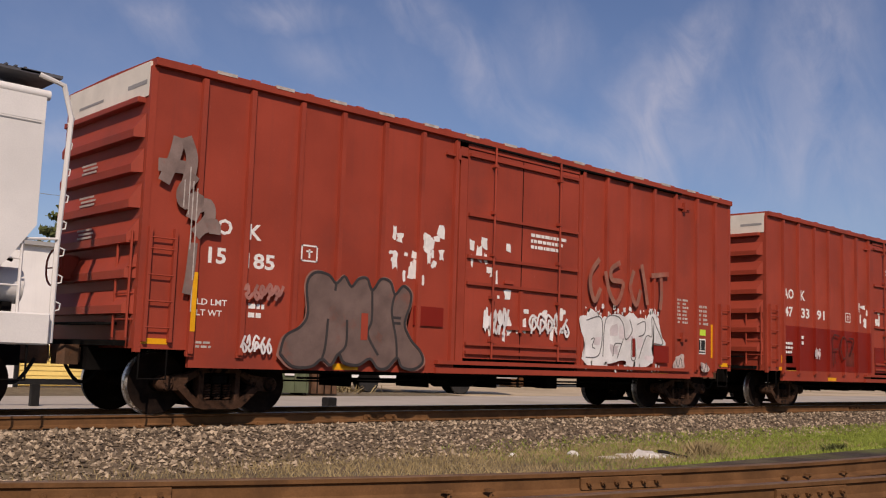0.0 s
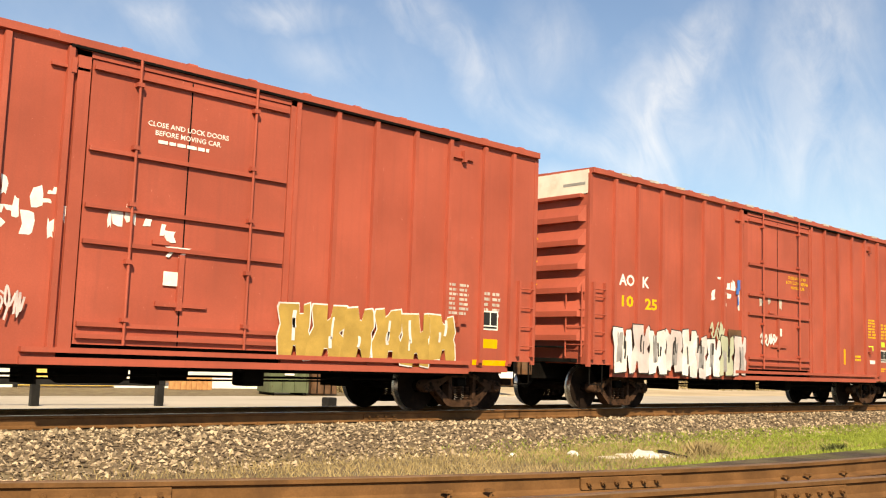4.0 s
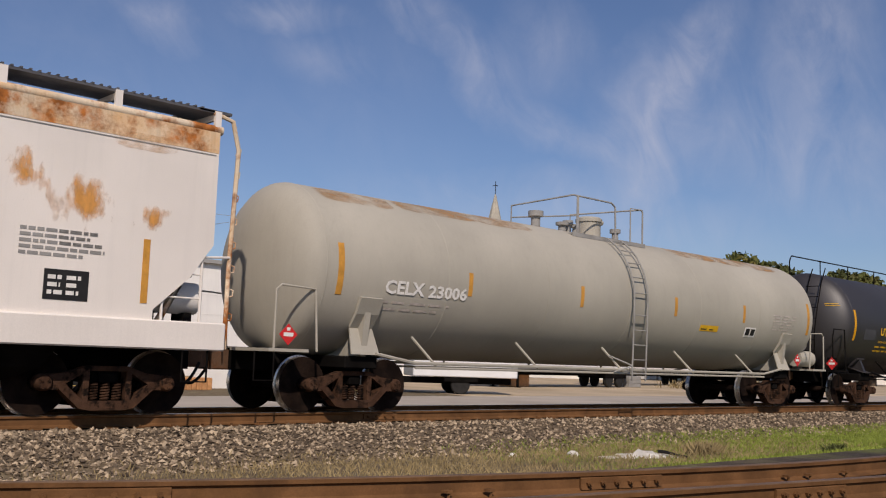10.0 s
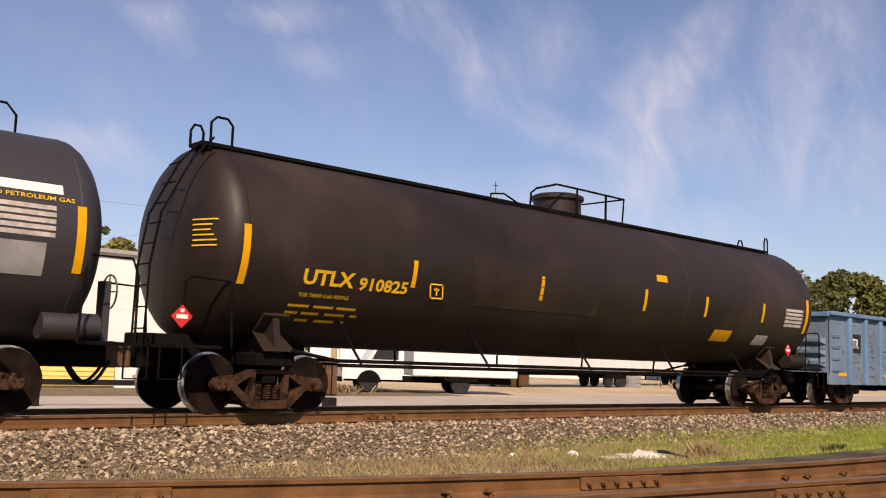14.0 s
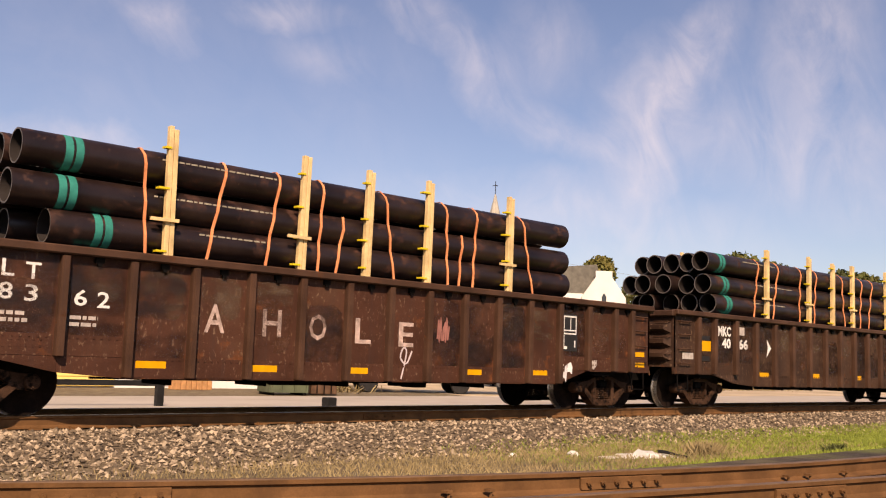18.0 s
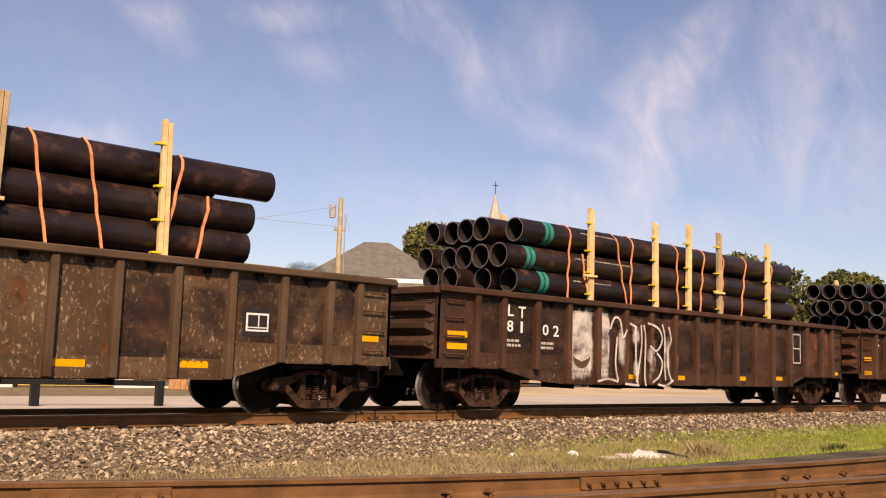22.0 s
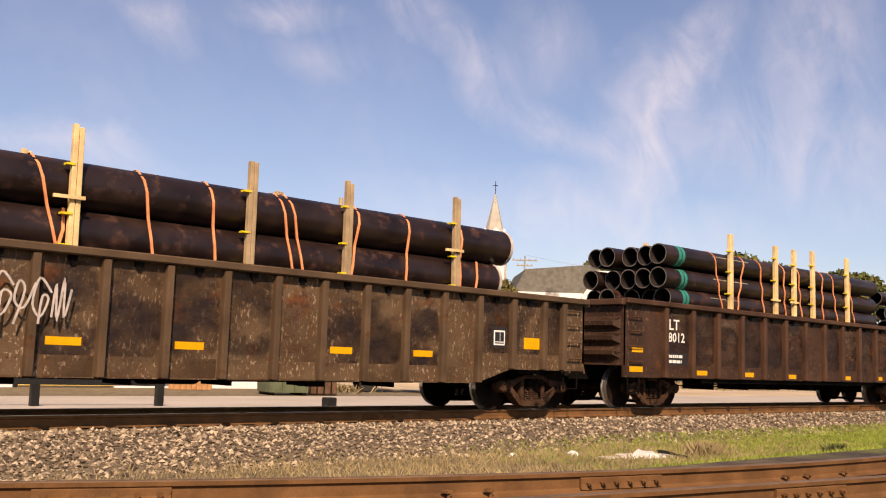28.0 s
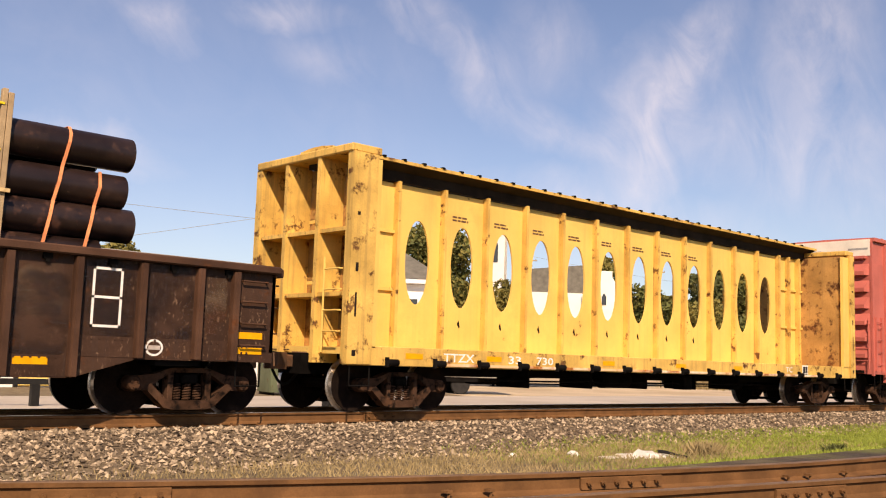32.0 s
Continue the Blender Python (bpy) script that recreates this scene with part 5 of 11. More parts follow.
def build_box_cars():
    # 1
    c = box_car(6.2, RED, "with dull silver graffiti and white tags", True)
    letters(c, "AO", 0.90, 2.68, 0.50, 0.24, WHITE_P, Y0, fat=0.028)
    letters(c, "K", 1.68, 2.66, 0.24, 0.24, WHITE_P, Y0, fat=0.028)
    letters(c, "15", 1.02, 2.24, 0.30, 0.24, WHITE_P, Y0, fat=0.028)
    letters(c, "185", 1.66, 2.22, 0.52, 0.24, WHITE_P, Y0, fat=0.028)
    letters(c, "LD LMT", 0.88, 1.62, 0.5, 0.09, WHITE_P, Y0)
    letters(c, "LT WT", 0.88, 1.46, 0.42, 0.09, WHITE_P, Y0)
    bars(c, 1.75, 2.15, 1.45, 1.72, 2, WHITE_P, Y0, 1, 3)
    bars(c, 0.9, 1.3, 0.98, 1.10, 2, WHITE_OLD, Y0, 1, 4)
    plate_f(c, 2.66, 2.42, WHITE_P)
    grey_bubbles(c, 2.30, 5.25, 0.76, 2.30)
    smoke = [[(0.40, 4.00), (0.34, 3.70), (0.20, 3.32)], [(0.10, 3.56), (0.58, 3.58)], [(0.50, 4.02), (0.62, 3.72), (0.56, 3.30)], [(0.68, 3.50), (0.50, 3.22), (0.56, 3.06), (0.76, 3.16), (0.66, 2.84)], [(0.74, 3.02), (0.92, 3.08), (0.95, 2.88), (0.74, 2.62)], [(0.86, 2.74), (1.04, 2.80), (1.06, 2.66)], [(0.72, 2.5), (0.70, 2.1), (0.66, 1.75)]]
    for k, p in enumerate(smoke):
        part("graffiti_haze", ribbon(curve(p), 0.19 if k < 6 else 0.14, Y0 - 0.080 - 0.0006 * k), SMOKE, c, "smeared grey spray" if k == 0 else "")
    for x, z0, z1 in ((0.60, 2.9, 3.6), (0.66, 2.4, 3.4), (0.73, 1.5, 3.3), (0.52, 3.0, 3.4)):
        part("paint_drip", Shape().box(x, x + 0.018, Y0 - 0.087, Y0 - 0.084, z0, z1), WHITE_OLD, c)
    decal(c, "reflector", 0.752, 0.83, 1.22, 2.08, AMBER, Y0 - 0.0755)
    scrawl(c, 1.60, 2.15, 0.95, 1.2, GRAF_WHITE, Y0 - 0.076, 6)
    scrawl(c, 1.62, 2.3, 1.75, 2.0, GRAF_SMEAR, Y0 - 0.076, 7, 0.05)
    white_piece(c, 9.64, 12.72, 0.90, 1.98, 12)
    ghost = [[(10.16, 3.16), (9.9, 2.87), (9.87, 2.57), (10.02, 2.27), (10.21, 2.55)], [(10.88, 3.15), (10.58, 2.99), (10.6, 2.76), (10.99, 2.71), (10.77, 2.27), (10.52, 2.47), (10.36, 2.92)], [(11.37, 3.02), (11.25, 2.63), (11.46, 2.27), (11.62, 2.61)], [(11.65, 3.18), (11.78, 2.73), (11.88, 2.3)], [(12.02, 2.96), (12.69, 3.05)], [(12.39, 2.94), (12.41, 2.56), (12.36, 2.22)]]
    for k, p in enumerate(ghost):
        part("graffiti_haze", ribbon(curve(p), 0.11, Y0 - 0.078 - 0.0006 * k), SMOKE_THIN, c)
    patches(c, 4.5, 5.7, 2.3, 3.35, 24, WHITE_P, 21)
    patches(c, 6.4, 7.5, 1.35, 3.2, 18, WHITE_P, 22, Y0 - 0.034)
    patches(c, 7.5, 9.2, 1.5, 2.0, 10, WHITE_P, 23, Y0 - 0.034)
    bars(c, 8.05, 9.35, 3.15, 3.5, 3, WHITE_P, Y0 - 0.034, 1, 9)
    scrawl(c, 6.75, 7.4, 1.45, 1.95, GRAF_WHITE, Y0 - 0.076, 14, 0.05)
    scrawl(c, 8.0, 9.2, 1.5, 1.9, GRAF_WHITE, Y0 - 0.076, 15, 0.05)
    decal(c, "repair_plate", 5.05, 5.76, 1.52, 1.86, RED_FRESH, Y0 - 0.03)
    data_block(c, 13.1, 1.95, WHITE_OLD, 31)
    decal(c, "sticker", 14.1, 14.34, 1.72, 1.86, LIME, Y0)
    acei(c, 13.88, 1.28)
    reflectors(c, ((0.03, 1.02, 0.42, 0.08), (3.38, 0.72, 0.52, 0.10), (6.1, 0.72, 0.56, 0.07), (9.2, 0.72, 0.6, 0.07), (12.2, 0.74, 0.6, 0.07), (14.58, 1.2, 0.07, 0.8), (14.95, 1.0, 0.4, 0.09)))
    # 2
    c = box_car(23.45, RED, "with a darker repainted lower band", False)
    for a, b in ((0.85, 6.05), (9.62, 12.0)):
        part("repaint_band", Shape().box(a, b, Y0 - 0.004, Y0 + 0.002, 0.98 if a < 1 else 0.95, 2.16), RED_FRESH, c, "darker fresh red lower band")
        for x in RIBS_L + RIBS_R:
            if a < x < b:
                part("repainted_post", Shape().prism([(x - 0.062, Y0 - 0.004), (x - 0.053, Y0 - 0.0775), (x + 0.033, Y0 - 0.0775), (x + 0.036, Y0 - 0.004)], "z", 0.98, 2.16), RED_FRESH, c)
    part("repaint_band", Shape().box(6.3, 9.5, Y0 - 0.05, Y0 - 0.032, 1.0, 1.75), RED_FRESH, c)
    for tx, x in (("AO", 0.85), ("K", 1.78)):
        letters(c, tx, x, 2.88, 0.56 if len(tx) > 1 else 0.27, 0.27, WHITE_P, Y0, fat=0.028)
    for tx, x in (("47", 0.9), ("33", 1.83), ("91", 2.72)):
        letters(c, tx, x, 2.40, 0.46, 0.27, WHITE_P, Y0, fat=0.028)
    plate_f(c, 4.46, 2.42, WHITE_P)
    patches(c, 5.15, 5.9, 2.45, 2.95, 10, WHITE_P, 41)
    patches(c, 6.3, 6.8, 2.4, 2.9, 6, WHITE_P, 42, Y0 - 0.034)
    letters(c, "CLOSE AND LOCK DOORS", 7.1, 4.10, 1.25, 0.075, WHITE_P, Y0 - 0.034)
    letters(c, "BEFORE MOVING CAR", 7.2, 3.98, 1.05, 0.075, WHITE_P, Y0 - 0.034)
    bars(c, 7.3, 8.3, 3.86, 3.95, 1, WHITE_P, Y0 - 0.034, 1, 43)
    letters(c, "77", 7.5, 2.25, 0.4, 0.16, WHITE_P, Y0 - 0.055, fat=0.03)
    decal(c, "card", 7.5, 7.72, 1.85, 2.08, WHITE_P, Y0 - 0.055)
    strokes(c, [[(3.5, 1.15), (3.52, 1.95), (3.9, 1.98)], [(3.54, 1.6), (3.82, 1.62)], [(4.1, 1.4), (3.98, 1.7), (4.15, 1.98), (4.38, 1.8), (4.32, 1.42), (4.1, 1.36)], [(4.5, 1.95), (4.82, 1.9), (4.62, 1.5)], [(3.62, 1.2), (3.6, 1.5)]], GRAF_BROWN, Y0 - 0.078, 0.05)
    part("repaint_patch", Shape().box(4.42, 4.98, Y0 - 0.0085, Y0 - 0.004, 1.15, 1.55), GRAF_BROWN_THIN, c, "browned buffed patch")
    strokes(c, [[(10.95, 1.1), (10.85, 1.5), (11.0, 1.85), (11.25, 1.7), (11.2, 1.3), (11.4, 1.15)], [(11.0, 1.45), (11.3, 1.85), (11.42, 1.5)]], GRAF_BROWN, Y0 - 0.078, 0.04)
    scrawl(c, 2.45, 2.75, 1.3, 1.6, GRAF_PINK, Y0 - 0.082, 46, 0.03, 3)
    bars(c, 1.65, 2.0, 1.65, 1.95, 2, WHITE_P, Y0 - 0.034, 1, 47)
    bars(c, 0.9, 1.35, 1.4, 1.75, 3, WHITE_P, Y0 - 0.034, 1, 48)
    letters(c, "B235", 12.95, 1.12, 0.4, 0.12, WHITE_P, Y0)
    data_block(c, 13.1, 1.75, WHITE_P, 49)
    decal(c, "sticker", 13.1, 13.35, 1.4, 1.55, WHITE_P, Y0)
    acei(c, 13.94, 1.52)
    reflectors(c, ((3.34, 0.72, 0.5, 0.09), (6.3, 0.72, 0.5, 0.06), (9.4, 0.72, 0.5, 0.06), (12.2, 0.76, 0.5, 0.06), (13.9, 1.18, 0.5, 0.2), (13.75, 0.86, 0.95, 0.1), (0.6, 0.97, 0.9, 0.09), (0.72, 1.16, 0.6, 0.2)))
    # 3
    c = box_car(40.8, RED_B, "faded, with ochre and white tags", False)
    for tx, x in (("AO", 0.82), ("K", 1.74)):
        letters(c, tx, x, 2.88, 0.58 if len(tx) > 1 else 0.27, 0.27, WHITE_P, Y0, fat=0.028)
    for tx, x in (("47", 0.88), ("33", 1.72), ("08", 2.62)):
        letters(c, tx, x, 2.38, 0.46, 0.27, WHITE_P, Y0, fat=0.028)
    plate_f(c, 4.47, 2.42, WHITE_P)
    patches(c, 5.2, 6.1, 2.4, 3.0, 14, WHITE_P, 51)
    patches(c, 6.5, 7.6, 2.55, 2.85, 6, WHITE_P, 52, Y0 - 0.034)
    letters(c, "CLOSE AND LOCK DOORS", 7.13, 4.10, 1.3, 0.075, WHITE_P, Y0 - 0.034)
    letters(c, "BEFORE MOVING CAR", 7.25, 3.98, 1.05, 0.075, WHITE_P, Y0 - 0.034)
    bars(c, 7.3, 8.4, 3.85, 3.94, 1, WHITE_P, Y0 - 0.034, 1, 53)
    letters(c, "77", 7.5, 2.25, 0.4, 0.16, WHITE_P, Y0 - 0.055, fat=0.03)
    decal(c, "card", 7.5, 7.75, 1.85, 2.05, WHITE_P, Y0 - 0.055)
    spray(c, 9.43, 13.2, 0.82, 1.75, 6, (GRAF_GOLD,), GRAF_WHITE, Y0 - 0.082, 54)
    decal(c, "repair_plate", 4.28, 4.92, 1.22, 1.62, BLACK_P, Y0)
    for k, (x, z) in enumerate(((5.1, 1.25), (2.9, 1.4), (3.75, 1.5), (2.2, 1.3), (1.0, 2.0), (0.2, 1.3))):
        scrawl(c, x, x + 0.5, z, z + 0.42, GRAF_PINK if k != 3 else GRAF_BLACK, Y0 - 0.076, 60 + k, 0.028, 4)
    letters(c, "LD LMT", 0.92, 1.68, 0.45, 0.09, WHITE_P, Y0)
    letters(c, "LT WT", 0.92, 1.53, 0.40, 0.09, WHITE_P, Y0)
    bars(c, 1.65, 2.05, 1.5, 1.75, 2, WHITE_P, Y0, 1, 61)
    decal(c, "yellow_card", 0.75, 1.35, 1.18, 1.38, WHITE_P, Y0)
    decal(c, "yellow_card_field", 0.80, 1.30, 1.22, 1.34, BAND, Y0 - 0.004)
    data_block(c, 13.1, 1.75, WHITE_OLD, 62)
    acei(c, 13.94, 1.52)
    reflectors(c, ((0.58, 0.96, 0.9, 0.1), (2.9, 0.72, 0.45, 0.09), (6.3, 0.72, 0.5, 0.06), (9.4, 0.72, 0.5, 0.06), (12.2, 0.76, 0.5, 0.06), (13.9, 1.18, 0.5, 0.17), (13.75, 0.86, 0.9, 0.1)))
    # 4
    c = box_car(57.95, RED_B, "yellow stencilled, with bubble graffiti", True)
    for tx, x in (("AO", 1.0), ("K", 1.85)):
        letters(c, tx, x, 2.68, 0.55 if len(tx) > 1 else 0.26, 0.25, WHITE_P, Y0, fat=0.028)
    letters(c, "10", 1.1, 2.22, 0.42, 0.25, YEL_P, Y0, fat=0.028)
    letters(c, "25", 1.95, 2.20, 0.46, 0.25, YEL_P, Y0, fat=0.028)
    spray(c, 0.75, 3.9, 0.74, 1.85, 5, (GRAF_WHITE, GRAF_PINK), GRAF_BLACK, Y0 - 0.078, 71)
    spray(c, 3.7, 6.1, 0.74, 1.75, 4, (GRAF_PINK, GRAF_WHITE, GRAF_SAGE), GRAF_BLACK, Y0 - 0.080, 72)
    scrawl(c, 4.5, 5.1, 1.65, 2.1, GRAF_SAGE, Y0 - 0.078, 73, 0.05, 3)
    decal(c, "repair_plate", 5.34, 5.96, 1.52, 1.92, STEEL_RUST, Y0 - 0.05)
    patches(c, 4.55, 6.15, 2.45, 3.15, 20, WHITE_P, 74)
    patches(c, 5.5, 6.2, 2.3, 3.1, 5, BLUE_TAPE, 75, Y0 - 0.034, "tape_scrap")
    letters(c, "CLOSE AND LOCK", 8.35, 3.40, 1.0, 0.08, YEL_P, Y0 - 0.034)
    letters(c, "BOTH DOORS BEFORE", 8.25, 3.27, 1.2, 0.08, YEL_P, Y0 - 0.034)
    letters(c, "MOVING CAR", 8.5, 3.14, 0.75, 0.08, YEL_P, Y0 - 0.034)
    patches(c, 6.9, 8.0, 2.55, 2.8, 8, WHITE_OLD, 76, Y0 - 0.034)
    scrawl(c, 6.87, 7.7, 1.6, 1.9, GRAF_WHITE, Y0 - 0.05, 77, 0.05, 4)
    decal(c, "card", 7.75, 7.95, 1.85, 2.05, WHITE_P, Y0 - 0.055)
    reflectors(c, ((6.28, 1.52, 0.14, 0.45), (9.36, 1.52, 0.12, 0.45), (11.64, 1.2, 0.1, 0.44), (14.56, 1.35, 0.1, 0.75)))
    data_block(c, 13.28, 2.0, YEL_P, 78)
    decal(c, "sticker", 13.28, 13.6, 1.63, 1.79, LIME, Y0)
    decal(c, "sticker", 14.17, 14.4, 1.78, 1.93, LIME, Y0)
    decal(c, "sticker", 13.36, 13.7, 1.25, 1.36, WHITE_P, Y0)
    acei(c, 14.08, 1.32)
    bars(c, 12.35, 13.0, 1.3, 1.5, 2, YEL_P, Y0, 1, 79)
    bars(c, 14.1, 14.5, 1.02, 1.15, 2, YEL_P, Y0, 1, 80)
    reflectors(c, ((14.95, 0.98, 0.45, 0.12), (8.4, 0.72, 0.7, 0.05), (11.0, 0.74, 0.8, 0.05)))
    # 5
    c = box_car(75.77, RED_B, "yellow stencilled, with white graffiti band", True)
    decal(c, "black_patch", 1.92, 2.48, 2.63, 2.86, BLACK_P, Y0)
    letters(c, "AO", 1.1, 2.66, 0.52, 0.2, WHITE_P, Y0, fat=0.028)
    letters(c, "K", 1.94, 2.66, 0.22, 0.2, WHITE_P, Y0 - 0.005, fat=0.028)
    letters(c, "10", 1.22, 2.2, 0.38, 0.22, YEL_P, Y0, fat=0.028)
    letters(c, "18", 1.92, 2.2, 0.36, 0.22, YEL_P, Y0, fat=0.028)
    plate_f(c, 2.93, 2.42, ORANGE_P)
    scrawl(c, 0.0, 0.85, 3.0, 3.75, GRAF_WHITE, Y0 - 0.076, 81, 0.06, 4)
    block_letters(c)
    band_letters(c)
    part("sill_spray", Shape().box(5.7, 13.4, Y0 - 0.106, Y0 - 0.098, 0.71, 0.79), GRAF_SMUDGE, c)
    patches(c, 4.4, 6.2, 2.5, 3.2, 22, WHITE_OLD, 87)
    letters(c, "CLOSE AND LOCK", 8.2, 3.42, 0.95, 0.08, YEL_P, Y0 - 0.034)
    letters(c, "BOTH DOORS BEFORE", 8.1, 3.29, 1.15, 0.08, YEL_P, Y0 - 0.034)
    letters(c, "MOVING CAR", 8.3, 3.16, 0.72, 0.08, YEL_P, Y0 - 0.034)
    patches(c, 7.0, 8.6, 2.3, 2.75, 12, WHITE_OLD, 88, Y0 - 0.034)
    data_block(c, 13.28, 2.0, YEL_P, 90)
    reflectors(c, ((2.52, 1.53, 0.16, 0.47), (3.9, 1.2, 0.12, 0.45), (4.9, 1.5, 0.12, 0.44), (6.17, 1.5, 0.11, 0.42), (8.07, 1.5, 0.14, 0.48), (10.41, 1.47, 0.11, 0.38), (11.5, 1.24, 0.12, 0.38), (13.03, 1.43, 0.13, 0.47), (15.2, 1.48, 0.11, 0.42), (0.75, 1.5, 0.06, 0.45)), y=Y0 - 0.112)
    # a red box car at the end of what is seen
    c = box_car(364.2, RED_PALE, "sun bleached, with cream end panel", False)
    part("bleached_sheet", Shape().box(0.05, 0.75, Y0 - 0.01, Y0, 1.0, 4.3), RED_PALE, c)


build_box_cars()

# ---- gondolas with line pipe ----
GON_LEN = 15.85
SMEAR_RUST = veil("rust red smear", (0.115, 0.045, 0.022), 0.5, 2.4, flat=True, stretch=(0.8, 1, 1.6))
SMEAR_DARK = veil("black oil smear", (0.022, 0.010, 0.007), 0.78, 1.5, rough=0.5, flat=True, stretch=(0.9, 1, 1.3), peak=0.85)
SMEAR_DUST = veil("pale dust smear", (0.145, 0.092, 0.056), 0.6, 2.4, flat=True, stretch=(0.9, 1, 1.8), peak=0.62)
RUST_PANEL = veil("rust washed panel", (0.21, 0.065, 0.03), 1.1, 1.8, flat=True, peak=0.85)
SCRATCH = veil("bare rust scratches", (0.17, 0.068, 0.028), 0.26, 2.6, flat=True, stretch=(1.0, 1, 4.5), peak=0.95)
FADE_GREY = veil("chalky grey fade", (0.22, 0.25, 0.26), 0.4, 1.6, flat=True, stretch=(1.0, 1, 1.2), peak=0.4)
WHITE_BLOCK = veil("rubbed white spray block", (0.66, 0.60, 0.53), 1.25, 2.2, flat=True, peak=0.92)
SPRAY_FILM = veil("thin white spray film", (0.62, 0.56, 0.49), 0.85, 2.4)
PIPE_TEXT = surface("faded pipe stencil", (0.34, 0.30, 0.22), 0.6, var=0.4, scale=9, bump=0.02)
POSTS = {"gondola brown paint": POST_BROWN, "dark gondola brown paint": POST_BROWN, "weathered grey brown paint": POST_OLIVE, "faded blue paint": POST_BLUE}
GON_RIBS = (0.94, 1.65, 2.62, 3.58, 4.54, 5.49, 6.43, 7.36, 8.26, 9.15, 10.03, 10.92, 11.81, 12.71, 13.63, 14.52, 15.12)


def gon_rib_mesh(mat, z0, z1, wide=1.0):
    s = Shape()
    s.prism([(a * wide, b) for a, b in ((-0.06, 0.0), (-0.055, -0.09), (-0.035, -0.128), (0.035, -0.128), (0.055, -0.09), (0.06, 0.0))], "z", z0, z1)
    s.add([(-0.06, 0, z1), (0.06, 0, z1), (0.05, -0.09, z1), (-0.05, -0.09, z1), (-0.06, 0, z1 + 0.03), (0.06, 0, z1 + 0.03)], [(3, 2, 5, 4), (0, 3, 4), (1, 5, 2)])
    return s.mesh("side_post", mat)


def rivets_mesh(mat):
    s = Shape()
    for i in range(4):
        for j in range(2):
            s.box(i * 0.09, i * 0.09 + 0.032, -0.012, 0, j * 0.09, j * 0.09 + 0.032)
    return s.mesh("rivet_strip", mat)


def gondola(u, mat, key, top=2.28, low=0.53, ribs=GON_RIBS, length=GON_LEN, belly=True, category="gondola", rib_mat=None):
    car = wagon("gondola", f"{key} ribbed steel gondola in the moving freight train", category, u)
    L, W = length, 1.43
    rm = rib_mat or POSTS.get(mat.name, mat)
    zend = 0.80 if belly else low
    b0, b1 = 2.75, L - 2.75
    for sy in (-1, 1):
        xs = [0.0, *ribs, L]
        for a, b in zip(xs, xs[1:]):
            lo = [zend if (x <= b0 - 0.5 or x >= b1 + 0.5) else low if (b0 <= x <= b1) else (low + (zend - low) * min(abs(x - b0), abs(x - b1)) / 0.5) for x in (a, b)]
            y0, y1 = sorted((sy * W, sy * (W - 0.05)))
            part("side_panel", Shape().prism([(a + 0.002, lo[0]), (b - 0.002, lo[1]), (b - 0.002, top - 0.05), (a + 0.002, top - 0.05)], "y", y0, y1), mat, car)
        for x in ribs:
            z0 = zend if (x < b0 or x > b1) else low
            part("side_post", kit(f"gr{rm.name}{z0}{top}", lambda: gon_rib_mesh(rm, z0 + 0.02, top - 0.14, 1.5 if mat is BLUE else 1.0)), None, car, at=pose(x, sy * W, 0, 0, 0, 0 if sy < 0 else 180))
        y0, y1 = sorted((sy * (W - 0.07), sy * (W + 0.135)))
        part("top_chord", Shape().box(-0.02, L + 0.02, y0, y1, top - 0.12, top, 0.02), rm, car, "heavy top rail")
    anchor = kit(f"anchor{top}", lambda: Shape().box(0.0, 0.12, -0.05, 0.0, top - 0.2, top - 0.125).box(0.03, 0.09, -0.045, -0.01, top - 0.24, top - 0.19).mesh("lading_anchor", UNDER))
    for x in ribs[2:-1]:
        part("lading_anchor", anchor, None, car, at=pose(x + 0.42, -W, 0))
    rnd = random.Random(int(u * 10))
    for x0, x1 in zip(ribs, ribs[1:]):
        if mat is BLUE:
            for k, m in enumerate((FADE_GREY, SCRATCH)):
                part("weather_stain", Shape().film(x0 + 0.1, x1 - 0.1, -W - 0.001 - k * 0.001, zend + 0.02, top - 0.16), m, car)
            continue
        zb = zend if x0 < b0 or x1 > b1 else low
        w = x1 - x0 - 0.16
        if w > 0.4:
            s = Shape().box(0, w, -0.006, 0, 0.02, 0.30)
            for k in range(int(w / 0.11)):
                s.box(0.05 + k * 0.11, 0.078 + k * 0.11, -0.016, -0.006, 0.255, 0.283)
            part("lower_strip", kit(f"strip{mat.name}{w:.2f}", lambda: s.mesh("lower_strip", mat)), None, car, at=pose(x0 + 0.08, -W, zb))
        if rnd.random() < 0.6:
            part("weather_stain", Shape().film(x0 + 0.07, x1 - 0.07, -W - 0.001, top - 0.75 - rnd.uniform(0, 0.3), top - 0.15), SMEAR_DUST, car)
        if rnd.random() < 0.75:
            z0 = zb + 0.34 + rnd.uniform(0, 0.2)
            part("weather_stain", Shape().film(x0 - 0.02, x1 + 0.02, -W - 0.002, zb + 0.1, z0 + rnd.uniform(0.9, 1.3)), SMEAR_DARK, car)
        if rnd.random() < 0.3:
            part("weather_stain", Shape().film(x0 + 0.1, x1 - 0.1, -W - 0.003, zb + 0.31, top - 0.4), SMEAR_RUST, car)
    for i, x in enumerate((1.0, 1.72, 2.1, L - 2.2, L - 1.6, L - 0.75)):
        tagged(part("rivet_strip", kit("rivet" + mat.name, lambda: rivets_mesh(mat)), None, car, at=pose(x, -W, zend + 0.12)), kind="stuff")
    part("floor", Shape().box(0.05, L - 0.05, -W + 0.06, W - 0.06, 0.98, 1.06), UNDER, car)
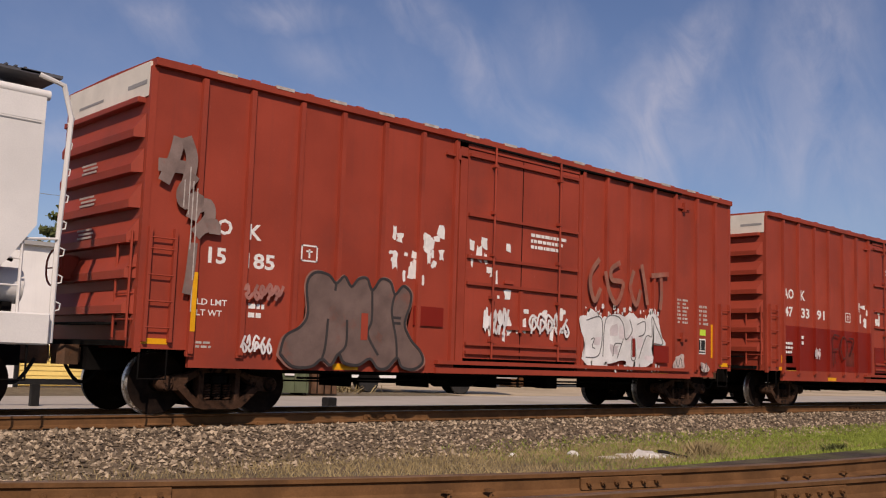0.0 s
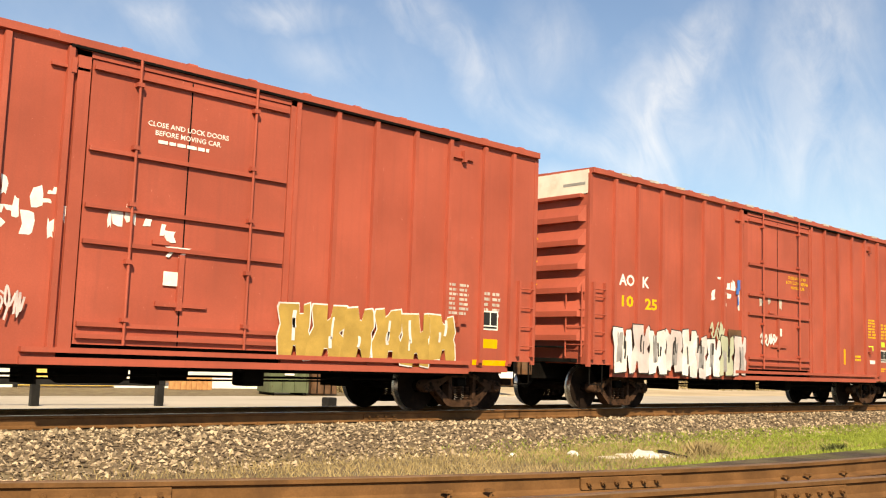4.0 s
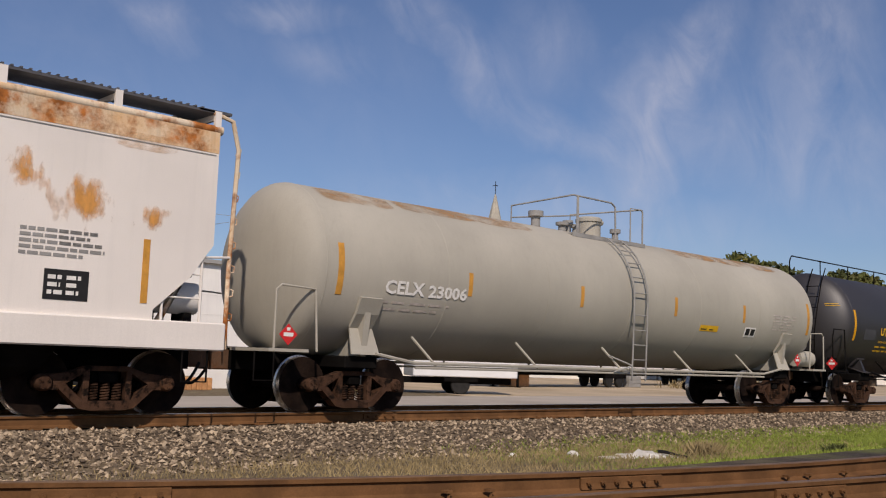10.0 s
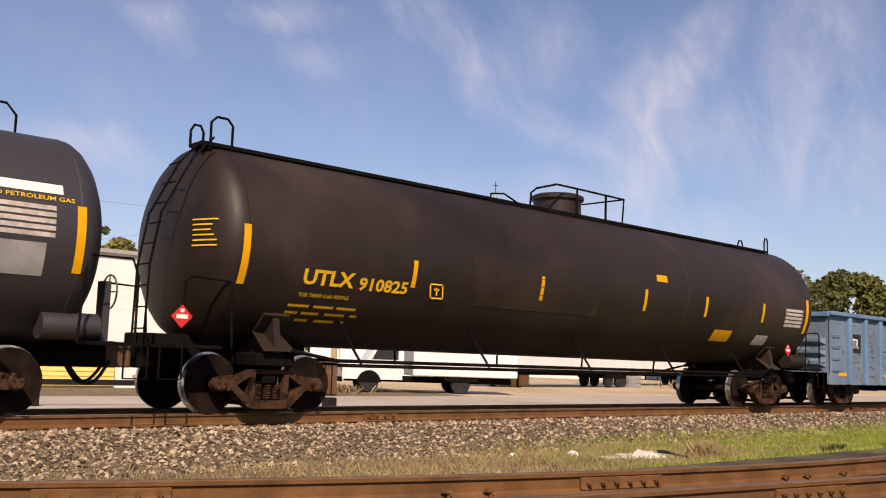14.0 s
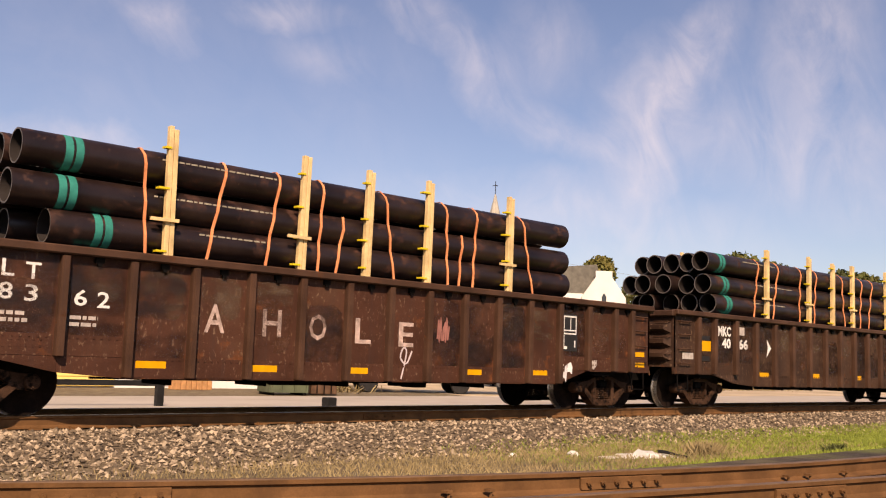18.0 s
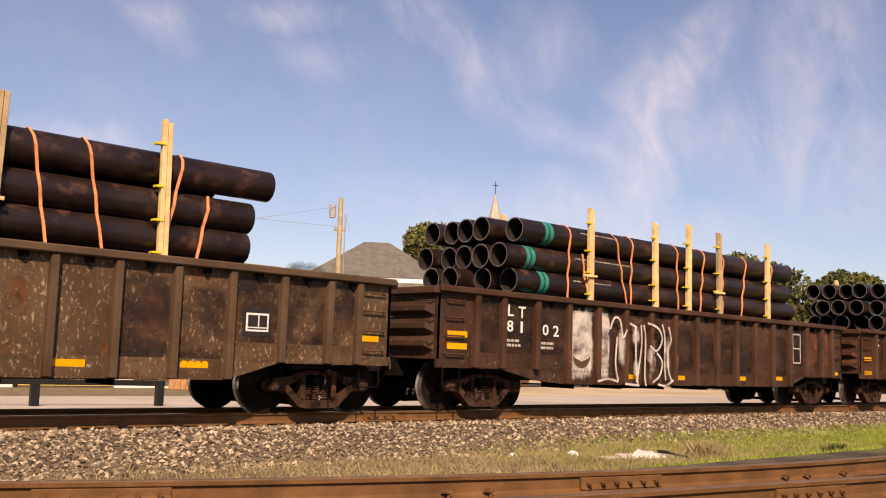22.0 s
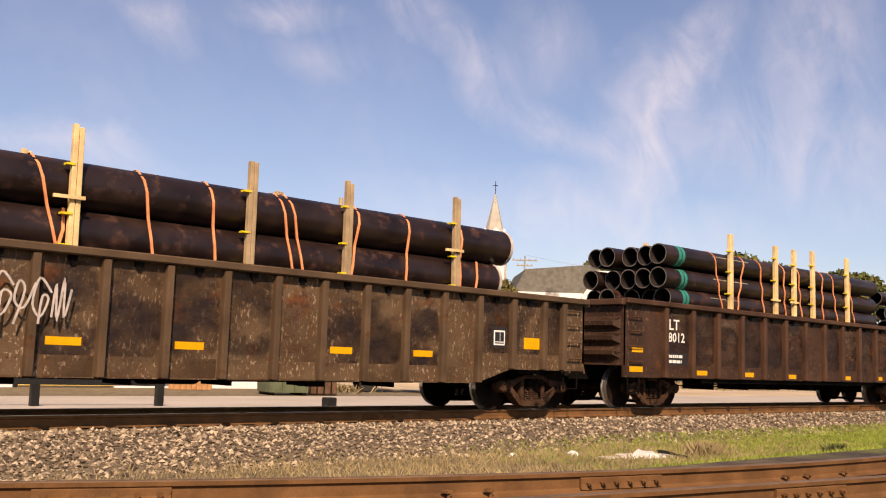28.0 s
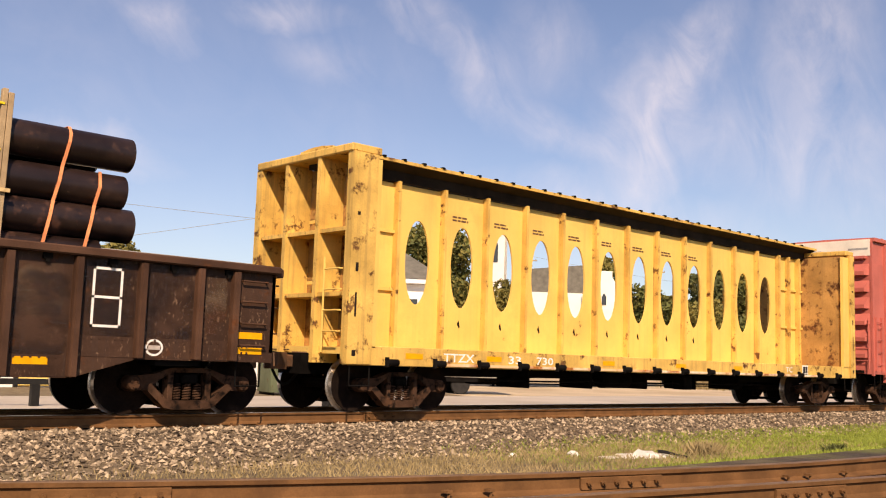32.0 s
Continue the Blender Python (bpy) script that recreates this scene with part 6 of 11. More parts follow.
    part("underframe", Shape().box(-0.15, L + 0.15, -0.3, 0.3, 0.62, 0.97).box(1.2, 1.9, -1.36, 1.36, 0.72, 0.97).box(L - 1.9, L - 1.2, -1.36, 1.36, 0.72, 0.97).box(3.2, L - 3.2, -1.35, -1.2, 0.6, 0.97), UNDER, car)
    for e, sx in ((0.0, -1), (L, 1)):
        end = part("end_wall", Shape().box(min(e, e - sx * 0.06), max(e, e - sx * 0.06), -W, W, 0.95, top - 0.04), mat, car, "corrugated end wall")
        s = Shape()
        for z in (1.1, 1.42, 1.74):
            s.add([(e, -W + 0.08, z), (e + sx * 0.13, -W + 0.2, z + 0.08), (e + sx * 0.13, -W + 0.2, z + 0.17), (e, -W + 0.08, z + 0.27), (e, W - 0.08, z), (e + sx * 0.13, W - 0.2, z + 0.08), (e + sx * 0.13, W - 0.2, z + 0.17), (e, W - 0.08, z + 0.27)], [(0, 1, 5, 4), (1, 2, 6, 5), (2, 3, 7, 6), (0, 3, 2, 1), (4, 5, 6, 7)])
        part("corrugation", s, mat, end)
        part("end_rail", Shape().box(min(e - 0.05, e + sx * 0.12), max(e + 0.05, e + sx * 0.12), -W - 0.05, W + 0.05, top - 0.16, top - 0.02, 0.02), rm, end)
        for z in (1.25, 1.65, 2.0):
            part("end_grab_iron", Shape().bar([(e + sx * 0.02, -1.35, z), (e + sx * 0.11, -1.35, z), (e + sx * 0.11, -0.95, z), (e + sx * 0.02, -0.95, z)], 0.012), rm, end)
    for x in (0.18, L - 0.62):
        for z in (1.05, 1.38, 1.71, 2.02):
            part("grab_iron", kit("grab" + rm.name, lambda: Shape().bar([(0, 0, 0), (0, -0.07, 0), (0.44, -0.07, 0), (0.44, 0, 0)], 0.015).mesh("grab_iron", rm)), None, car, at=pose(x, -W, z))
        stirrup(car, x, -W + 0.02, zend, 0.42, 0.36)
    for x in (1.55, L - 1.2):
        truck(car, x)
    brake_gear(car, 3.6, L - 3.6)
    end_gear(car, L)
    return car


def pipe_mesh(r, length, wall=0.022):
    n = 28
    s = Shape().lathe([(0, r), (length, r), (length, r - wall), (0, r - wall), (0, r)], "x", n, (0, 0, 0), False)
    me = s.mesh("line_pipe", [PIPE, PIPE_IN, PIPE_END], 40)
    nf = n
    for i, p in enumerate(me.polygons):
        k = i // n
        p.material_index = 0 if k == 0 else 1 if k == 2 else 2
    return me


def band_mesh(r):
    s = Shape()
    for x in (0.0, 0.145):
        s.lathe([(x, r - 0.01), (x, r + 0.003), (x + 0.11, r + 0.003), (x + 0.11, r - 0.01)], "x", 28, (0, 0, 0), False)
    return s.mesh("paint_band", TEAL, 40)


def cap_mesh(r):
    return Shape().lathe([(-0.03, 0), (-0.03, r * 0.8), (-0.015, r + 0.004), (0.09, r + 0.004), (0.09, r - 0.01)], "x", 28, (0, 0, 0), False).mesh("end_cap", PIPE, 40)


def strap_on(load, x, zs, seed):
    """A flat strap over the pile that runs down the near side, bowing in between the layers."""
    rnd = random.Random(seed)
    t = rnd.uniform(-0.9, 1.0)
    pts = []
    for i, (z, y) in enumerate(zs):
        pts.append((x + t * max(0, (zs[1][0] - z)) * 0.28, y, z))
    w, vs, fs = 0.021, [], []
    for x_, y_, z_ in pts:
        vs += [(x_ - w, y_ - 0.012, z_), (x_ + w, y_ - 0.012, z_), (x_ + w, y_ + 0.006, z_ + 0.006), (x_ - w, y_ + 0.006, z_ + 0.006)]
    for k in range(len(pts) - 1):
        o = 4 * k
        fs += [(o + a, o + (a + 1) % 4, o + 4 + (a + 1) % 4, o + 4 + a) for a in range(4)]
    o = 4 * (len(pts) - 1)
    s = Shape().add(vs, fs + [(3, 2, 1, 0), (o, o + 1, o + 2, o + 3)])
    part("strap", s, STRAP, load)


STAKES = (4.17, 6.46, 7.80, 9.20, 11.35)
STRAPS = (3.75, 5.05, 6.05, 7.0, 8.3, 9.8, 10.4, 11.8)


def pipe_load(u, seed, r=0.245, layers=3, across=5, x0=1.98, x1=13.1, floor=1.06, stakes=STAKES, straps=STRAPS, old=False, stake_top=4.15, bands=True, capped=False, ends=(0.15, 0.0, 0.0), starts=(), back_drop=0.0, lift=0.0):
    """Stacked line pipe with side stakes and straps, tied into one bundle that rides in a gondola."""
    rnd = random.Random(seed)
    load = thing("pipe_bundle", ("dark capped large pipes" if capped else "dark line pipes with teal bands") + " strapped between pine stakes", "pipe load", pose(u, YC, 0), "pipe loads of the train")
    CARS.append((load, u))
    pitch = 2 * r + 0.012
    # blocking under the visible layers: hidden lower layers rest on the floor
    ztop = {3: 3.765, 2: 3.56}[layers] + lift
    zs = [ztop - r - (0.475 if layers == 3 else 0.69) * i for i in range(layers)]
    if layers == 3:
        zs[0] += 0.08
        ztop += 0.08
    extra = zs[-1] - 0.475
    levels = zs + ([extra, extra - 0.475] if layers == 3 else [extra - 0.1])
    for li, z in enumerate(levels):
        for k in range(across):
            y = (k - (across - 1) / 2) * pitch
            if li >= layers and 0 < k < across - 1 and li > layers:
                continue
            start = x0 + rnd.uniform(-0.18, 0.12) + (0.0 if k == 0 else rnd.choice((-0.42, -0.2, 0.0, 0.12, 0.3)) if layers == 3 else rnd.uniform(-0.5, 0.3))
            ln = (x1 - x0) + rnd.uniform(-0.25, 0.15)
            if li < len(starts) and k < len(starts[li]):
                start = starts[li][k]
            start = max(0.25, start)
            ln = min(ln, GON_LEN - 0.5 - start)
            if k == 0:
                ln = x1 - start + (ends[li] if li < len(ends) else -0.1)
            key = f"pipe{r}{round(ln, 1)}"
            p = part("line_pipe", kit(key, lambda: pipe_mesh(r, round(ln, 1))), None, load, at=pose(start, y, z - (back_drop if k else 0.0), rnd.uniform(0, 360), 0, 0))
            if bands and (k == 0 or rnd.random() < 0.35):
                part("paint_band", kit(f"band{r}", lambda: band_mesh(r)), None, p, at=pose(0.54 + rnd.uniform(-0.06, 0.16), 0, 0))
            if capped:
                part("end_cap", kit(f"cap{r}", lambda: cap_mesh(r)), None, p)
                part("white_rim", kit(f"rim{r}", lambda: Shape().lathe([(0, r - 0.01), (0, r + 0.006), (0.07, r + 0.006), (0.07, r - 0.01)], "x", 28, (0, 0, 0), False).mesh("white_rim", WHITE_OLD, 40)), None, p, at=pose(round(ln, 1) - 0.07, 0, 0))
            if k == 0 and bands and li < 3:
                xa = start + rnd.uniform(1.6, 2.4)
                bars(load, xa, xa + rnd.uniform(1.5, 3.2), z + r * 0.34, z + r * 0.52, 1, PIPE_TEXT, y - r * 0.93, 1, seed * 7 + li)
    # dunnage under the lowest layer
    zlow = levels[-1] - r
    for x in stakes:
        part("dunnage", Shape().box(x - 0.07, x + 0.07, -1.28, 1.28, floor, max(zlow, floor + 0.02)), WOOD_OLD, load)
    ynear = -(across - 1) / 2 * pitch - r
    for i, x in enumerate(stakes):
        for side, yy in ((-1, ynear - 0.05), (1, -ynear + 0.05)):
            if side > 0 and i % 2:
                continue
            h = stake_top + rnd.uniform(-0.06, 0.06)
            lean = rnd.uniform(-1.2, 1.2)
            w = 0.075
            m = WOOD_OLD if (old and i > 0) or rnd.random() < 0.06 else WOOD
            st = part("stake", Shape().box(-w, -0.004, -0.045, 0.045, 0, h - 1.2, 0.006).box(0.004, w, -0.045, 0.045, 0, h - 1.2 - rnd.uniform(0, 0.05), 0.006), m, load, "pale pine stake" if m is WOOD else "greyed pine stake", at=pose(x, yy, 1.2, rnd.uniform(-0.5, 0.5), lean, 0))
            if side < 0:
                for z in [zz + 0.27 for zz in zs] + [zs[-1] - 0.2]:
                    z += rnd.uniform(-0.06, 0.06)
                    part("tie_band", Shape().box(-0.13 - rnd.uniform(0, 0.08), -0.04, -0.058, 0.052, z - 1.2, z - 1.2 + 0.03), BAND, st)
                if rnd.random() < 0.6:
                    z = zs[1 if layers == 3 else 0] - 0.26
                    part("batten", Shape().box(-0.32, 0.12, -0.09, -0.05, z - 1.2, z - 1.15), WOOD, st)
    for i, x in enumerate(straps):
        x += rnd.uniform(-0.15, 0.15)
        path = [(ztop + 0.012, ynear + r * 1.3), (ztop + 0.006, ynear + r * 0.7), (zs[0] + r * 0.55, ynear + r * 0.15), (zs[0], ynear - 0.008)]
        for z in zs[1:]:
            path += [(z + r * 0.9, ynear + 0.03), (z, ynear - 0.008)]
        path += [(levels[layers] + 0.1, ynear - 0.004)]
        strap_on(load, x, path, seed * 31 + i)
        if rnd.random() < 0.3:
            strap_on(load, x + 0.42, path[4:], seed * 37 + i)
    return load


GY = -1.433


def gon_marks(car, style):
    y = GY
    for x, z, w, h in style:
        decal(car, "reflector", x, x + w, z, z + h, AMBER, y, 0.004)


def lt_number(car, a, b, x1=1.78, x2=2.75, plate=False):
    y = GY
    if plate:
        decal(car, "black_patch", 1.88, 2.45, 1.48, 2.08, BLACK_P, y)
        decal(car, "black_patch", 2.78, 3.5, 1.45, 1.75, BLACK_P, y)
        y -= 0.006
    letters(car, "L", x1 + 0.05, 1.82, 0.16, 0.22, WHITE_P, y)
    letters(car, "T", x1 + 0.35, 1.80, 0.2, 0.22, WHITE_P, y)
    letters(car, a[0], x1 + 0.03, 1.52, 0.18, 0.22, WHITE_P, y)
    letters(car, a[1], x1 + 0.36, 1.51, 0.17, 0.22, WHITE_P, y)
    letters(car, b[0], x2 + 0.04, 1.49, 0.18, 0.22, WHITE_P, y)
    letters(car, b[1], x2 + 0.36, 1.48, 0.18, 0.22, WHITE_P, y)
    bars(car, x1, x1 + 0.5, 1.22, 1.40, 2, WHITE_OLD, y, 1, len(a))
    bars(car, x2, x2 + 0.5, 1.20, 1.38, 2, WHITE_OLD, y, 1, len(b) + 3)


def window_mark(car, x, z, w=0.44, h=0.72, mat=WHITE_P):
    y = GY
    s = Shape()
    t = 0.035
    for a in ((x, x + w, z, z + t), (x, x + w, z + h - t, z + h), (x, x + t, z, z + h), (x + w - t, x + w, z, z + h), (x, x + w, z + h * 0.48, z + h * 0.48 + t)):
        s.box(a[0], a[1], y - 0.004, y, a[2], a[3])
    part("window_mark", s, mat, car, "white outlined two-field stencil")


LOW = ((3.72, 0.68, 0.46, 0.10), (5.6, 0.66, 0.45, 0.10), (7.4, 0.66, 0.45, 0.10), (10.1, 0.68, 0.45, 0.10), (11.95, 0.70, 0.45, 0.10))
CORNER = ((0.18, 1.17, 0.48, 0.11), (0.18, 0.88, 0.48, 0.11))
TAIL = ((15.2, 1.15, 0.45, 0.1), (15.2, 0.92, 0.45, 0.1))


def oval_logo(car, x, z):
    s = Shape()
    s.prism([(x + 0.14 * math.cos(a * 0.393), z + 0.12 * math.sin(a * 0.393)) for a in range(16)], "y", GY - 0.004, GY)
    ring = part("round_mark", s, WHITE_P, car, "white ring mark")
    t = Shape().prism([(x + 0.105 * math.cos(a * 0.393), z + 0.09 * math.sin(a * 0.393)) for a in range(16)], "y", GY - 0.008, GY - 0.003)
    part("ring_field", t, BROWN_B, ring)
    part("ring_bar", Shape().box(x - 0.09, x + 0.09, GY - 0.012, GY - 0.007, z - 0.03, z + 0.03), WHITE_OLD, ring)


def build_gondolas():
    # blue one, empty
    ribs = tuple([1.2, 2.25] + [3.25 + 1.02 * i for i in range(12)] + [15.3])
    c = gondola(173.25, BLUE, "faded blue", 2.69, 0.62, ribs, 16.3, False)
    decal(c, "poster", 4.35, 5.17, 1.40, 1.98, WHITE_P, GY, 0.004, "torn white poster")
    decal(c, "black_patch", 1.35, 2.05, 1.55, 2.1, BLACK_P, GY)
    letters(c, "TR", 1.5, 1.68, 0.4, 0.28, WHITE_P, GY - 0.005)
    acei(c, 13.85, 1.13, 0.5, 0.32, GY)
    gon_marks(c, ((0.6, 0.86, 0.5, 0.1), (3.4, 0.84, 0.5, 0.11), (6.52, 0.83, 0.46, 0.1), (9.55, 0.80, 0.42, 0.1), (12.66, 0.82, 0.45, 0.1), (15.15, 0.92, 0.95, 0.1)))
    for x in ribs[1:-1]:
        decal(c, "scuffed_patch", x - 0.3, x + 0.28, 0.68, 1.0, SCUFF, GY + 0.001, 0.002)
        part("tie_hook", Shape().bar([(x + 0.05, GY - 0.01, 0.86), (x + 0.12, GY - 0.08, 0.84), (x + 0.24, GY - 0.06, 0.86)], 0.02), UNDER, c)
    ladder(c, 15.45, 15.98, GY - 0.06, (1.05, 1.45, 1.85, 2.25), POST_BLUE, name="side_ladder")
    for x in (14.3, 15.4, 4.0):
        bars(c, x, x + 0.4, 0.68, 0.76, 1, WHITE_P, GY, 1, int(x * 10))
    decal(c, "orange_patch", 6.1, 6.22, 0.85, 1.15, STRAP, GY)
    # with pipe
    c = gondola(190.6, BROWN, "rust brown")
    lt_number(c, "83", "62")
    for i, (ch, x) in enumerate((("A", 4.75), ("H", 5.75), ("O", 6.62), ("L", 7.55), ("E", 8.5))):
        letters(c, ch, x, 1.22 - 0.02 * i, 0.34, 0.42, GRAF_DULL, GY, "graffiti_letter", fat=0.012)
    scrawl(c, 9.4, 9.7, 1.2, 1.7, GRAF_SMEAR, GY, 201, 0.03, 2)
    scrawl(c, 8.55, 8.8, 0.6, 1.2, GRAF_PINK, GY, 202, 0.03, 1)
    decal(c, "black_patch", 12.84, 13.31, 1.2, 1.95, BLACK_P, GY)
    acei(c, 12.87, 1.54, 0.41, 0.38, GY - 0.005)
    part("bracket_mark", Shape().box(12.86, 12.9, GY - 0.01, GY - 0.004, 1.24, 1.52).box(12.9, 12.99, GY - 0.01, GY - 0.004, 1.24, 1.3).box(13.22, 13.25, GY - 0.01, GY - 0.004, 1.28, 1.42), WHITE_P, c)
    patches(c, 12.8, 13.1, 0.7, 0.92, 5, GRAF_WHITE, 203, GY)
    part("shield_mark", sheet(Shape(), [(13.75, 1.04), (13.75, 0.92), (13.86, 0.84), (13.97, 0.92), (13.97, 1.04)], GY, 0.004), WHITE_OLD, c)
    gon_marks(c, CORNER + LOW + TAIL)
    pipe_load(190.6, 11, ends=(0.15, 0.15, 0.2), starts=((2.02, 1.96, 2.04, 1.98, 2.06), (1.93, 1.9, 1.98, 1.86, 1.94), (2.47, 2.1, 2.0, 1.92, 2.0), (2.2, 2.1, 2.0, 2.1, 2.0), (2.2, 2.1, 2.0, 2.1, 2.0)))
    c = gondola(207.4, BROWN_B, "dark rust brown")
    letters(c, "MKC", 1.88, 1.74, 0.58, 0.25, WHITE_P, GY, fat=0.04)
    letters(c, "40", 2.06, 1.45, 0.40, 0.25, WHITE_P, GY, fat=0.04)
    letters(c, "66", 2.82, 1.45, 0.46, 0.25, WHITE_P, GY, fat=0.04)
    decal(c, "ghost_patch", 2.86, 3.1, 1.8, 2.0, WHITE_OLD, GY, 0.003)
    decal(c, "black_patch", 1.14, 1.5, 1.61, 1.72, BLACK_P, GY)
    decal(c, "black_patch", 1.14, 1.5, 1.12, 1.24, BLACK_P, GY)
    decal(c, "yellow_mark", 1.11, 1.55, 1.36, 1.6, AMBER, GY)
    decal(c, "yellow_mark", 14.7, 15.1, 1.3, 1.5, AMBER, GY)
    s = Shape()
    sheet(s, [(4.2, 1.3), (4.42, 1.52), (4.2, 1.75), (4.26, 1.52)], GY, 0.004)
    part("arrow_mark", s, WHITE_P, c)
    window_mark(c, 13.02, 1.14, 0.46, 0.84)
    gon_marks(c, ((3.82, 0.78, 0.47, 0.11), (6.62, 0.78, 0.45, 0.12), (9.26, 0.76, 0.44, 0.12), (12.01, 0.74, 0.47, 0.12)))
    decal(c, "old_stencil", 0.35, 0.8, 1.15, 1.3, WHITE_OLD, GY)
    pipe_load(207.4, 12, stakes=(4.45, 6.76, 8.17, 9.5, 11.87), straps=(4.14, 5.3, 6.33, 7.45, 8.84, 10.23, 10.89, 12.21), ends=(0.5, 0.35, 0.45), starts=((1.76, 1.96, 2.0, 1.97, 2.15), (1.87, 1.94, 1.64, 1.47), (2.1, 2.05, 2.0, 1.65)))
    c = gondola(224.85, OLIVE, "grey brown")
    lt_number(c, "81", "47", 1.82, 2.82)
    letters(c, "AB", 8.04, 1.38, 0.44, 0.34, ORANGE_P, GY, "graffiti_letter")
    decal(c, "black_patch", 12.95, 13.45, 1.2, 1.62, BLACK_P, GY)
    acei(c, 13.0, 1.27, 0.40, 0.28, GY - 0.005)
    gon_marks(c, CORNER + LOW + ((15.2, 1.2, 0.4, 0.1),))
    bars(c, 3.6, 4.4, 0.95, 1.05, 1, WHITE_OLD, GY, 1, 205)
    pipe_load(224.85, 13, x0=2.32, stakes=(4.17, 6.46, 7.80, 9.20, 11.65), stake_top=4.25, ends=(0.45, 0.05, 0.05))
    c = gondola(241.8, BROWN_B, "dark rust brown")
    lt_number(c, "81", "02", 1.78, 2.8)
    for a, b, z0, z1 in ((3.64, 4.46, 0.55, 2.14), (4.6, 5.02, 0.62, 2.14)):
        part("graffiti_block", Shape().film(a, b, GY - 0.006, z0, z1), WHITE_BLOCK, c, "rubbed white spray block")
    part("rust_bloom", Shape().film(3.72, 4.4, GY - 0.009, 1.0, 1.75), SMEAR_RUST, c)
    part("rust_bloom", Shape().film(4.62, 4.96, GY - 0.009, 0.95, 1.6), SMEAR_RUST, c)
    arc = [(4.06 + 0.28 * math.cos(a), 1.12 + 0.26 * math.sin(a)) for a in (math.pi + math.pi * k / 8 for k in range(9))]
    part("graffiti_crescent", Shape().prism(arc + [(4.26, 1.06), (4.06, 1.0), (3.86, 1.06)], "y", GY - 0.012, GY - 0.010), POST_OLIVE, c, "grey sprayed crescent")
    for a, b in ((13.74, 14.42), (14.62, 15.04)):
        part("rust_bloom", Shape().film(a, b, GY - 0.002, 1.0, 2.1), RUST_PANEL, c)
    y = GY - 0.129
    strokes(c, [[(4.85, 1.7), (5.0, 1.95), (5.2, 1.9), (5.3, 1.55), (5.45, 1.72)], [(5.1, 1.55), (5.05, 1.0), (5.15, 0.62)], [(4.45, 0.6), (4.8, 0.66), (5.15, 0.6)], [(5.55, 1.86), (5.8, 1.78)], [(5.75, 1.78), (5.78, 1.0), (5.85, 0.56)], [(5.95, 1.85), (5.98, 1.45), (5.9, 1.0), (5.8, 0.6)], [(5.4, 0.56), (5.9, 0.53)]], GRAF_CHALK, y, 0.046)
    strokes(c, [[(6.05, 1.85), (6.12, 1.55), (6.1, 0.8), (6.15, 0.52)], [(6.2, 1.9), (6.6, 1.8), (6.75, 1.55), (6.55, 1.3), (6.3, 1.4)], [(6.55, 1.25), (6.76, 1.05), (6.66, 0.75), (6.4, 0.6)], [(6.75, 1.9), (6.85, 1.6), (6.85, 1.0), (6.9, 0.65)], [(7.0, 1.85), (7.1, 1.55), (6.98, 1.35), (7.0, 0.9), (7.15, 0.6)], [(6.6, 0.56), (6.9, 0.53), (7.2, 0.66)]], GRAF_CHALK, y, 0.046)
    for a, b, z0, z1 in ((5.0, 5.5, 0.6, 1.95), (5.5, 5.98, 1.3, 1.95), (6.02, 6.7, 0.55, 1.9), (6.72, 7.2, 0.6, 1.95), (5.6, 6.05, 0.5, 1.25)):
        part("spray_haze", Shape().film(a, b, y + 0.002, z0, z1), SPRAY_FILM, c)
    for x in (3.58, 4.54, 5.49, 6.43, 7.36, 8.26):
        part("rust_bloom", Shape().film(x - 0.05, x + 0.05, GY - 0.1292, 0.92, 1.26), RUST_PANEL, c)
    window_mark(c, 12.97, 1.16, 0.44, 0.8, WHITE_OLD)
    gon_marks(c, ((0.25, 1.36, 0.5, 0.11), (0.25, 1.14, 0.5, 0.11)) + LOW[1:] + ((15.2, 0.88, 0.4, 0.1),))
    pipe_load(241.8, 14, stake_top=4.3, stakes=(4.5, 6.88, 8.19, 9.6, 11.92), straps=(3.94, 5.38, 6.19, 7.64, 9.02, 9.9, 10.8, 12.17), ends=(0.25, 0.2, 0.4), starts=((2.4, 1.96, 2.01, 2.1, 2.0), (1.96, 1.96, 1.98, 2.04), (2.27, 2.04, 1.6)))
    c = gondola(258.85, BROWN, "rust brown")
    lt_number(c, "83", "19", 1.78, 2.8)
    s = Shape()
    sheet(s, [(0.98, 1.95), (1.1, 1.82), (1.35, 1.8), (1.2, 1.9), (1.3, 2.0), (1.1, 1.98)], GY, 0.004)
    part("torn_card", s, WHITE_P, c)
    scrawl(c, 4.7, 5.3, 1.4, 1.75, WHITE_OLD, GY - 0.004, 213, 0.018, 5)
    outline_tag(c, 8.35, 9.1, 0.95, 1.55, 1, WHITE_OLD, GY - 0.004, 211, 0.025)
    scrawl(c, 8.2, 8.9, 0.82, 0.98, GRAF_WHITE, GY - 0.131, 212, 0.035, 4)
    decal(c, "orange_patch", 11.7, 12.1, 1.15, 1.4, STEEL_RUST, GY)
    window_mark(c, 12.96, 1.2, 0.44, 0.76, WHITE_OLD)
    oval_logo(c, 13.9, 1.0)
    gon_marks(c, ((0.28, 1.34, 0.48, 0.11), (0.28, 0.93, 0.48, 0.11)) + LOW + TAIL)
    pipe_load(258.85, 15, x0=2.22, stakes=(4.38, 6.66, 8.02, 9.48, 11.7))
    c = gondola(275.8, BROWN_B, "dark rust brown")
    letters(c, "L", 1.83, 1.82, 0.16, 0.22, WHITE_P, GY)
    letters(c, "T", 2.13, 1.80, 0.2, 0.22, WHITE_P, GY)
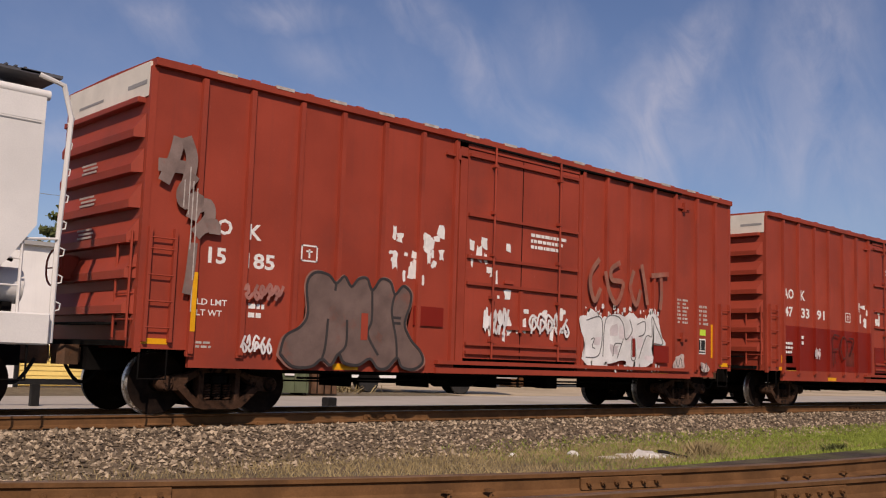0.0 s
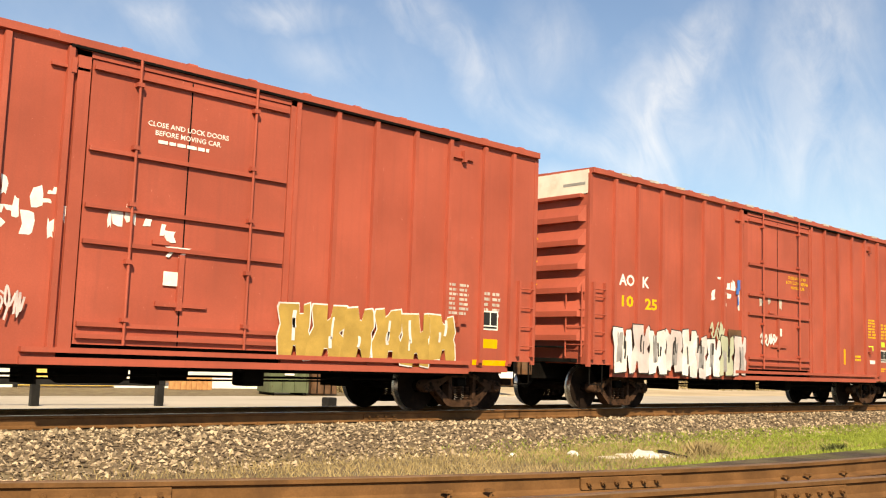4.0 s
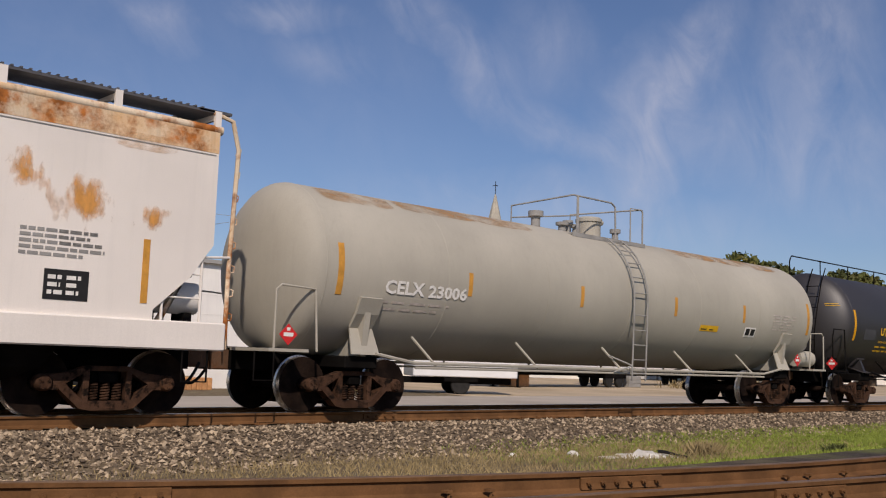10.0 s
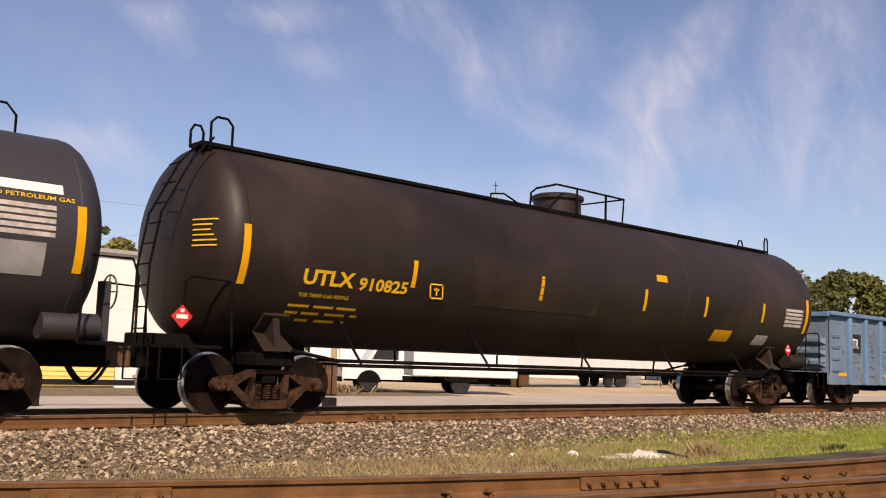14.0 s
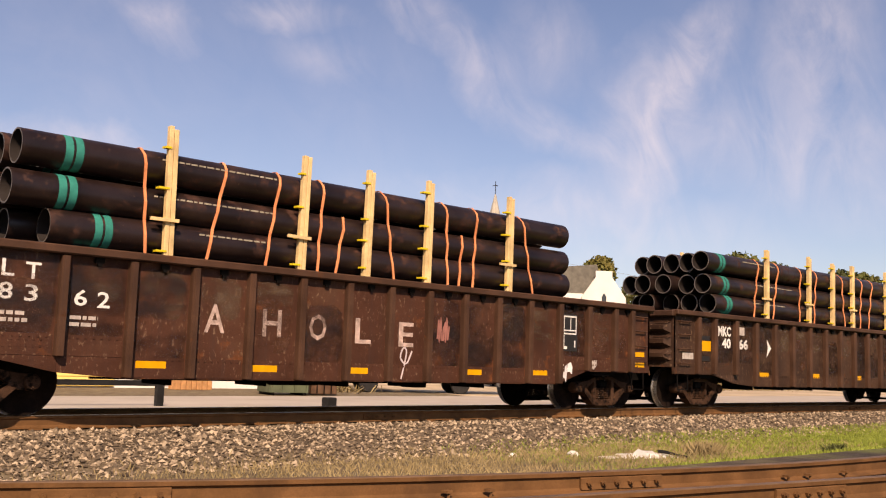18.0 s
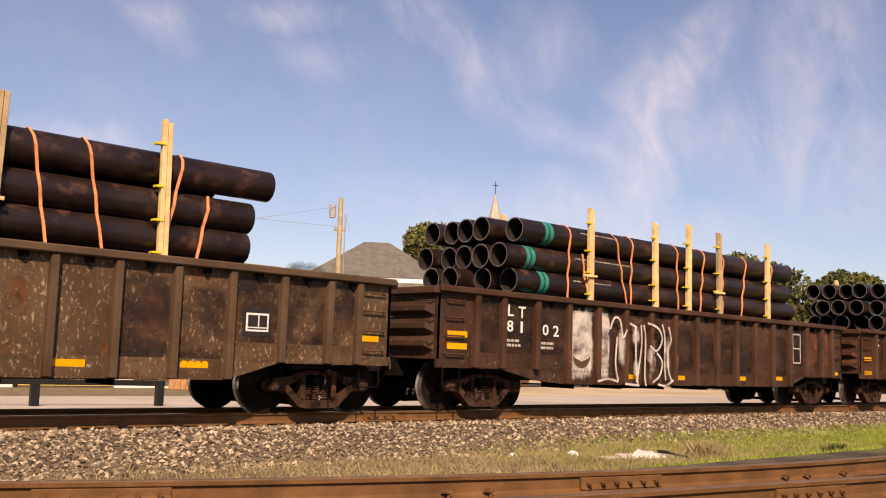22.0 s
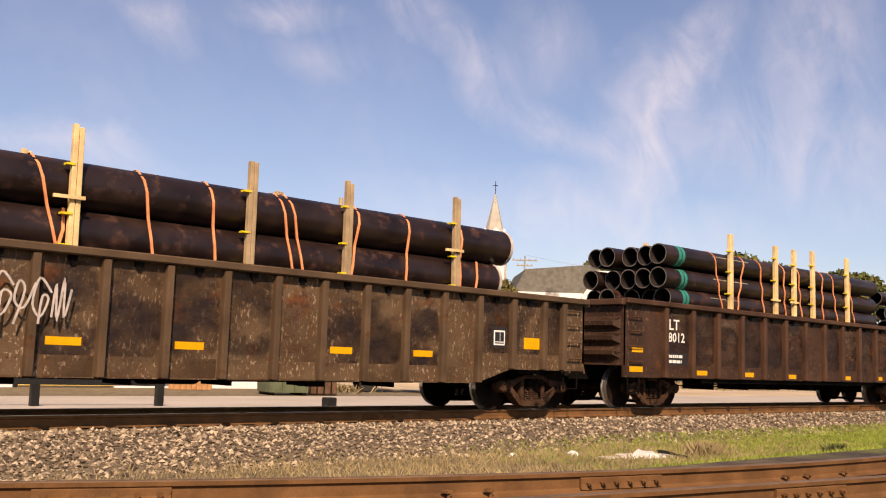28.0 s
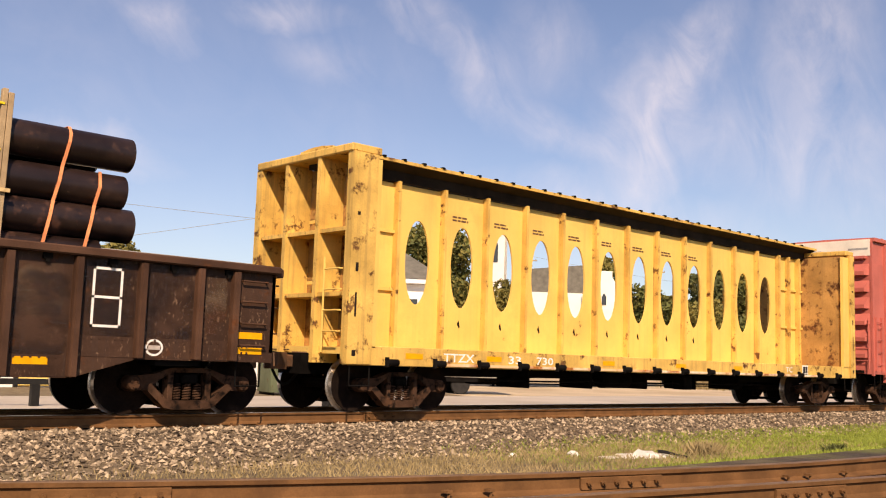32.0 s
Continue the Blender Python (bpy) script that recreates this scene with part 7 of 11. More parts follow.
    bars(c, 1.78, 2.35, 1.2, 1.7, 3, WHITE_OLD, GY, 1, 214)
    window_mark(c, 12.96, 1.18, 0.48, 0.78)
    decal(c, "yellow_mark", 0.3, 0.7, 0.9, 1.1, AMBER, GY)
    gon_marks(c, ((3.7, 0.97, 0.46, 0.11), (5.6, 0.97, 0.45, 0.11), (10.2, 0.94, 0.46, 0.11), (12.0, 0.93, 0.45, 0.11), (15.2, 0.88, 0.5, 0.16)))
    bars(c, 14.5, 15.0, 1.5, 1.75, 3, WHITE_OLD, GY, 1, 215)
    bars(c, 14.5, 15.0, 1.1, 1.25, 2, WHITE_OLD, GY, 1, 216)
    pipe_load(275.8, 16, 0.345, 2, 3, 2.0, 13.2, stakes=(4.38, 6.74, 9.5, 11.86), straps=(3.6, 5.0, 6.2, 7.9, 8.9, 10.3, 12.0), bands=False, capped=True, stake_top=4.36, ends=(0.15, 0.2))
    c = gondola(292.8, OLIVE, "grey brown")
    lt_number(c, "81", "62", 1.88, 2.82, True)
    decal(c, "yellow_mark", 1.95, 2.45, 0.92, 1.15, AMBER, GY)
    scrawl(c, 3.75, 5.0, 1.2, 1.85, WHITE_OLD, GY - 0.131, 220, 0.03, 5)
    decal(c, "black_patch", 13.1, 13.5, 1.2, 1.6, BLACK_P, GY)
    acei(c, 13.15, 1.25, 0.3, 0.28, GY - 0.005)
    gon_marks(c, ((4.75, 0.96, 0.48, 0.11), (6.6, 0.96, 0.46, 0.11), (9.35, 0.98, 0.45, 0.11), (11.15, 0.98, 0.45, 0.11)))
    decal(c, "yellow_mark", 14.0, 14.45, 1.2, 1.42, AMBER, GY)
    pipe_load(292.8, 17, 0.345, 2, 3, 2.42, 13.3, ends=(0.75, 0.5), back_drop=0.30, starts=((2.55, 1.79, 2.0), (2.55, 1.81, 1.71)), stakes=(5.15, 7.95, 9.87, 12.45), straps=(4.7, 6.23, 7.25, 8.4, 8.85, 10.3, 11.2, 12.65), bands=False, old=True, capped=True, stake_top=3.95)
    ribs = tuple([1.49 + 1.098 * i for i in range(12)] + [14.75])
    c = gondola(310.0, BROWN_B, "rust brown straight-sided", 2.42, 0.70, ribs, GON_LEN, False)
    letters(c, "LT", 1.72, 1.80, 0.4, 0.24, WHITE_P, GY)
    letters(c, "8012", 1.68, 1.52, 0.66, 0.22, WHITE_P, GY)
    decal(c, "black_patch", 1.55, 2.45, 1.0, 1.28, BLACK_P, GY)
    bars(c, 1.6, 2.4, 1.02, 1.26, 2, WHITE_P, GY - 0.005, 1, 225)
    decal(c, "black_patch", 13.6, 14.1, 1.3, 1.65, BLACK_P, GY)
    acei(c, 13.66, 1.34, 0.36, 0.24, GY - 0.005)
    gon_marks(c, ((0.22, 0.82, 0.48, 0.12), (0.3, 1.25, 0.4, 0.1), (2.85, 0.78, 0.45, 0.11), (5.0, 0.77, 0.45, 0.11), (7.2, 0.75, 0.45, 0.11), (10.45, 0.75, 0.45, 0.11), (12.6, 0.76, 0.45, 0.11), (14.7, 0.78, 0.45, 0.1)))
    pipe_load(310.0, 18, x1=13.12, stakes=(4.58, 6.83, 7.84, 8.93, 11.08), straps=(3.9, 5.3, 6.1, 7.3, 8.3, 9.5, 10.1, 11.35), stake_top=4.32)
    c = gondola(327.0, BROWN_B, "dark rust brown")
    for tx, x, z in (("L", 1.95, 1.84), ("T", 2.25, 1.82), ("8", 1.92, 1.55), ("1", 2.25, 1.54), ("7", 2.85, 1.52), ("6", 3.15, 1.5)):
        letters(c, tx, x, z, 0.17, 0.22, WHITE_OLD if z > 1.6 else GRAF_PINK, GY)
    bars(c, 1.88, 2.4, 1.02, 1.45, 3, WHITE_P, GY, 1, 230)
    bars(c, 2.75, 3.35, 1.0, 1.42, 3, WHITE_OLD, GY, 1, 231)
    window_mark(c, 12.93, 1.22, 0.43, 0.82)
    oval_logo(c, 13.88, 0.97)
    decal(c, "yellow_mark", 0.2, 0.75, 1.25, 1.5, AMBER, GY)
    gon_marks(c, ((0.2, 0.95, 0.5, 0.11),) + LOW + TAIL)
    pipe_load(327.0, 19, lift=0.11, stake_top=4.25, x0=1.9, x1=13.25, ends=(0.24, 0.18, 0.35), stakes=(4.4, 6.76, 8.15, 9.6, 11.62), straps=(3.88, 4.79, 7.02, 8.54, 10.03, 12.44), starts=((2.01, 1.9, 1.42, 1.74), (1.63, 1.61, 1.37, 1.43), (2.37, 1.83, 1.8, 1.6)))


build_gondolas()

# ---- tank cars ----
def tank_car(u, mat, key, r, zc, x0, x1, trucks, label, fore=0.0):
    car = wagon("tank_car", label, "tank car", u)
    hd = 0.62
    prof = [(x0, 0.0)] + [(x0 + hd * (1 - math.cos(a)), r * math.sin(a)) for a in (0.12, 0.28, 0.45, 0.65, 0.85, 1.05, 1.25, 1.42)] + [(x0 + hd, r)]
    body = prof + [(x0 + hd + (x1 - x0 - 2 * hd) * k / 6, r) for k in range(1, 6)] + [(x0 + x1 - a, b) for a, b in prof[::-1]]
    shell = part("tank_shell", Shape().lathe(body, "x", 64, (0, 0, zc)), mat, car, "long welded tank with domed heads", 30)
    s = Shape()
    for k in range(1, 6):
        x = x0 + hd + (x1 - x0 - 2 * hd) * k / 6
        s.lathe([(x - 0.012, r - 0.004), (x - 0.008, r + 0.003), (x + 0.008, r + 0.003), (x + 0.012, r - 0.004)], "x", 64, (0, 0, zc))
    for x in (x0 + hd + 0.02, x1 - hd - 0.02):
        s.lathe([(x - 0.02, r - 0.004), (x - 0.012, r + 0.004), (x + 0.012, r + 0.004), (x + 0.02, r - 0.004)], "x", 64, (0, 0, zc))
    tagged(part("weld_seam", s, mat, shell), kind="stuff")
    # saddles and stub sills
    for i, tx in enumerate(trucks):
        sgn = 1 if i else -1
        e = x1 + 0.35 if i else x0 - 0.35
        a, b = sorted((tx - sgn * 1.2, e))
        part("stub_sill", Shape().box(a, b, -0.3, 0.3, 0.66, zc - r + 0.12, 0.02).box(tx - 0.35, tx + 0.35, -1.25, 1.25, 0.74, 0.95, 0.02), UNDER, car)
        top = 1.25 if key == "grey" else 0.82
        ring = [(r * math.sin(t) * sg, zc - r * math.cos(t)) for sg, t in ((-1, top), (-1, top * 0.75), (-1, top * 0.5), (-1, 0.2))]
        ring = ring + [(-y, z) for y, z in ring[::-1]]
        out = ring + [(1.28, 0.95), (-1.28, 0.95)]
        part("saddle", Shape().prism(out, "x", tx - 0.06, tx + 0.06), mat, car, "bent plate saddle under the tank")
        for q in (-1, 1):
            arc = [(q * (r + d) * math.sin(a), zc - (r + d) * math.cos(a)) for d, a in ((0.01, top), (0.01, top * 0.85), (0.01, top * 0.7), (0.06, top * 0.7), (0.07, top * 0.85), (0.07, top))]
            part("saddle_pad", Shape().prism(arc, "x", tx - 0.24, tx + 0.24), mat, car)
            part("saddle_plate", Shape().add([(tx - 0.24, arc[3][0], arc[3][1]), (tx + 0.24, arc[3][0], arc[3][1]), (tx + 0.30, q * 1.36, 0.98), (tx - 0.30, q * 1.36, 0.98), (tx - 0.24, arc[3][0] - q * 0.03, arc[3][1]), (tx + 0.24, arc[3][0] - q * 0.03, arc[3][1]), (tx + 0.30, q * 1.33, 0.98), (tx - 0.30, q * 1.33, 0.98)], [(0, 1, 2, 3), (7, 6, 5, 4), (0, 3, 7, 4), (1, 5, 6, 2), (2, 6, 7, 3), (0, 4, 5, 1)]), mat, car)
        part("end_platform", Shape().box(min(e - (fore if sgn < 0 else 0), e - sgn * 0.75), max(e, e - sgn * 0.75), -1.42, 1.42, 0.98, 1.03), mat if key == "grey" else UNDER, car)
        for y in (-1.4, 1.4):
            s = Shape()
            g = e - fore if sgn < 0 else e
            s.bar([(g - sgn * 0.1, y, 1.0), (g - sgn * 0.1, y, 1.95), (g - sgn * 0.2, y, 2.03 + fore * 0.6), (g - sgn * 0.85, y, 2.0 + fore * 0.7), (g - sgn * 0.92, y, 1.0)], 0.02, 8)
            part("end_handrail", s, mat if key == "grey" else UNDER, car)
        stirrup(car, e - 0.25, -1.42, 0.98, 0.35, 0.45)
    # long side pipes and hangers
    s = Shape()
    for y in (-1.38, 1.38):
        s.bar([(trucks[0] + 1.1, y, 0.78), (trucks[1] - 1.1, y, 0.78)], 0.022, 6)
        s.bar([(trucks[0] + 0.2, y, 1.0), (trucks[0] + 1.1, y, 0.86), (trucks[1] - 1.1, y, 0.86), (trucks[1] - 0.2, y, 1.0)], 0.03, 6)
        for k in range(5):
            x = trucks[0] + 1.6 + (trucks[1] - trucks[0] - 3.2) * k / 4
            yy = math.copysign(r * 0.78, y)
            s.bar([(x - 0.3, yy * 0.86, zc - r * 0.72), (x, y, 0.82)], 0.026, 6)
    part("side_pipe", s, mat if key == "grey" else UNDER, car, "long handrail pipe on struts")
    for tx in trucks:
        truck(car, tx)
    end_gear(car, x1 + 0.1)
    a = 0.3 if key == "grey" else 0.0
    s = Shape().tube((x1 - 0.95 + a, -1.0, 1.22 + a * 0.3), (x1 - 0.15 + a, -1.0, 1.22 + a * 0.3), 0.19 + a * 0.1, 14)
    part("brake_reservoir", s, mat, car, "", 40)
    s = Shape()
    s.bar([(x1 + 0.15, -0.7 + 0.25 * math.cos(a * math.pi / 8), 1.75 + 0.25 * math.sin(a * math.pi / 8)) for a in range(17)], 0.014)
    for a in range(4):
        s.bar([(x1 + 0.13, -0.7, 1.75), (x1 + 0.15, -0.7 + 0.25 * math.cos(a * 1.571), 1.75 + 0.25 * math.sin(a * 1.571))], 0.011)
    s.box(x1 + 0.02, x1 + 0.12, -0.82, -0.58, 1.0, 1.9)
    part("brake_wheel", s, GREY_STEEL if key == "grey" else mat, car)
    return car, shell


def on_tank(parent, r, zc, x0, x1, z0, z1, mat, name="side_mark", label=""):
    """A painted patch that follows the tank's curve."""
    s = Shape()
    n = 6
    vs = []
    for off in (0.006, -0.004):
        for k in range(n + 1):
            z = z0 + (z1 - z0) * k / n
            y = -math.sqrt(max(0.01, r * r - (z - zc) ** 2))
            f = (r + off) / r
            for x in (x0, x1):
                vs.append((x, y * f, zc + (z - zc) * f))
    m = 2 * (n + 1)
    fs = []
    for k in range(n):
        a = 2 * k
        fs += [(a, a + 1, a + 3, a + 2), (m + a, m + a + 2, m + a + 3, m + a + 1), (a, a + 2, m + a + 2, m + a), (a + 1, m + a + 1, m + a + 3, a + 3)]
    s.add(vs, fs)
    return part(name, s, mat, parent, label, 60)


def tank_letters(car, text, r, zc, x, z, w, h, mat, fat=0.012):
    zm = z + h / 2
    y = -math.sqrt(r * r - (zm - zc) ** 2)
    tilt = math.asin((zm - zc) / r)
    for ob in letters(car, text, x, z, w, h, mat, 0, fat=fat):
        ob.matrix_basis = Matrix.Translation((0, y - 0.012, zm)) @ Matrix.Rotation(-tilt, 4, "X") @ Matrix.Translation((0, 0, -zm)) @ ob.matrix_basis


def tank_bars(car, r, zc, x0, x1, z0, z1, rows, mat, seed):
    rnd = random.Random(seed)
    dz = (z1 - z0) / rows
    for i in range(rows):
        x, stop = x0, x0 + (x1 - x0) * rnd.uniform(0.7, 1.0)
        while x < stop - 0.05:
            w = min(rnd.uniform(0.12, 0.4), stop - x)
            on_tank(car, r, zc, x, x + w, z0 + i * dz + dz * 0.32, z0 + i * dz + dz * 0.68, mat, "stencil_text")
            x += w + rnd.uniform(0.06, 0.14)


def head_bars(car, r, zc, x0, xa, xb, z0, z1, rows, mat, seed, hd=0.62):
    """Lines of small writing on the curve of a tank's domed head."""
    rnd = random.Random(seed)

    def spot(x, z, lift):
        q = r * math.sqrt(max(0.02, 1 - ((x0 + hd - x) / hd) ** 2))
        return (x - lift, -math.sqrt(max(0.01, q * q - (z - zc) ** 2)) - lift, z)

    dz = (z1 - z0) / rows
    for i in range(rows):
        stop = xa + (xb - xa) * rnd.uniform(0.6, 1.0)
        za, zb = z0 + dz * (i + 0.36), z0 + dz * (i + 0.64)
        vs = []
        for k in range(5):
            x = xa + (stop - xa) * k / 4
            vs += [spot(x, za, 0.012), spot(x, zb, 0.012)]
        part("stencil_text", Shape().add(vs, [(2 * k, 2 * k + 2, 2 * k + 3, 2 * k + 1) for k in range(4)]), mat, car)


def hazard(car, x, y, z, half=0.17):
    p = part("hazard_placard", Shape().add([(x, y, z - half), (x + half, y, z), (x, y, z + half), (x - half, y, z), (x, y + 0.01, z - half), (x + half, y + 0.01, z), (x, y + 0.01, z + half), (x - half, y + 0.01, z)], [(0, 1, 2, 3), (7, 6, 5, 4), (0, 4, 5, 1), (1, 5, 6, 2), (2, 6, 7, 3), (3, 7, 4, 0)]), RED_SIGN, car, "red diamond placard with white bars")
    part("placard_bar", Shape().box(x - 0.09, x + 0.09, y - 0.004, y, z - 0.03, z + 0.03).box(x - 0.03, x + 0.03, y - 0.004, y, z + 0.06, z + 0.11), WHITE_P, p)


def dome(car, x, z, mat, r=0.42, h=0.42):
    s = Shape().lathe([(z - 0.1, r * 0.9), (z + h * 0.75, r * 0.9), (z + h * 0.75, r), (z + h * 0.92, r), (z + h, r * 0.85), (z + h, 0.0)], "z", 22, (x, 0, 0))
    s.tube((x + r, 0, z + h * 0.85), (x + r + 0.18, 0, z + h * 0.85), 0.06, 8)
    return part("manway", s, mat, car, "round bolted manway housing", 35)


CROWN_STAIN = veil("ochre crown rust", (0.50, 0.27, 0.10), 0.85, 1.6, flat=True, stretch=(0.6, 1, 1), peak=0.7)


def build_tanks():
    # grey one
    r, zc = 1.5, 2.42
    c, shell = tank_car(112.5, GREY_TANK, "grey", r, zc, 0.74, 18.45, (2.35, 16.55), "chalky grey tank car with rust streaks along its crown")
    tank_letters(c, "CELX", r, zc, 2.62, 2.03, 0.9, 0.24, WHITE_P, 0.03)
    tank_letters(c, "23006", r, zc, 3.62, 2.02, 0.95, 0.23, WHITE_P, 0.03)
    tank_bars(c, r, zc, 2.6, 4.2, 1.72, 1.95, 2, WHITE_OLD, 301)
    for x in (4.65, 7.9, 11.3, 14.3):
        on_tank(shell, r, zc, x - 0.05, x + 0.05, 2.12, 2.55, ORANGE_P, "reflector")
    for x in (1.66, 17.65):
        on_tank(shell, r, zc, x - 0.06, x + 0.06, 1.95, 2.8, ORANGE_P, "reflector")
    on_tank(shell, r, zc, 12.42, 13.2, 1.84, 1.98, YEL_P, "yellow_mark")
    on_tank(shell, r, zc, 14.45, 14.95, 1.78, 2.02, WHITE_P, "inspection_panel")
    for a in (14.49, 14.73):
        on_tank(shell, r + 0.006, zc, a, a + 0.18, 1.82, 1.98, BLACK_P, "panel_field")
    tank_bars(c, r + 0.006, zc, 12.46, 13.16, 1.85, 1.92, 1, BLACK_P, 304)
    tank_bars(c, r, zc, 15.75, 17.05, 1.98, 2.42, 6, WHITE_OLD, 303)
    s = Shape()
    for k in range(9):
        x = 2.2 + k * 1.7
        s.prism([(x, 0), (x + 0.6, 0.16), (x + 1.1, 0.05), (x + 0.7, -0.15)], "z", zc + r - 0.003, zc + r + 0.004)
    part("crown_rust", s, RUSTBAND, shell, "rust along the crown")
    for a, b, z0, z1 in ((1.5, 3.4, 3.55, 3.95), (3.2, 5.6, 3.6, 3.95), (5.2, 7.2, 3.6, 3.95), (11.8, 14.2, 3.62, 3.95), (14.0, 17.2, 3.6, 3.95)):
        on_tank(shell, r, zc, a, b, z0, min(z1, zc + r - 0.03), CROWN_STAIN, "rust_stain")
    z = zc + r
    plat = part("top_platform", Shape().box(8.45, 11.1, -0.72, 0.65, z - 0.16, z - 0.12), GREY_STEEL, c, "steel grating walkway")
    part("platform_edge", Shape().box(8.45, 11.1, -0.76, -0.72, z - 0.20, z - 0.11), GREY_STEEL, plat)
    dome(c, 9.92, z + 0.0, GREY_TANK, 0.31, 0.44)
    for x, rr, h in ((7.95, 0.17, 0.34), (8.85, 0.15, 0.2), (9.05, 0.12, 0.26), (9.3, 0.1, 0.2), (10.8, 0.13, 0.26)):
        part("valve", Shape().lathe([(z, rr * 0.6), (z + h * 0.6, rr * 0.6), (z + h * 0.65, rr), (z + h, rr), (z + h, 0.0)], "z", 14, (x, -0.1, 0)), GREY_STEEL, c, "", 35)
    s = Shape()
    y = -0.7
    s.bar([(8.12, 0.8, z - 0.3), (8.12, 0.8, z + 0.57), (8.5, y, z + 0.72), (9.85, y, z + 0.72), (10.0, y, z + 0.64), (10.03, y, z - 0.2)], 0.022)
    s.bar([(8.66, y, z - 0.3), (8.66, y, z + 0.72)], 0.032)
    s.bar([(8.12, 0.8, z + 0.3), (8.66, y, z + 0.28)], 0.016)
    s.bar([(11.06, y, z - 0.22), (11.06, y, z + 0.66), (10.98, y, z + 0.7), (10.2, 0.8, z + 0.62), (10.2, 0.8, z - 0.2)], 0.022)
    s.bar([(10.72, y + 0.1, z - 0.1), (10.72, y + 0.1, z + 0.72), (11.06, y, z + 0.7)], 0.018)
    part("top_railing", s, GREY_STEEL, c)
    for x in (9.55, 10.04):
        pts = [(x, -(r + 0.1) * math.sin(t), zc + (r + 0.1) * math.cos(t)) for t in (0.55, 0.75, 0.95, 1.15, 1.4, 1.6)] + [(x, -1.58, 1.6), (x, -1.55, 0.62)]
        part("ladder_rail", Shape().bar(pts, 0.02), GREY_STEEL, c)
    s = Shape()
    for t in (0.62, 0.84, 1.06, 1.28, 1.5):
        s.bar([(9.55, -(r + 0.1) * math.sin(t), zc + (r + 0.1) * math.cos(t)), (10.04, -(r + 0.1) * math.sin(t), zc + (r + 0.1) * math.cos(t))], 0.013)
    for zz in (2.05, 1.72, 1.4, 1.08, 0.78):
        s.bar([(9.55, -1.57, zz), (10.04, -1.57, zz)], 0.013)
    s.bar([(9.55, -1.56, 0.95), (9.1, -1.4, 0.8)], 0.018)
    s.bar([(9.55, -1.56, 0.95), (9.2, -1.2, 1.15)], 0.018)
    part("ladder_rung", s, GREY_STEEL, c)
    hazard(c, 17.1, -1.45, 1.25)
    hazard(c, 0.72, -1.45, 1.25)
    # black, with a full railing
    r, zc = 1.5, 2.45
    c, shell = tank_car(132.0, BLACK_TANK, "black", r, zc, 0.3, 20.25, (2.15, 18.15), "dusty black pressure tank car with yellow numbers", 0.28)
    tank_letters(c, "UTLX", r, zc, 2.78, 2.12, 0.95, 0.24, YEL_P, 0.035)
    tank_letters(c, "952474", r, zc, 3.90, 2.13, 1.1, 0.22, YEL_P, 0.03)
    tank_letters(c, "THE TANK CAR PEOPLE", r, zc, 2.7, 1.9, 0.95, 0.07, YEL_P)
    tank_bars(c, r, zc, 2.65, 4.1, 1.6, 1.85, 2, YEL_P, 311)
    plate_f(c, 5.72, 2.06, WHITE_OLD, -r - 0.006)
    for x in (5.08, 8.05, 10.5, 13.4, 16.3):
        on_tank(shell, r, zc, x - 0.05, x + 0.05, 2.13, 2.58, AMBER, "reflector")
    for x in (1.05, 19.6):
        on_tank(shell, r, zc, x - 0.06, x + 0.06, 1.92, 2.82, AMBER, "reflector")
    on_tank(shell, r, zc, 1.7, 2.45, 1.97, 2.28, DULL_PATCH, "old_stencil")
    on_tank(shell, r, zc, 14.5, 15.25, 1.74, 1.98, AMBER, "yellow_card", "yellow instruction card")
    on_tank(shell, r, zc, 16.55, 17.1, 1.72, 2.02, PINK_SIGN, "pink_card", "pink instruction card")
    on_tank(shell, r, zc, 17.15, 17.6, 1.72, 1.95, WHITE_P, "inspection_panel")
    tank_bars(c, r, zc, 15.8, 16.4, 1.78, 1.98, 3, WHITE_P, 312)
    on_tank(shell, r, zc, 18.2, 19.35, 2.95, 3.08, WHITE_P, "white_strip")
    tank_letters(c, "LIQUEFIED PETROLEUM GAS", r, zc, 18.0, 2.84, 1.5, 0.075, YEL_P)
    for i in range(5):
        on_tank(shell, r, zc, 18.3, 19.25, 2.36 + i * 0.09, 2.42 + i * 0.09, WHITE_OLD, "data_line")
    on_tank(shell, r, zc, 18.35, 19.15, 1.85, 2.28, GREY_STEEL, "data_plate")
    tank_bars(c, r, zc, 5.9, 6.6, 2.88, 2.98, 2, YEL_P, 313)
    z = zc + r
    part("top_platform", Shape().box(9.35, 11.4, -1.22, -0.2, z - 0.30, z - 0.25), UNDER, c)
    part("platform_strut", Shape().bar([(9.6, -1.15, z - 0.28), (9.6, -1.2, z - 0.6)], 0.02).bar([(11.2, -1.15, z - 0.28), (11.2, -1.2, z - 0.6)], 0.02), UNDER, c)
    dome(c, 10.6, z + 0.0, BLACK_TANK, 0.48, 0.56)
    s = Shape()
    s.bar([(0.95, 0.5, z - 0.2), (0.93, 0.5, z + 0.4), (1.05, 0.5, z + 0.58), (9.6, 0.5, z + 0.58), (19.15, 0.5, z + 0.56), (19.3, 0.5, z + 0.4), (19.3, 0.5, z - 0.1)], 0.02)
    for x in (2.95, 4.93, 6.95, 8.27, 9.59, 13.2, 15.2, 17.15, 19.0):
        s.bar([(x, 0.5, z - 0.1), (x, 0.5, z + 0.57)], 0.018)
    s.box(1.0, 19.2, 0.44, 0.56, z - 0.1, z - 0.06)
    s.bar([(9.18, 0.3, z - 0.1), (9.18, 0.3, z + 0.55), (9.25, 0.1, z + 0.75), (9.42, -0.9, z + 0.72), (9.46, -1.1, z + 0.66)], 0.024)
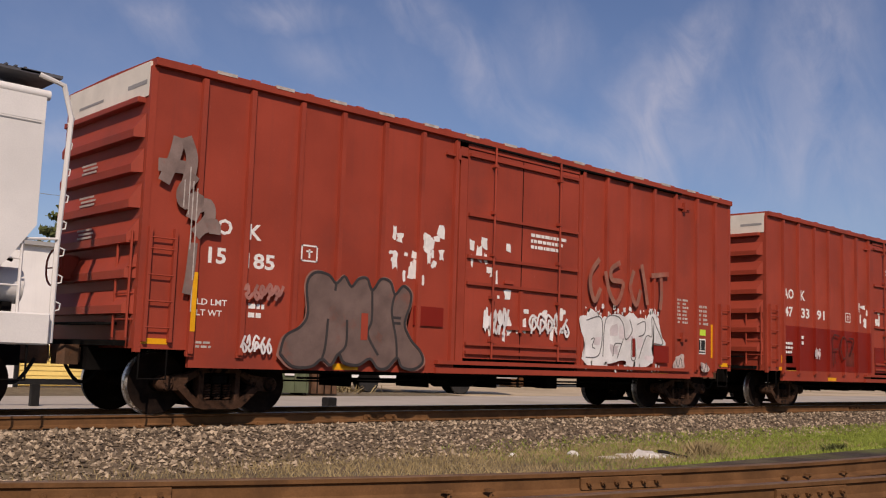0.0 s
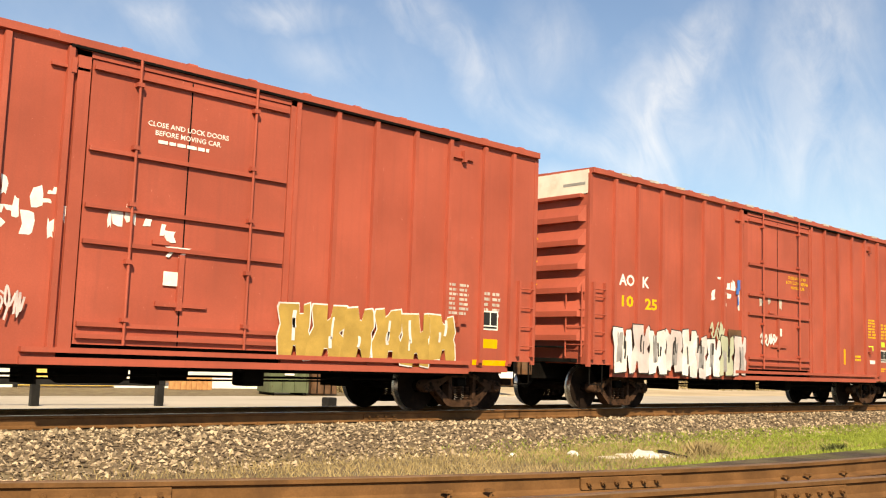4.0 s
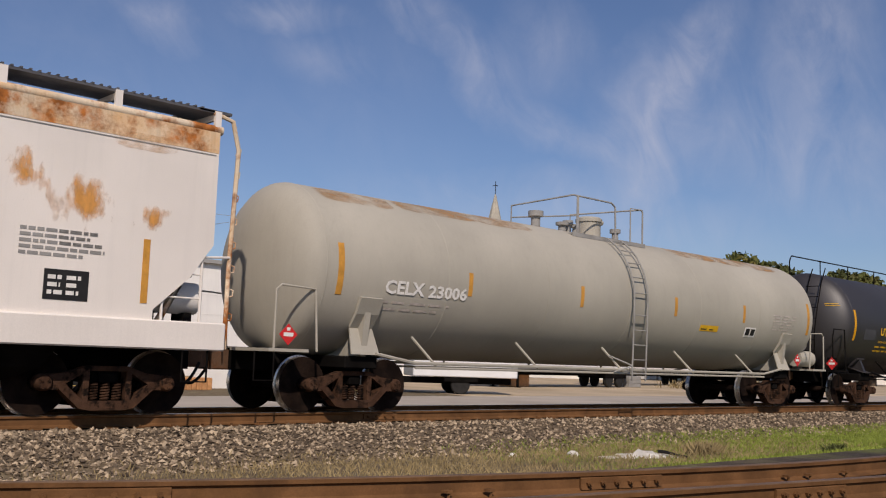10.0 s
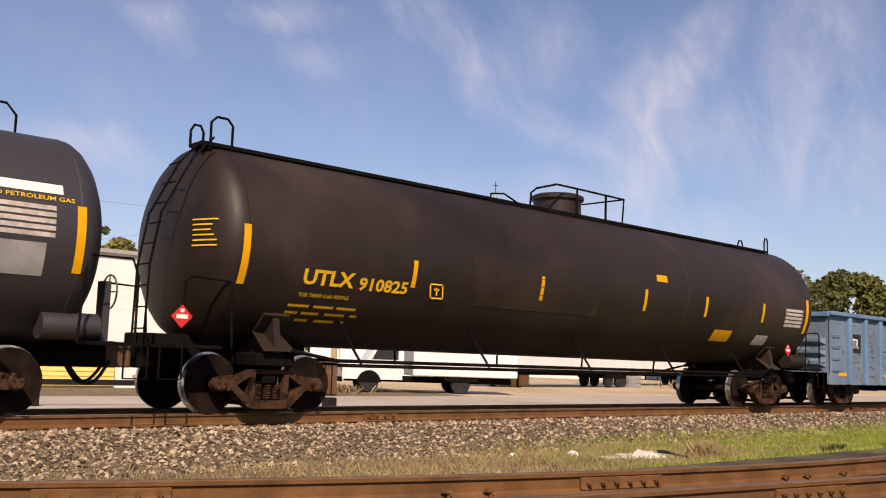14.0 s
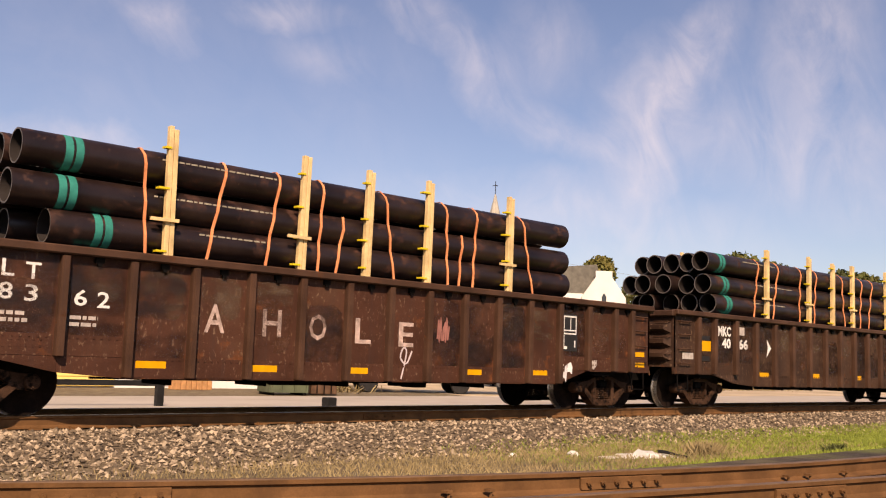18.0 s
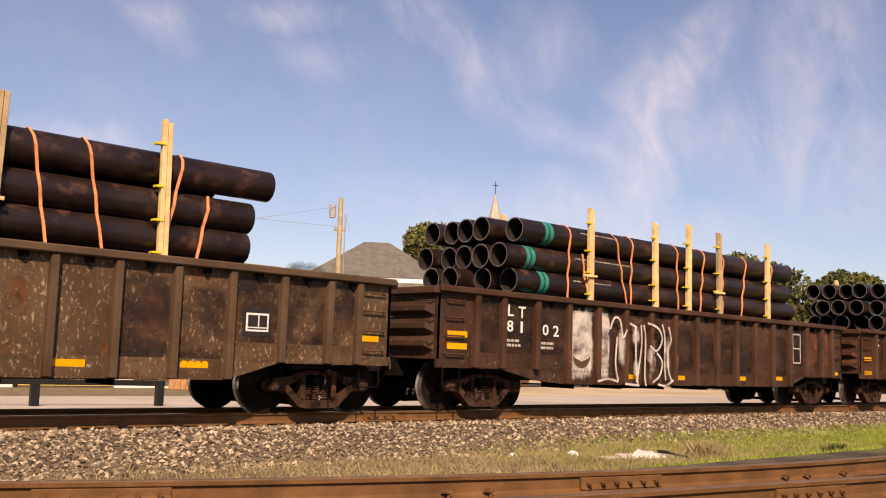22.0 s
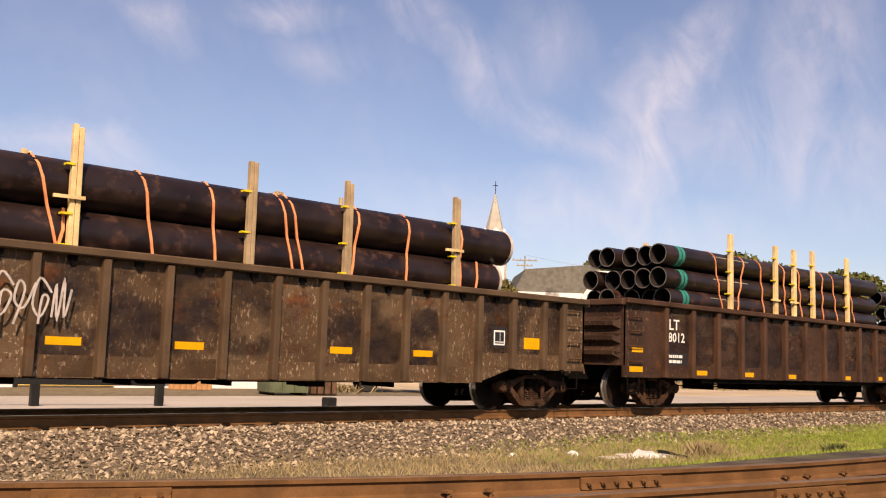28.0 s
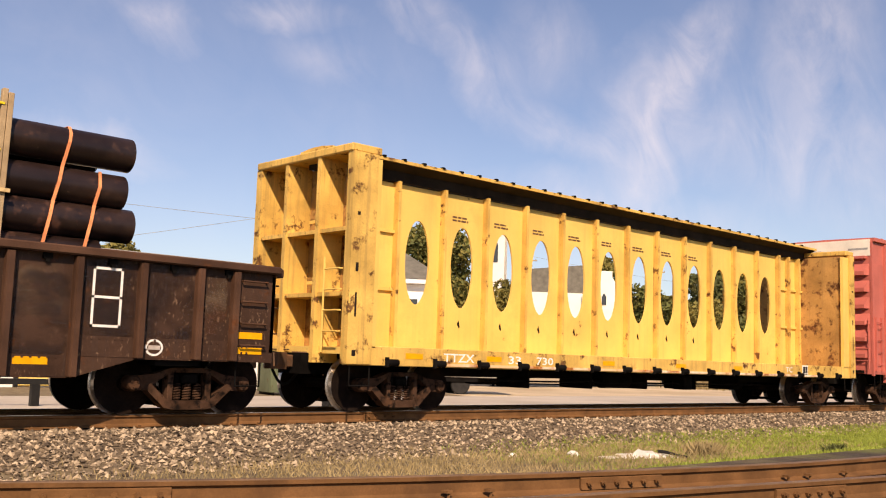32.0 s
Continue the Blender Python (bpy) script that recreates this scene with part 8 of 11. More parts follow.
    s.bar([(9.46, -1.1, z - 0.35), (9.46, -1.1, z + 0.68)], 0.045)
    s.bar([(9.46, -1.1, z + 0.66), (9.9, -1.1, z + 0.62), (10.05, -1.1, z + 0.5), (10.12, -1.1, z - 0.25)], 0.024)
    s.bar([(11.32, -1.2, z - 0.3), (11.32, -1.2, z + 0.6), (11.36, -0.3, z + 0.66), (11.0, -0.1, z + 0.6), (10.95, -0.1, z)], 0.024)
    part("top_railing", s, UNDER, c)
    s = Shape()
    for y in (-0.75, -0.35):
        s.bar([(0.72, y, z + 0.1), (0.45, y, z - 0.35), (0.2, y, 2.9), (0.0, y, 2.2), (-0.05, y, 1.0)], 0.018)
    for k in range(8):
        zz = 1.25 + 0.32 * k
        xx = -0.04 + max(0, zz - 2.0) * 0.23
        s.bar([(xx, -0.75, zz), (xx, -0.35, zz)], 0.012)
    part("end_ladder", s, UNDER, c)
    head_bars(c, r, zc, 0.3, 0.45, 0.7, 2.9, 3.0, 2, YEL_P, 314)
    hazard(c, 18.4, -1.46, 1.3)
    q = part("hazard_placard", Shape().prism([(-1.42, 1.03), (-1.25, 1.21), (-1.42, 1.39), (-1.59, 1.21)], "x", -0.345, -0.335), RED_SIGN, c, "red diamond placard facing the end")
    part("placard_bar", Shape().box(-0.349, -0.345, -1.51, -1.33, 1.18, 1.24).box(-0.349, -0.345, -1.45, -1.39, 1.27, 1.32), WHITE_P, q)
    part("placard_holder", Shape().box(-0.335, -0.32, -1.56, -1.28, 1.03, 1.38), UNDER, c)
    # brownish black, with a running board
    r, zc = 1.6, 2.68
    c, shell = tank_car(152.5, BLACK_TANK_B, "black", r, zc, 0.98, 20.0, (2.45, 17.9), "brownish black tank car with a crown running board")
    tank_letters(c, "UTLX", r, zc, 2.70, 2.05, 1.02, 0.26, YEL_P, 0.035)
    tank_letters(c, "910825", r, zc, 3.82, 2.03, 1.07, 0.23, YEL_P, 0.03)
    tank_letters(c, "THE TANK CAR PEOPLE", r, zc, 2.7, 1.86, 1.0, 0.07, YEL_P)
    tank_bars(c, r, zc, 2.6, 4.2, 1.45, 1.78, 3, YEL_P, 321)
    plate_f(c, 5.33, 2.0, YEL_P, -r - 0.006)
    head_bars(c, r, zc, 0.98, 1.08, 1.26, 2.5, 2.98, 6, YEL_P, 322)
    for x in (5.0, 8.35, 11.8, 14.25, 16.9):
        on_tank(shell, r, zc, x - 0.045, x + 0.045, 2.17, 2.64, AMBER, "reflector")
    for x in (1.6, 19.2):
        on_tank(shell, r, zc, x - 0.06, x + 0.06, 1.98, 2.88, AMBER, "reflector")
    on_tank(shell, r, zc, 14.9, 15.7, 1.63, 1.9, AMBER, "yellow_card", "yellow instruction card")
    on_tank(shell, r, zc, 16.9, 17.5, 1.6, 1.85, WHITE_OLD, "inspection_panel")
    for i in range(5):
        on_tank(shell, r, zc, 18.05, 18.95, 2.12 + i * 0.1, 2.19 + i * 0.1, WHITE_OLD, "data_line")
    on_tank(shell, r, zc, 12.2, 12.6, 2.85, 3.0, AMBER, "yellow_mark")
    on_tank(shell, r, zc, 6.4, 10.2, 1.95, 2.9, BLACK_TANK_B, "jacket_panel", "raised jacket panel")
    z = zc + r
    part("running_board", Shape().box(1.3, 18.9, -0.6, -0.15, z - 0.08, z - 0.02), UNDER, c)
    part("top_platform", Shape().box(7.8, 12.3, -0.65, 0.65, z - 0.16, z - 0.10), UNDER, c)
    dome(c, 10.58, z - 0.05, BLACK_TANK_B, 0.6, 0.5)
    s = Shape()
    for a, b, h in ((1.08, 1.3, 0.2), (1.43, 1.82, 0.4), (17.32, 17.55, 0.12), (18.7, 18.88, 0.32)):
        s.bar([(a, -0.6, z - 0.15), (a, -0.6, z + h - 0.1), (a + (b - a) * 0.25, -0.6, z + h), (a + (b - a) * 0.75, -0.6, z + h), (b, -0.6, z + h - 0.1), (b, -0.6, z - 0.15)], 0.022)
    y = -0.6
    s.bar([(7.8, y, z - 0.15), (7.82, y, z + 0.05), (8.2, y, z + 0.1), (8.9, y, z - 0.13)], 0.02)
    s.bar([(8.99, y, z - 0.2), (9.03, y, z + 0.24), (9.2, y, z + 0.36), (9.85, y, z + 0.54), (10.54, y, z + 0.54), (12.26, y, z + 0.53), (12.2, y, z - 0.1)], 0.024)
    for x in (10.55, 11.58):
        s.bar([(x, y, z - 0.22), (x, y, z + 0.53)], 0.03)
    s.bar([(12.26, y, z + 0.53), (12.26, 0.6, z + 0.53), (11.0, 0.6, z + 0.5), (11.0, 0.6, z - 0.1)], 0.02)
    part("top_railing", s, UNDER, c)
    s = Shape()
    for y in (-0.85, -0.45):
        s.bar([(1.35, y, z), (1.0, y, z - 0.4), (0.55, y, 3.0), (0.42, y, 2.2), (0.4, y, 1.0)], 0.018)
    for k in range(9):
        zz = 1.25 + 0.32 * k
        xx = 0.41 + max(0, zz - 2.3) * 0.28
        s.bar([(xx, -0.85, zz), (xx, -0.45, zz)], 0.012)
    part("end_ladder", s, UNDER, c)
    hazard(c, 0.65, -1.5, 1.43)
    hazard(c, 18.3, -1.5, 1.5)


build_tanks()


# ---- covered hoppers ----
def hopper(u, L, mat, label, rusty):
    car = wagon("covered_hopper", label, "hopper car", u)
    W = 1.5
    top, sill = 4.30, 1.28
    # side sheets: a tall plate with sloped lower corners
    for sy in (-1, 1):
        y0, y1 = sorted((sy * W, sy * (W - 0.05)))
        part("side_sheet", Shape().prism([(0.25, top - 0.06), (0.25, 2.72), (1.18, 1.95), (1.5, 1.45), (1.5, sill), (L - 1.15, sill), (L - 1.15, 1.5), (L - 0.6, 2.0), (L - 0.25, 2.5), (L - 0.25, top - 0.06)], "y", y0, y1), mat, car, "smooth tall side plate")
        part("side_sill", Shape().box(0.0, L, min(sy * (W - 0.02), sy * (W + 0.06)), max(sy * (W - 0.02), sy * (W + 0.06)), 0.95, 1.36, 0.02), mat, car, "deep cream side sill")
        part("top_band", Shape().box(0.25, L - 0.25, min(sy * (W + 0.004), sy * (W - 0.02)), max(sy * (W + 0.004), sy * (W - 0.02)), top - 0.42, top - 0.1), RUSTBAND if rusty else mat, car, "rust bled upper band" if rusty else "")
        part("top_chord", Shape().tube((0.2, sy * (W - 0.05), top - 0.06), (L - 0.2, sy * (W - 0.05), top - 0.06), 0.07, 10), RUSTBAND if rusty else mat, car, "", 40)
        part("seam_line", Shape().box(0.3, L - 0.3, min(sy * (W + 0.008), sy * W), max(sy * (W + 0.008), sy * W), top - 0.46, top - 0.445), GREY_STEEL, car)
    part("roof", Shape().prism([(-1.45, top - 0.03), (0, top + 0.2), (1.45, top - 0.03), (1.4, top - 0.1), (-1.4, top - 0.1)], "x", 0.22, L - 0.22), mat, car, "shallow peaked roof")
    # end sheets and slope sheets
    for e, sx in ((0.25, 1), (L - 0.25, -1)):
        lowx = e + sx * 2.6
        part("end_sheet", Shape().box(e - 0.02, e + 0.02, -W + 0.05, W - 0.05, 2.7, top - 0.06), RUSTBAND if rusty else mat, car, "upright end plate")
        part("slope_sheet", Shape().add([(e, -W + 0.05, 2.72), (e, W - 0.05, 2.72), (lowx, W - 0.05, 0.95), (lowx, -W + 0.05, 0.95), (e + sx * 0.03, -W + 0.05, 2.76), (e + sx * 0.03, W - 0.05, 2.76), (lowx + sx * 0.03, W - 0.05, 0.99), (lowx + sx * 0.03, -W + 0.05, 0.99)], [(0, 1, 2, 3), (7, 6, 5, 4), (0, 3, 7, 4), (1, 5, 6, 2), (2, 6, 7, 3), (0, 4, 5, 1)]), mat, car, "sloping hopper end sheet")
        for y in (-1.3, -0.45, 0.45, 1.3):
            part("end_post", Shape().box(e - 0.05, e + 0.05, y - 0.05, y + 0.05, 2.6, top - 0.1).add([(e - 0.04, y - 0.04, 2.7), (e - 0.04, y + 0.04, 2.7), (e + sx * 0.7, y + 0.04, 1.3), (e + sx * 0.7, y - 0.04, 1.3), (e + 0.05, y - 0.04, 2.7), (e + 0.05, y + 0.04, 2.7), (e + sx * 0.8, y + 0.04, 1.3), (e + sx * 0.8, y - 0.04, 1.3)], [(0, 1, 2, 3), (7, 6, 5, 4), (0, 3, 7, 4), (1, 5, 6, 2), (2, 6, 7, 3), (0, 4, 5, 1)]), RUSTBAND if rusty else mat, car)
        x = e - sx * 0.12
        s = Shape()
        for y in (0.2, 0.6):
            s.bar([(x, y, 1.0), (x, y, top - 0.2), (x + sx * 0.12, y, top + 0.1), (x + sx * 0.5, y, top + 0.2)], 0.02)
        for k in range(11):
            s.bar([(x, 0.2, 1.25 + 0.3 * k), (x, 0.6, 1.25 + 0.3 * k)], 0.012)
        part("end_ladder", s, mat, car)
        part("end_platform", Shape().box(min(e - sx * 0.05, e + sx * 1.6), max(e - sx * 0.05, e + sx * 1.6), -1.45, 1.45, 0.95, 1.0), mat, car)
        s = Shape()
        for y in (-1.46,):
            s.bar([(e + sx * 0.15, y, 1.0), (e + sx * 0.15, y, 2.35)], 0.022)
            s.bar([(e + sx * 0.75, y, 1.0), (e + sx * 0.75, y, 2.1)], 0.022)
            for z in (1.35, 1.7, 2.05):
                s.bar([(e + sx * 0.15, y, z), (e + sx * 0.75, y, z)], 0.013)
            s.bar([(e - sx * 0.3, y, 2.35), (e + sx * 0.9, y, 2.25)], 0.018)
        part("corner_ladder", s, mat, car)
        stirrup(car, e if sx > 0 else e - 0.4, -W, 0.95, 0.4, 0.45)
    # brake reservoir in the left end bay and right bay
    part("air_reservoir", Shape().tube((L - 1.25, -1.0, 1.72), (L - 0.25, -1.0, 1.72), 0.24, 16), SILVER_BOX, car, "white air tank in the end bay", 40)
    part("reservoir_stand", Shape().box(L - 1.1, L - 0.98, -1.2, -0.8, 1.0, 1.5).box(L - 0.5, L - 0.38, -1.2, -0.8, 1.0, 1.5).bar([(L - 1.3, -1.15, 1.05), (L - 1.3, -1.15, 1.95), (L - 0.9, -1.15, 2.2), (L - 0.4, -1.15, 2.05)], 0.03), UNDER, car)
    # hopper bays
    for k in range(4):
        xm = 3.75 + k * 3.95
        rings = [(xm + p * h, q * w, z) for h, w, z in ((1.25, W - 0.08, 1.0), (1.08, 1.15, 0.66), (0.55, 0.75, 0.40)) for p, q in ((-1, -1), (1, -1), (1, 1), (-1, 1))]
        fs = [(3, 2, 1, 0), (8, 9, 10, 11)] + [(4 * r + a, 4 * r + (a + 1) % 4, 4 * r + 4 + (a + 1) % 4, 4 * r + 4 + a) for r in (0, 1) for a in range(4)]
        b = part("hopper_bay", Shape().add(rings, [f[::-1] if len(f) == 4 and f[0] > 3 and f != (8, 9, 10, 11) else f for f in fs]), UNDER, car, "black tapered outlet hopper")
        part("outlet_gate", Shape().box(xm - 0.5, xm + 0.5, -0.85, 0.85, 0.33, 0.42, 0.02).tube((xm - 0.2, -0.95, 0.33), (xm + 0.25, -0.95, 0.33), 0.09, 10), TRUCK, b)
    # running board with grating and brackets
    rb = part("running_board", Shape().box(0.3, L - 0.3, -1.47, -0.85, top + 0.19, top + 0.23).box(0.3, L - 0.3, 0.85, 1.47, top + 0.19, top + 0.23), GRATE, car, "dark grating roof walkway")
    s = Shape()
    for k in range(int((L - 0.8) / 0.12)):
        s.box(0.4 + k * 0.12, 0.43 + k * 0.12, -1.48, -0.84, top + 0.23, top + 0.255)
    tagged(part("grating", s, GRATE, rb), kind="stuff")
    for a in (0.05, L - 0.6):
        part("crossover", Shape().box(a, a + 0.55, -1.47, 1.47, top + 0.20, top + 0.24), GRATE, rb, "end crossover walkway")
    part("toe_board", Shape().box(0.3, L - 0.3, -0.88, -0.85, top + 0.23, top + 0.36), GRATE, rb)
    n = int(L / 1.56)
    for k in range(n):
        x = 1.75 + k * 1.56
        part("bracket", Shape().box(x - 0.05, x + 0.05, -1.50, -1.44, top - 0.06, top + 0.22).box(x - 0.03, x + 0.03, -1.46, -0.7, top + 0.12, top + 0.188), mat, rb)
    s = Shape().bar([(L - 0.35, -1.46, top + 0.2), (L - 0.02, -1.46, top + 0.12), (L + 0.12, -1.43, top - 0.3), (L + 0.06, -1.43, 2.2), (L + 0.06, -1.43, 0.98)], 0.036, 8)
    for k in range(8):
        z = 1.4 + 0.36 * k
        s.bar([(L + 0.07, -1.43, z), (L + 0.15, -1.43, z + 0.02), (L + 0.16, -1.43, z + 0.1), (L + 0.08, -1.43, z + 0.13)], 0.011)
    part("corner_pole", s, RUSTBAND if rusty else mat, car, "bent corner pole with foot loops", 40)
    part("hatch_trough", Shape().box(0.6, L - 0.6, -0.3, 0.3, top + 0.15, top + 0.32, 0.04), mat, car, "long roof hatch")
    for a, b in ((-0.1, 2.6), (L - 2.4, L + 0.1)):
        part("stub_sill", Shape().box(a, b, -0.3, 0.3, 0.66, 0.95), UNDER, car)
    for x in (1.75, L - 1.55):
        truck(car, x)
    end_gear(car, L)
    return car


def stain(parent, x, z, w, h, y, seed, mat):
    part("rust_stain", Shape().film(x - w * 1.35, x + w * 1.2, y - 0.003, z - h * 1.3, z + h * 1.3), mat, parent, "rust bloom on the side")


STAIN = veil("orange rust bloom", (0.78, 0.36, 0.085), 0.60, 2.6, stretch=(1.5, 1, 0.7), peak=0.95, fall=(0.20, -0.34))
BLEED = veil("rust bleeding from the top seam", (0.74, 0.38, 0.12), 0.35, 1.6, flat=True, stretch=(0.7, 1, 1.0), peak=0.7)


def build_hoppers():
    L = 19.2
    c = hopper(92.84, L, CREAM_HOP, "cream covered hopper car with rust stains along its top", True)
    y = -1.504
    letters(c, "EQUX", 1.89, 2.56, 0.95, 0.24, BLACK_P, y, fat=0.03)
    letters(c, "621265", 1.88, 2.10, 1.22, 0.22, BLACK_P, y, fat=0.03)
    plate_f(c, 3.61, 2.35, GREY_STEEL, y)
    bars(c, 1.92, 2.97, 1.55, 1.75, 2, GREY_STEEL, y, 2, 401)
    for x, z in ((1.45, 1.45), (4.04, 1.5), (6.6, 1.5), (9.68, 1.48), (12.6, 1.45), (15.45, 1.5), (17.9, 1.58)):
        decal(c, "reflector", x - 0.05, x + 0.05, z, z + 0.55 + (0.35 if x < 2 or x > 17 else 0), ORANGE_P, y)
    decal(c, "black_panel", 16.5, 17.1, 1.55, 1.95, BLACK_P, y)
    bars(c, 16.55, 17.05, 1.6, 1.9, 3, WHITE_P, y - 0.004, 2, 402)
    bars(c, 16.15, 17.5, 2.1, 2.5, 5, GREY_STEEL, y, 1, 403)
    outline_tag(c, 12.75, 15.3, 1.30, 2.26, 5, TAG_GREY, y, 404, 0.018, True)
    outline_tag(c, 6.9, 10.2, 1.66, 2.42, 7, TAG_PALE, y, 406, 0.010)
    outline_tag(c, 10.9, 12.2, 1.60, 2.10, 3, TAG_PALE, y, 407, 0.012)
    bars(c, 8.0, 10.6, 1.12, 1.26, 2, GREY_STEEL, -1.562, 1, 408)
    bars(c, 4.3, 5.95, 1.09, 1.25, 1, GREY_STEEL, -1.562, 1, 409)
    decal(c, "white_card", 5.9, 6.4, 1.15, 1.28, WHITE_P, -1.561)
    for k, (x, z, w, h) in enumerate(((4.6, 3.35, 0.7, 0.6), (6.2, 3.1, 0.7, 0.6), (7.7, 3.1, 0.5, 0.45), (9.0, 3.6, 0.5, 0.5), (10.15, 3.2, 0.75, 0.85), (12.2, 3.05, 0.5, 0.5), (13.7, 3.05, 0.6, 0.7), (15.3, 3.0, 0.55, 0.8), (17.0, 2.9, 0.6, 0.5), (18.0, 2.75, 0.35, 0.3), (3.2, 3.5, 0.5, 0.6), (16.2, 3.15, 0.4, 0.5))):
        stain(c, x, z, w, h, y, 420 + k, STAIN)
    for x, w, z in ((1.0, 1.3, 3.7), (4.2, 1.0, 3.5), (8.6, 0.9, 3.55), (10.0, 0.8, 3.6), (13.3, 0.9, 3.6), (15.0, 0.7, 3.65), (17.2, 1.2, 3.7)):
        part("rust_bleed", Shape().film(x, x + w, y - 0.002, z, 4.0), BLEED, c)
    # plain white hopper ahead of the first box car
    L = 18.6
    c = hopper(4.95 - L, L, SILVER_BOX, "clean white covered hopper car", False)


build_hoppers()


# ---- yellow centre-beam flat ----
def oval_panel_mesh(w, z0, z1, oz0, oz1, ow):
    """A plate with an upright oval opening and real thickness."""
    n = 32
    s = Shape()
    zc, h = (oz0 + oz1) / 2, (oz1 - oz0) / 2
    inner, outer = [], []
    for i in range(n):
        a = 2 * math.pi * i / n
        inner.append((math.cos(a) * ow / 2, zc + math.sin(a) * h))
        ca, sa = math.cos(a), math.sin(a)
        tx = (w / 2) / abs(ca) if abs(ca) > 1e-6 else 1e9
        tz = ((z1 - zc) if sa > 0 else (zc - z0)) / abs(sa) if abs(sa) > 1e-6 else 1e9
        k = min(tx, tz)
        outer.append((ca * k, zc + sa * k))
    # pull the nearest spokes into the plate's corners
    for cx in (-w / 2, w / 2):
        for cz in (z0, z1):
            j = min(range(n), key=lambda i: (outer[i][0] - cx) ** 2 + (outer[i][1] - cz) ** 2)
            outer[j] = (cx, cz)
    vs = [(x, y, z) for y in (-0.13, -0.09) for ring in (outer, inner) for x, z in ring]
    fs = []
    for i in range(n):
        j = (i + 1) % n
        fs += [(i, j, n + j, n + i), (2 * n + i, 3 * n + i, 3 * n + j, 2 * n + j), (n + i, n + j, 3 * n + j, 3 * n + i), (i, 2 * n + i, 2 * n + j, j)]
    return s.add(vs, fs).mesh("beam_panel", YELLOW_CAR)


BULK_RUST_SHADE = veil("brown bulkhead rust", (0.20, 0.085, 0.03), 0.75, 1.8, flat=True)


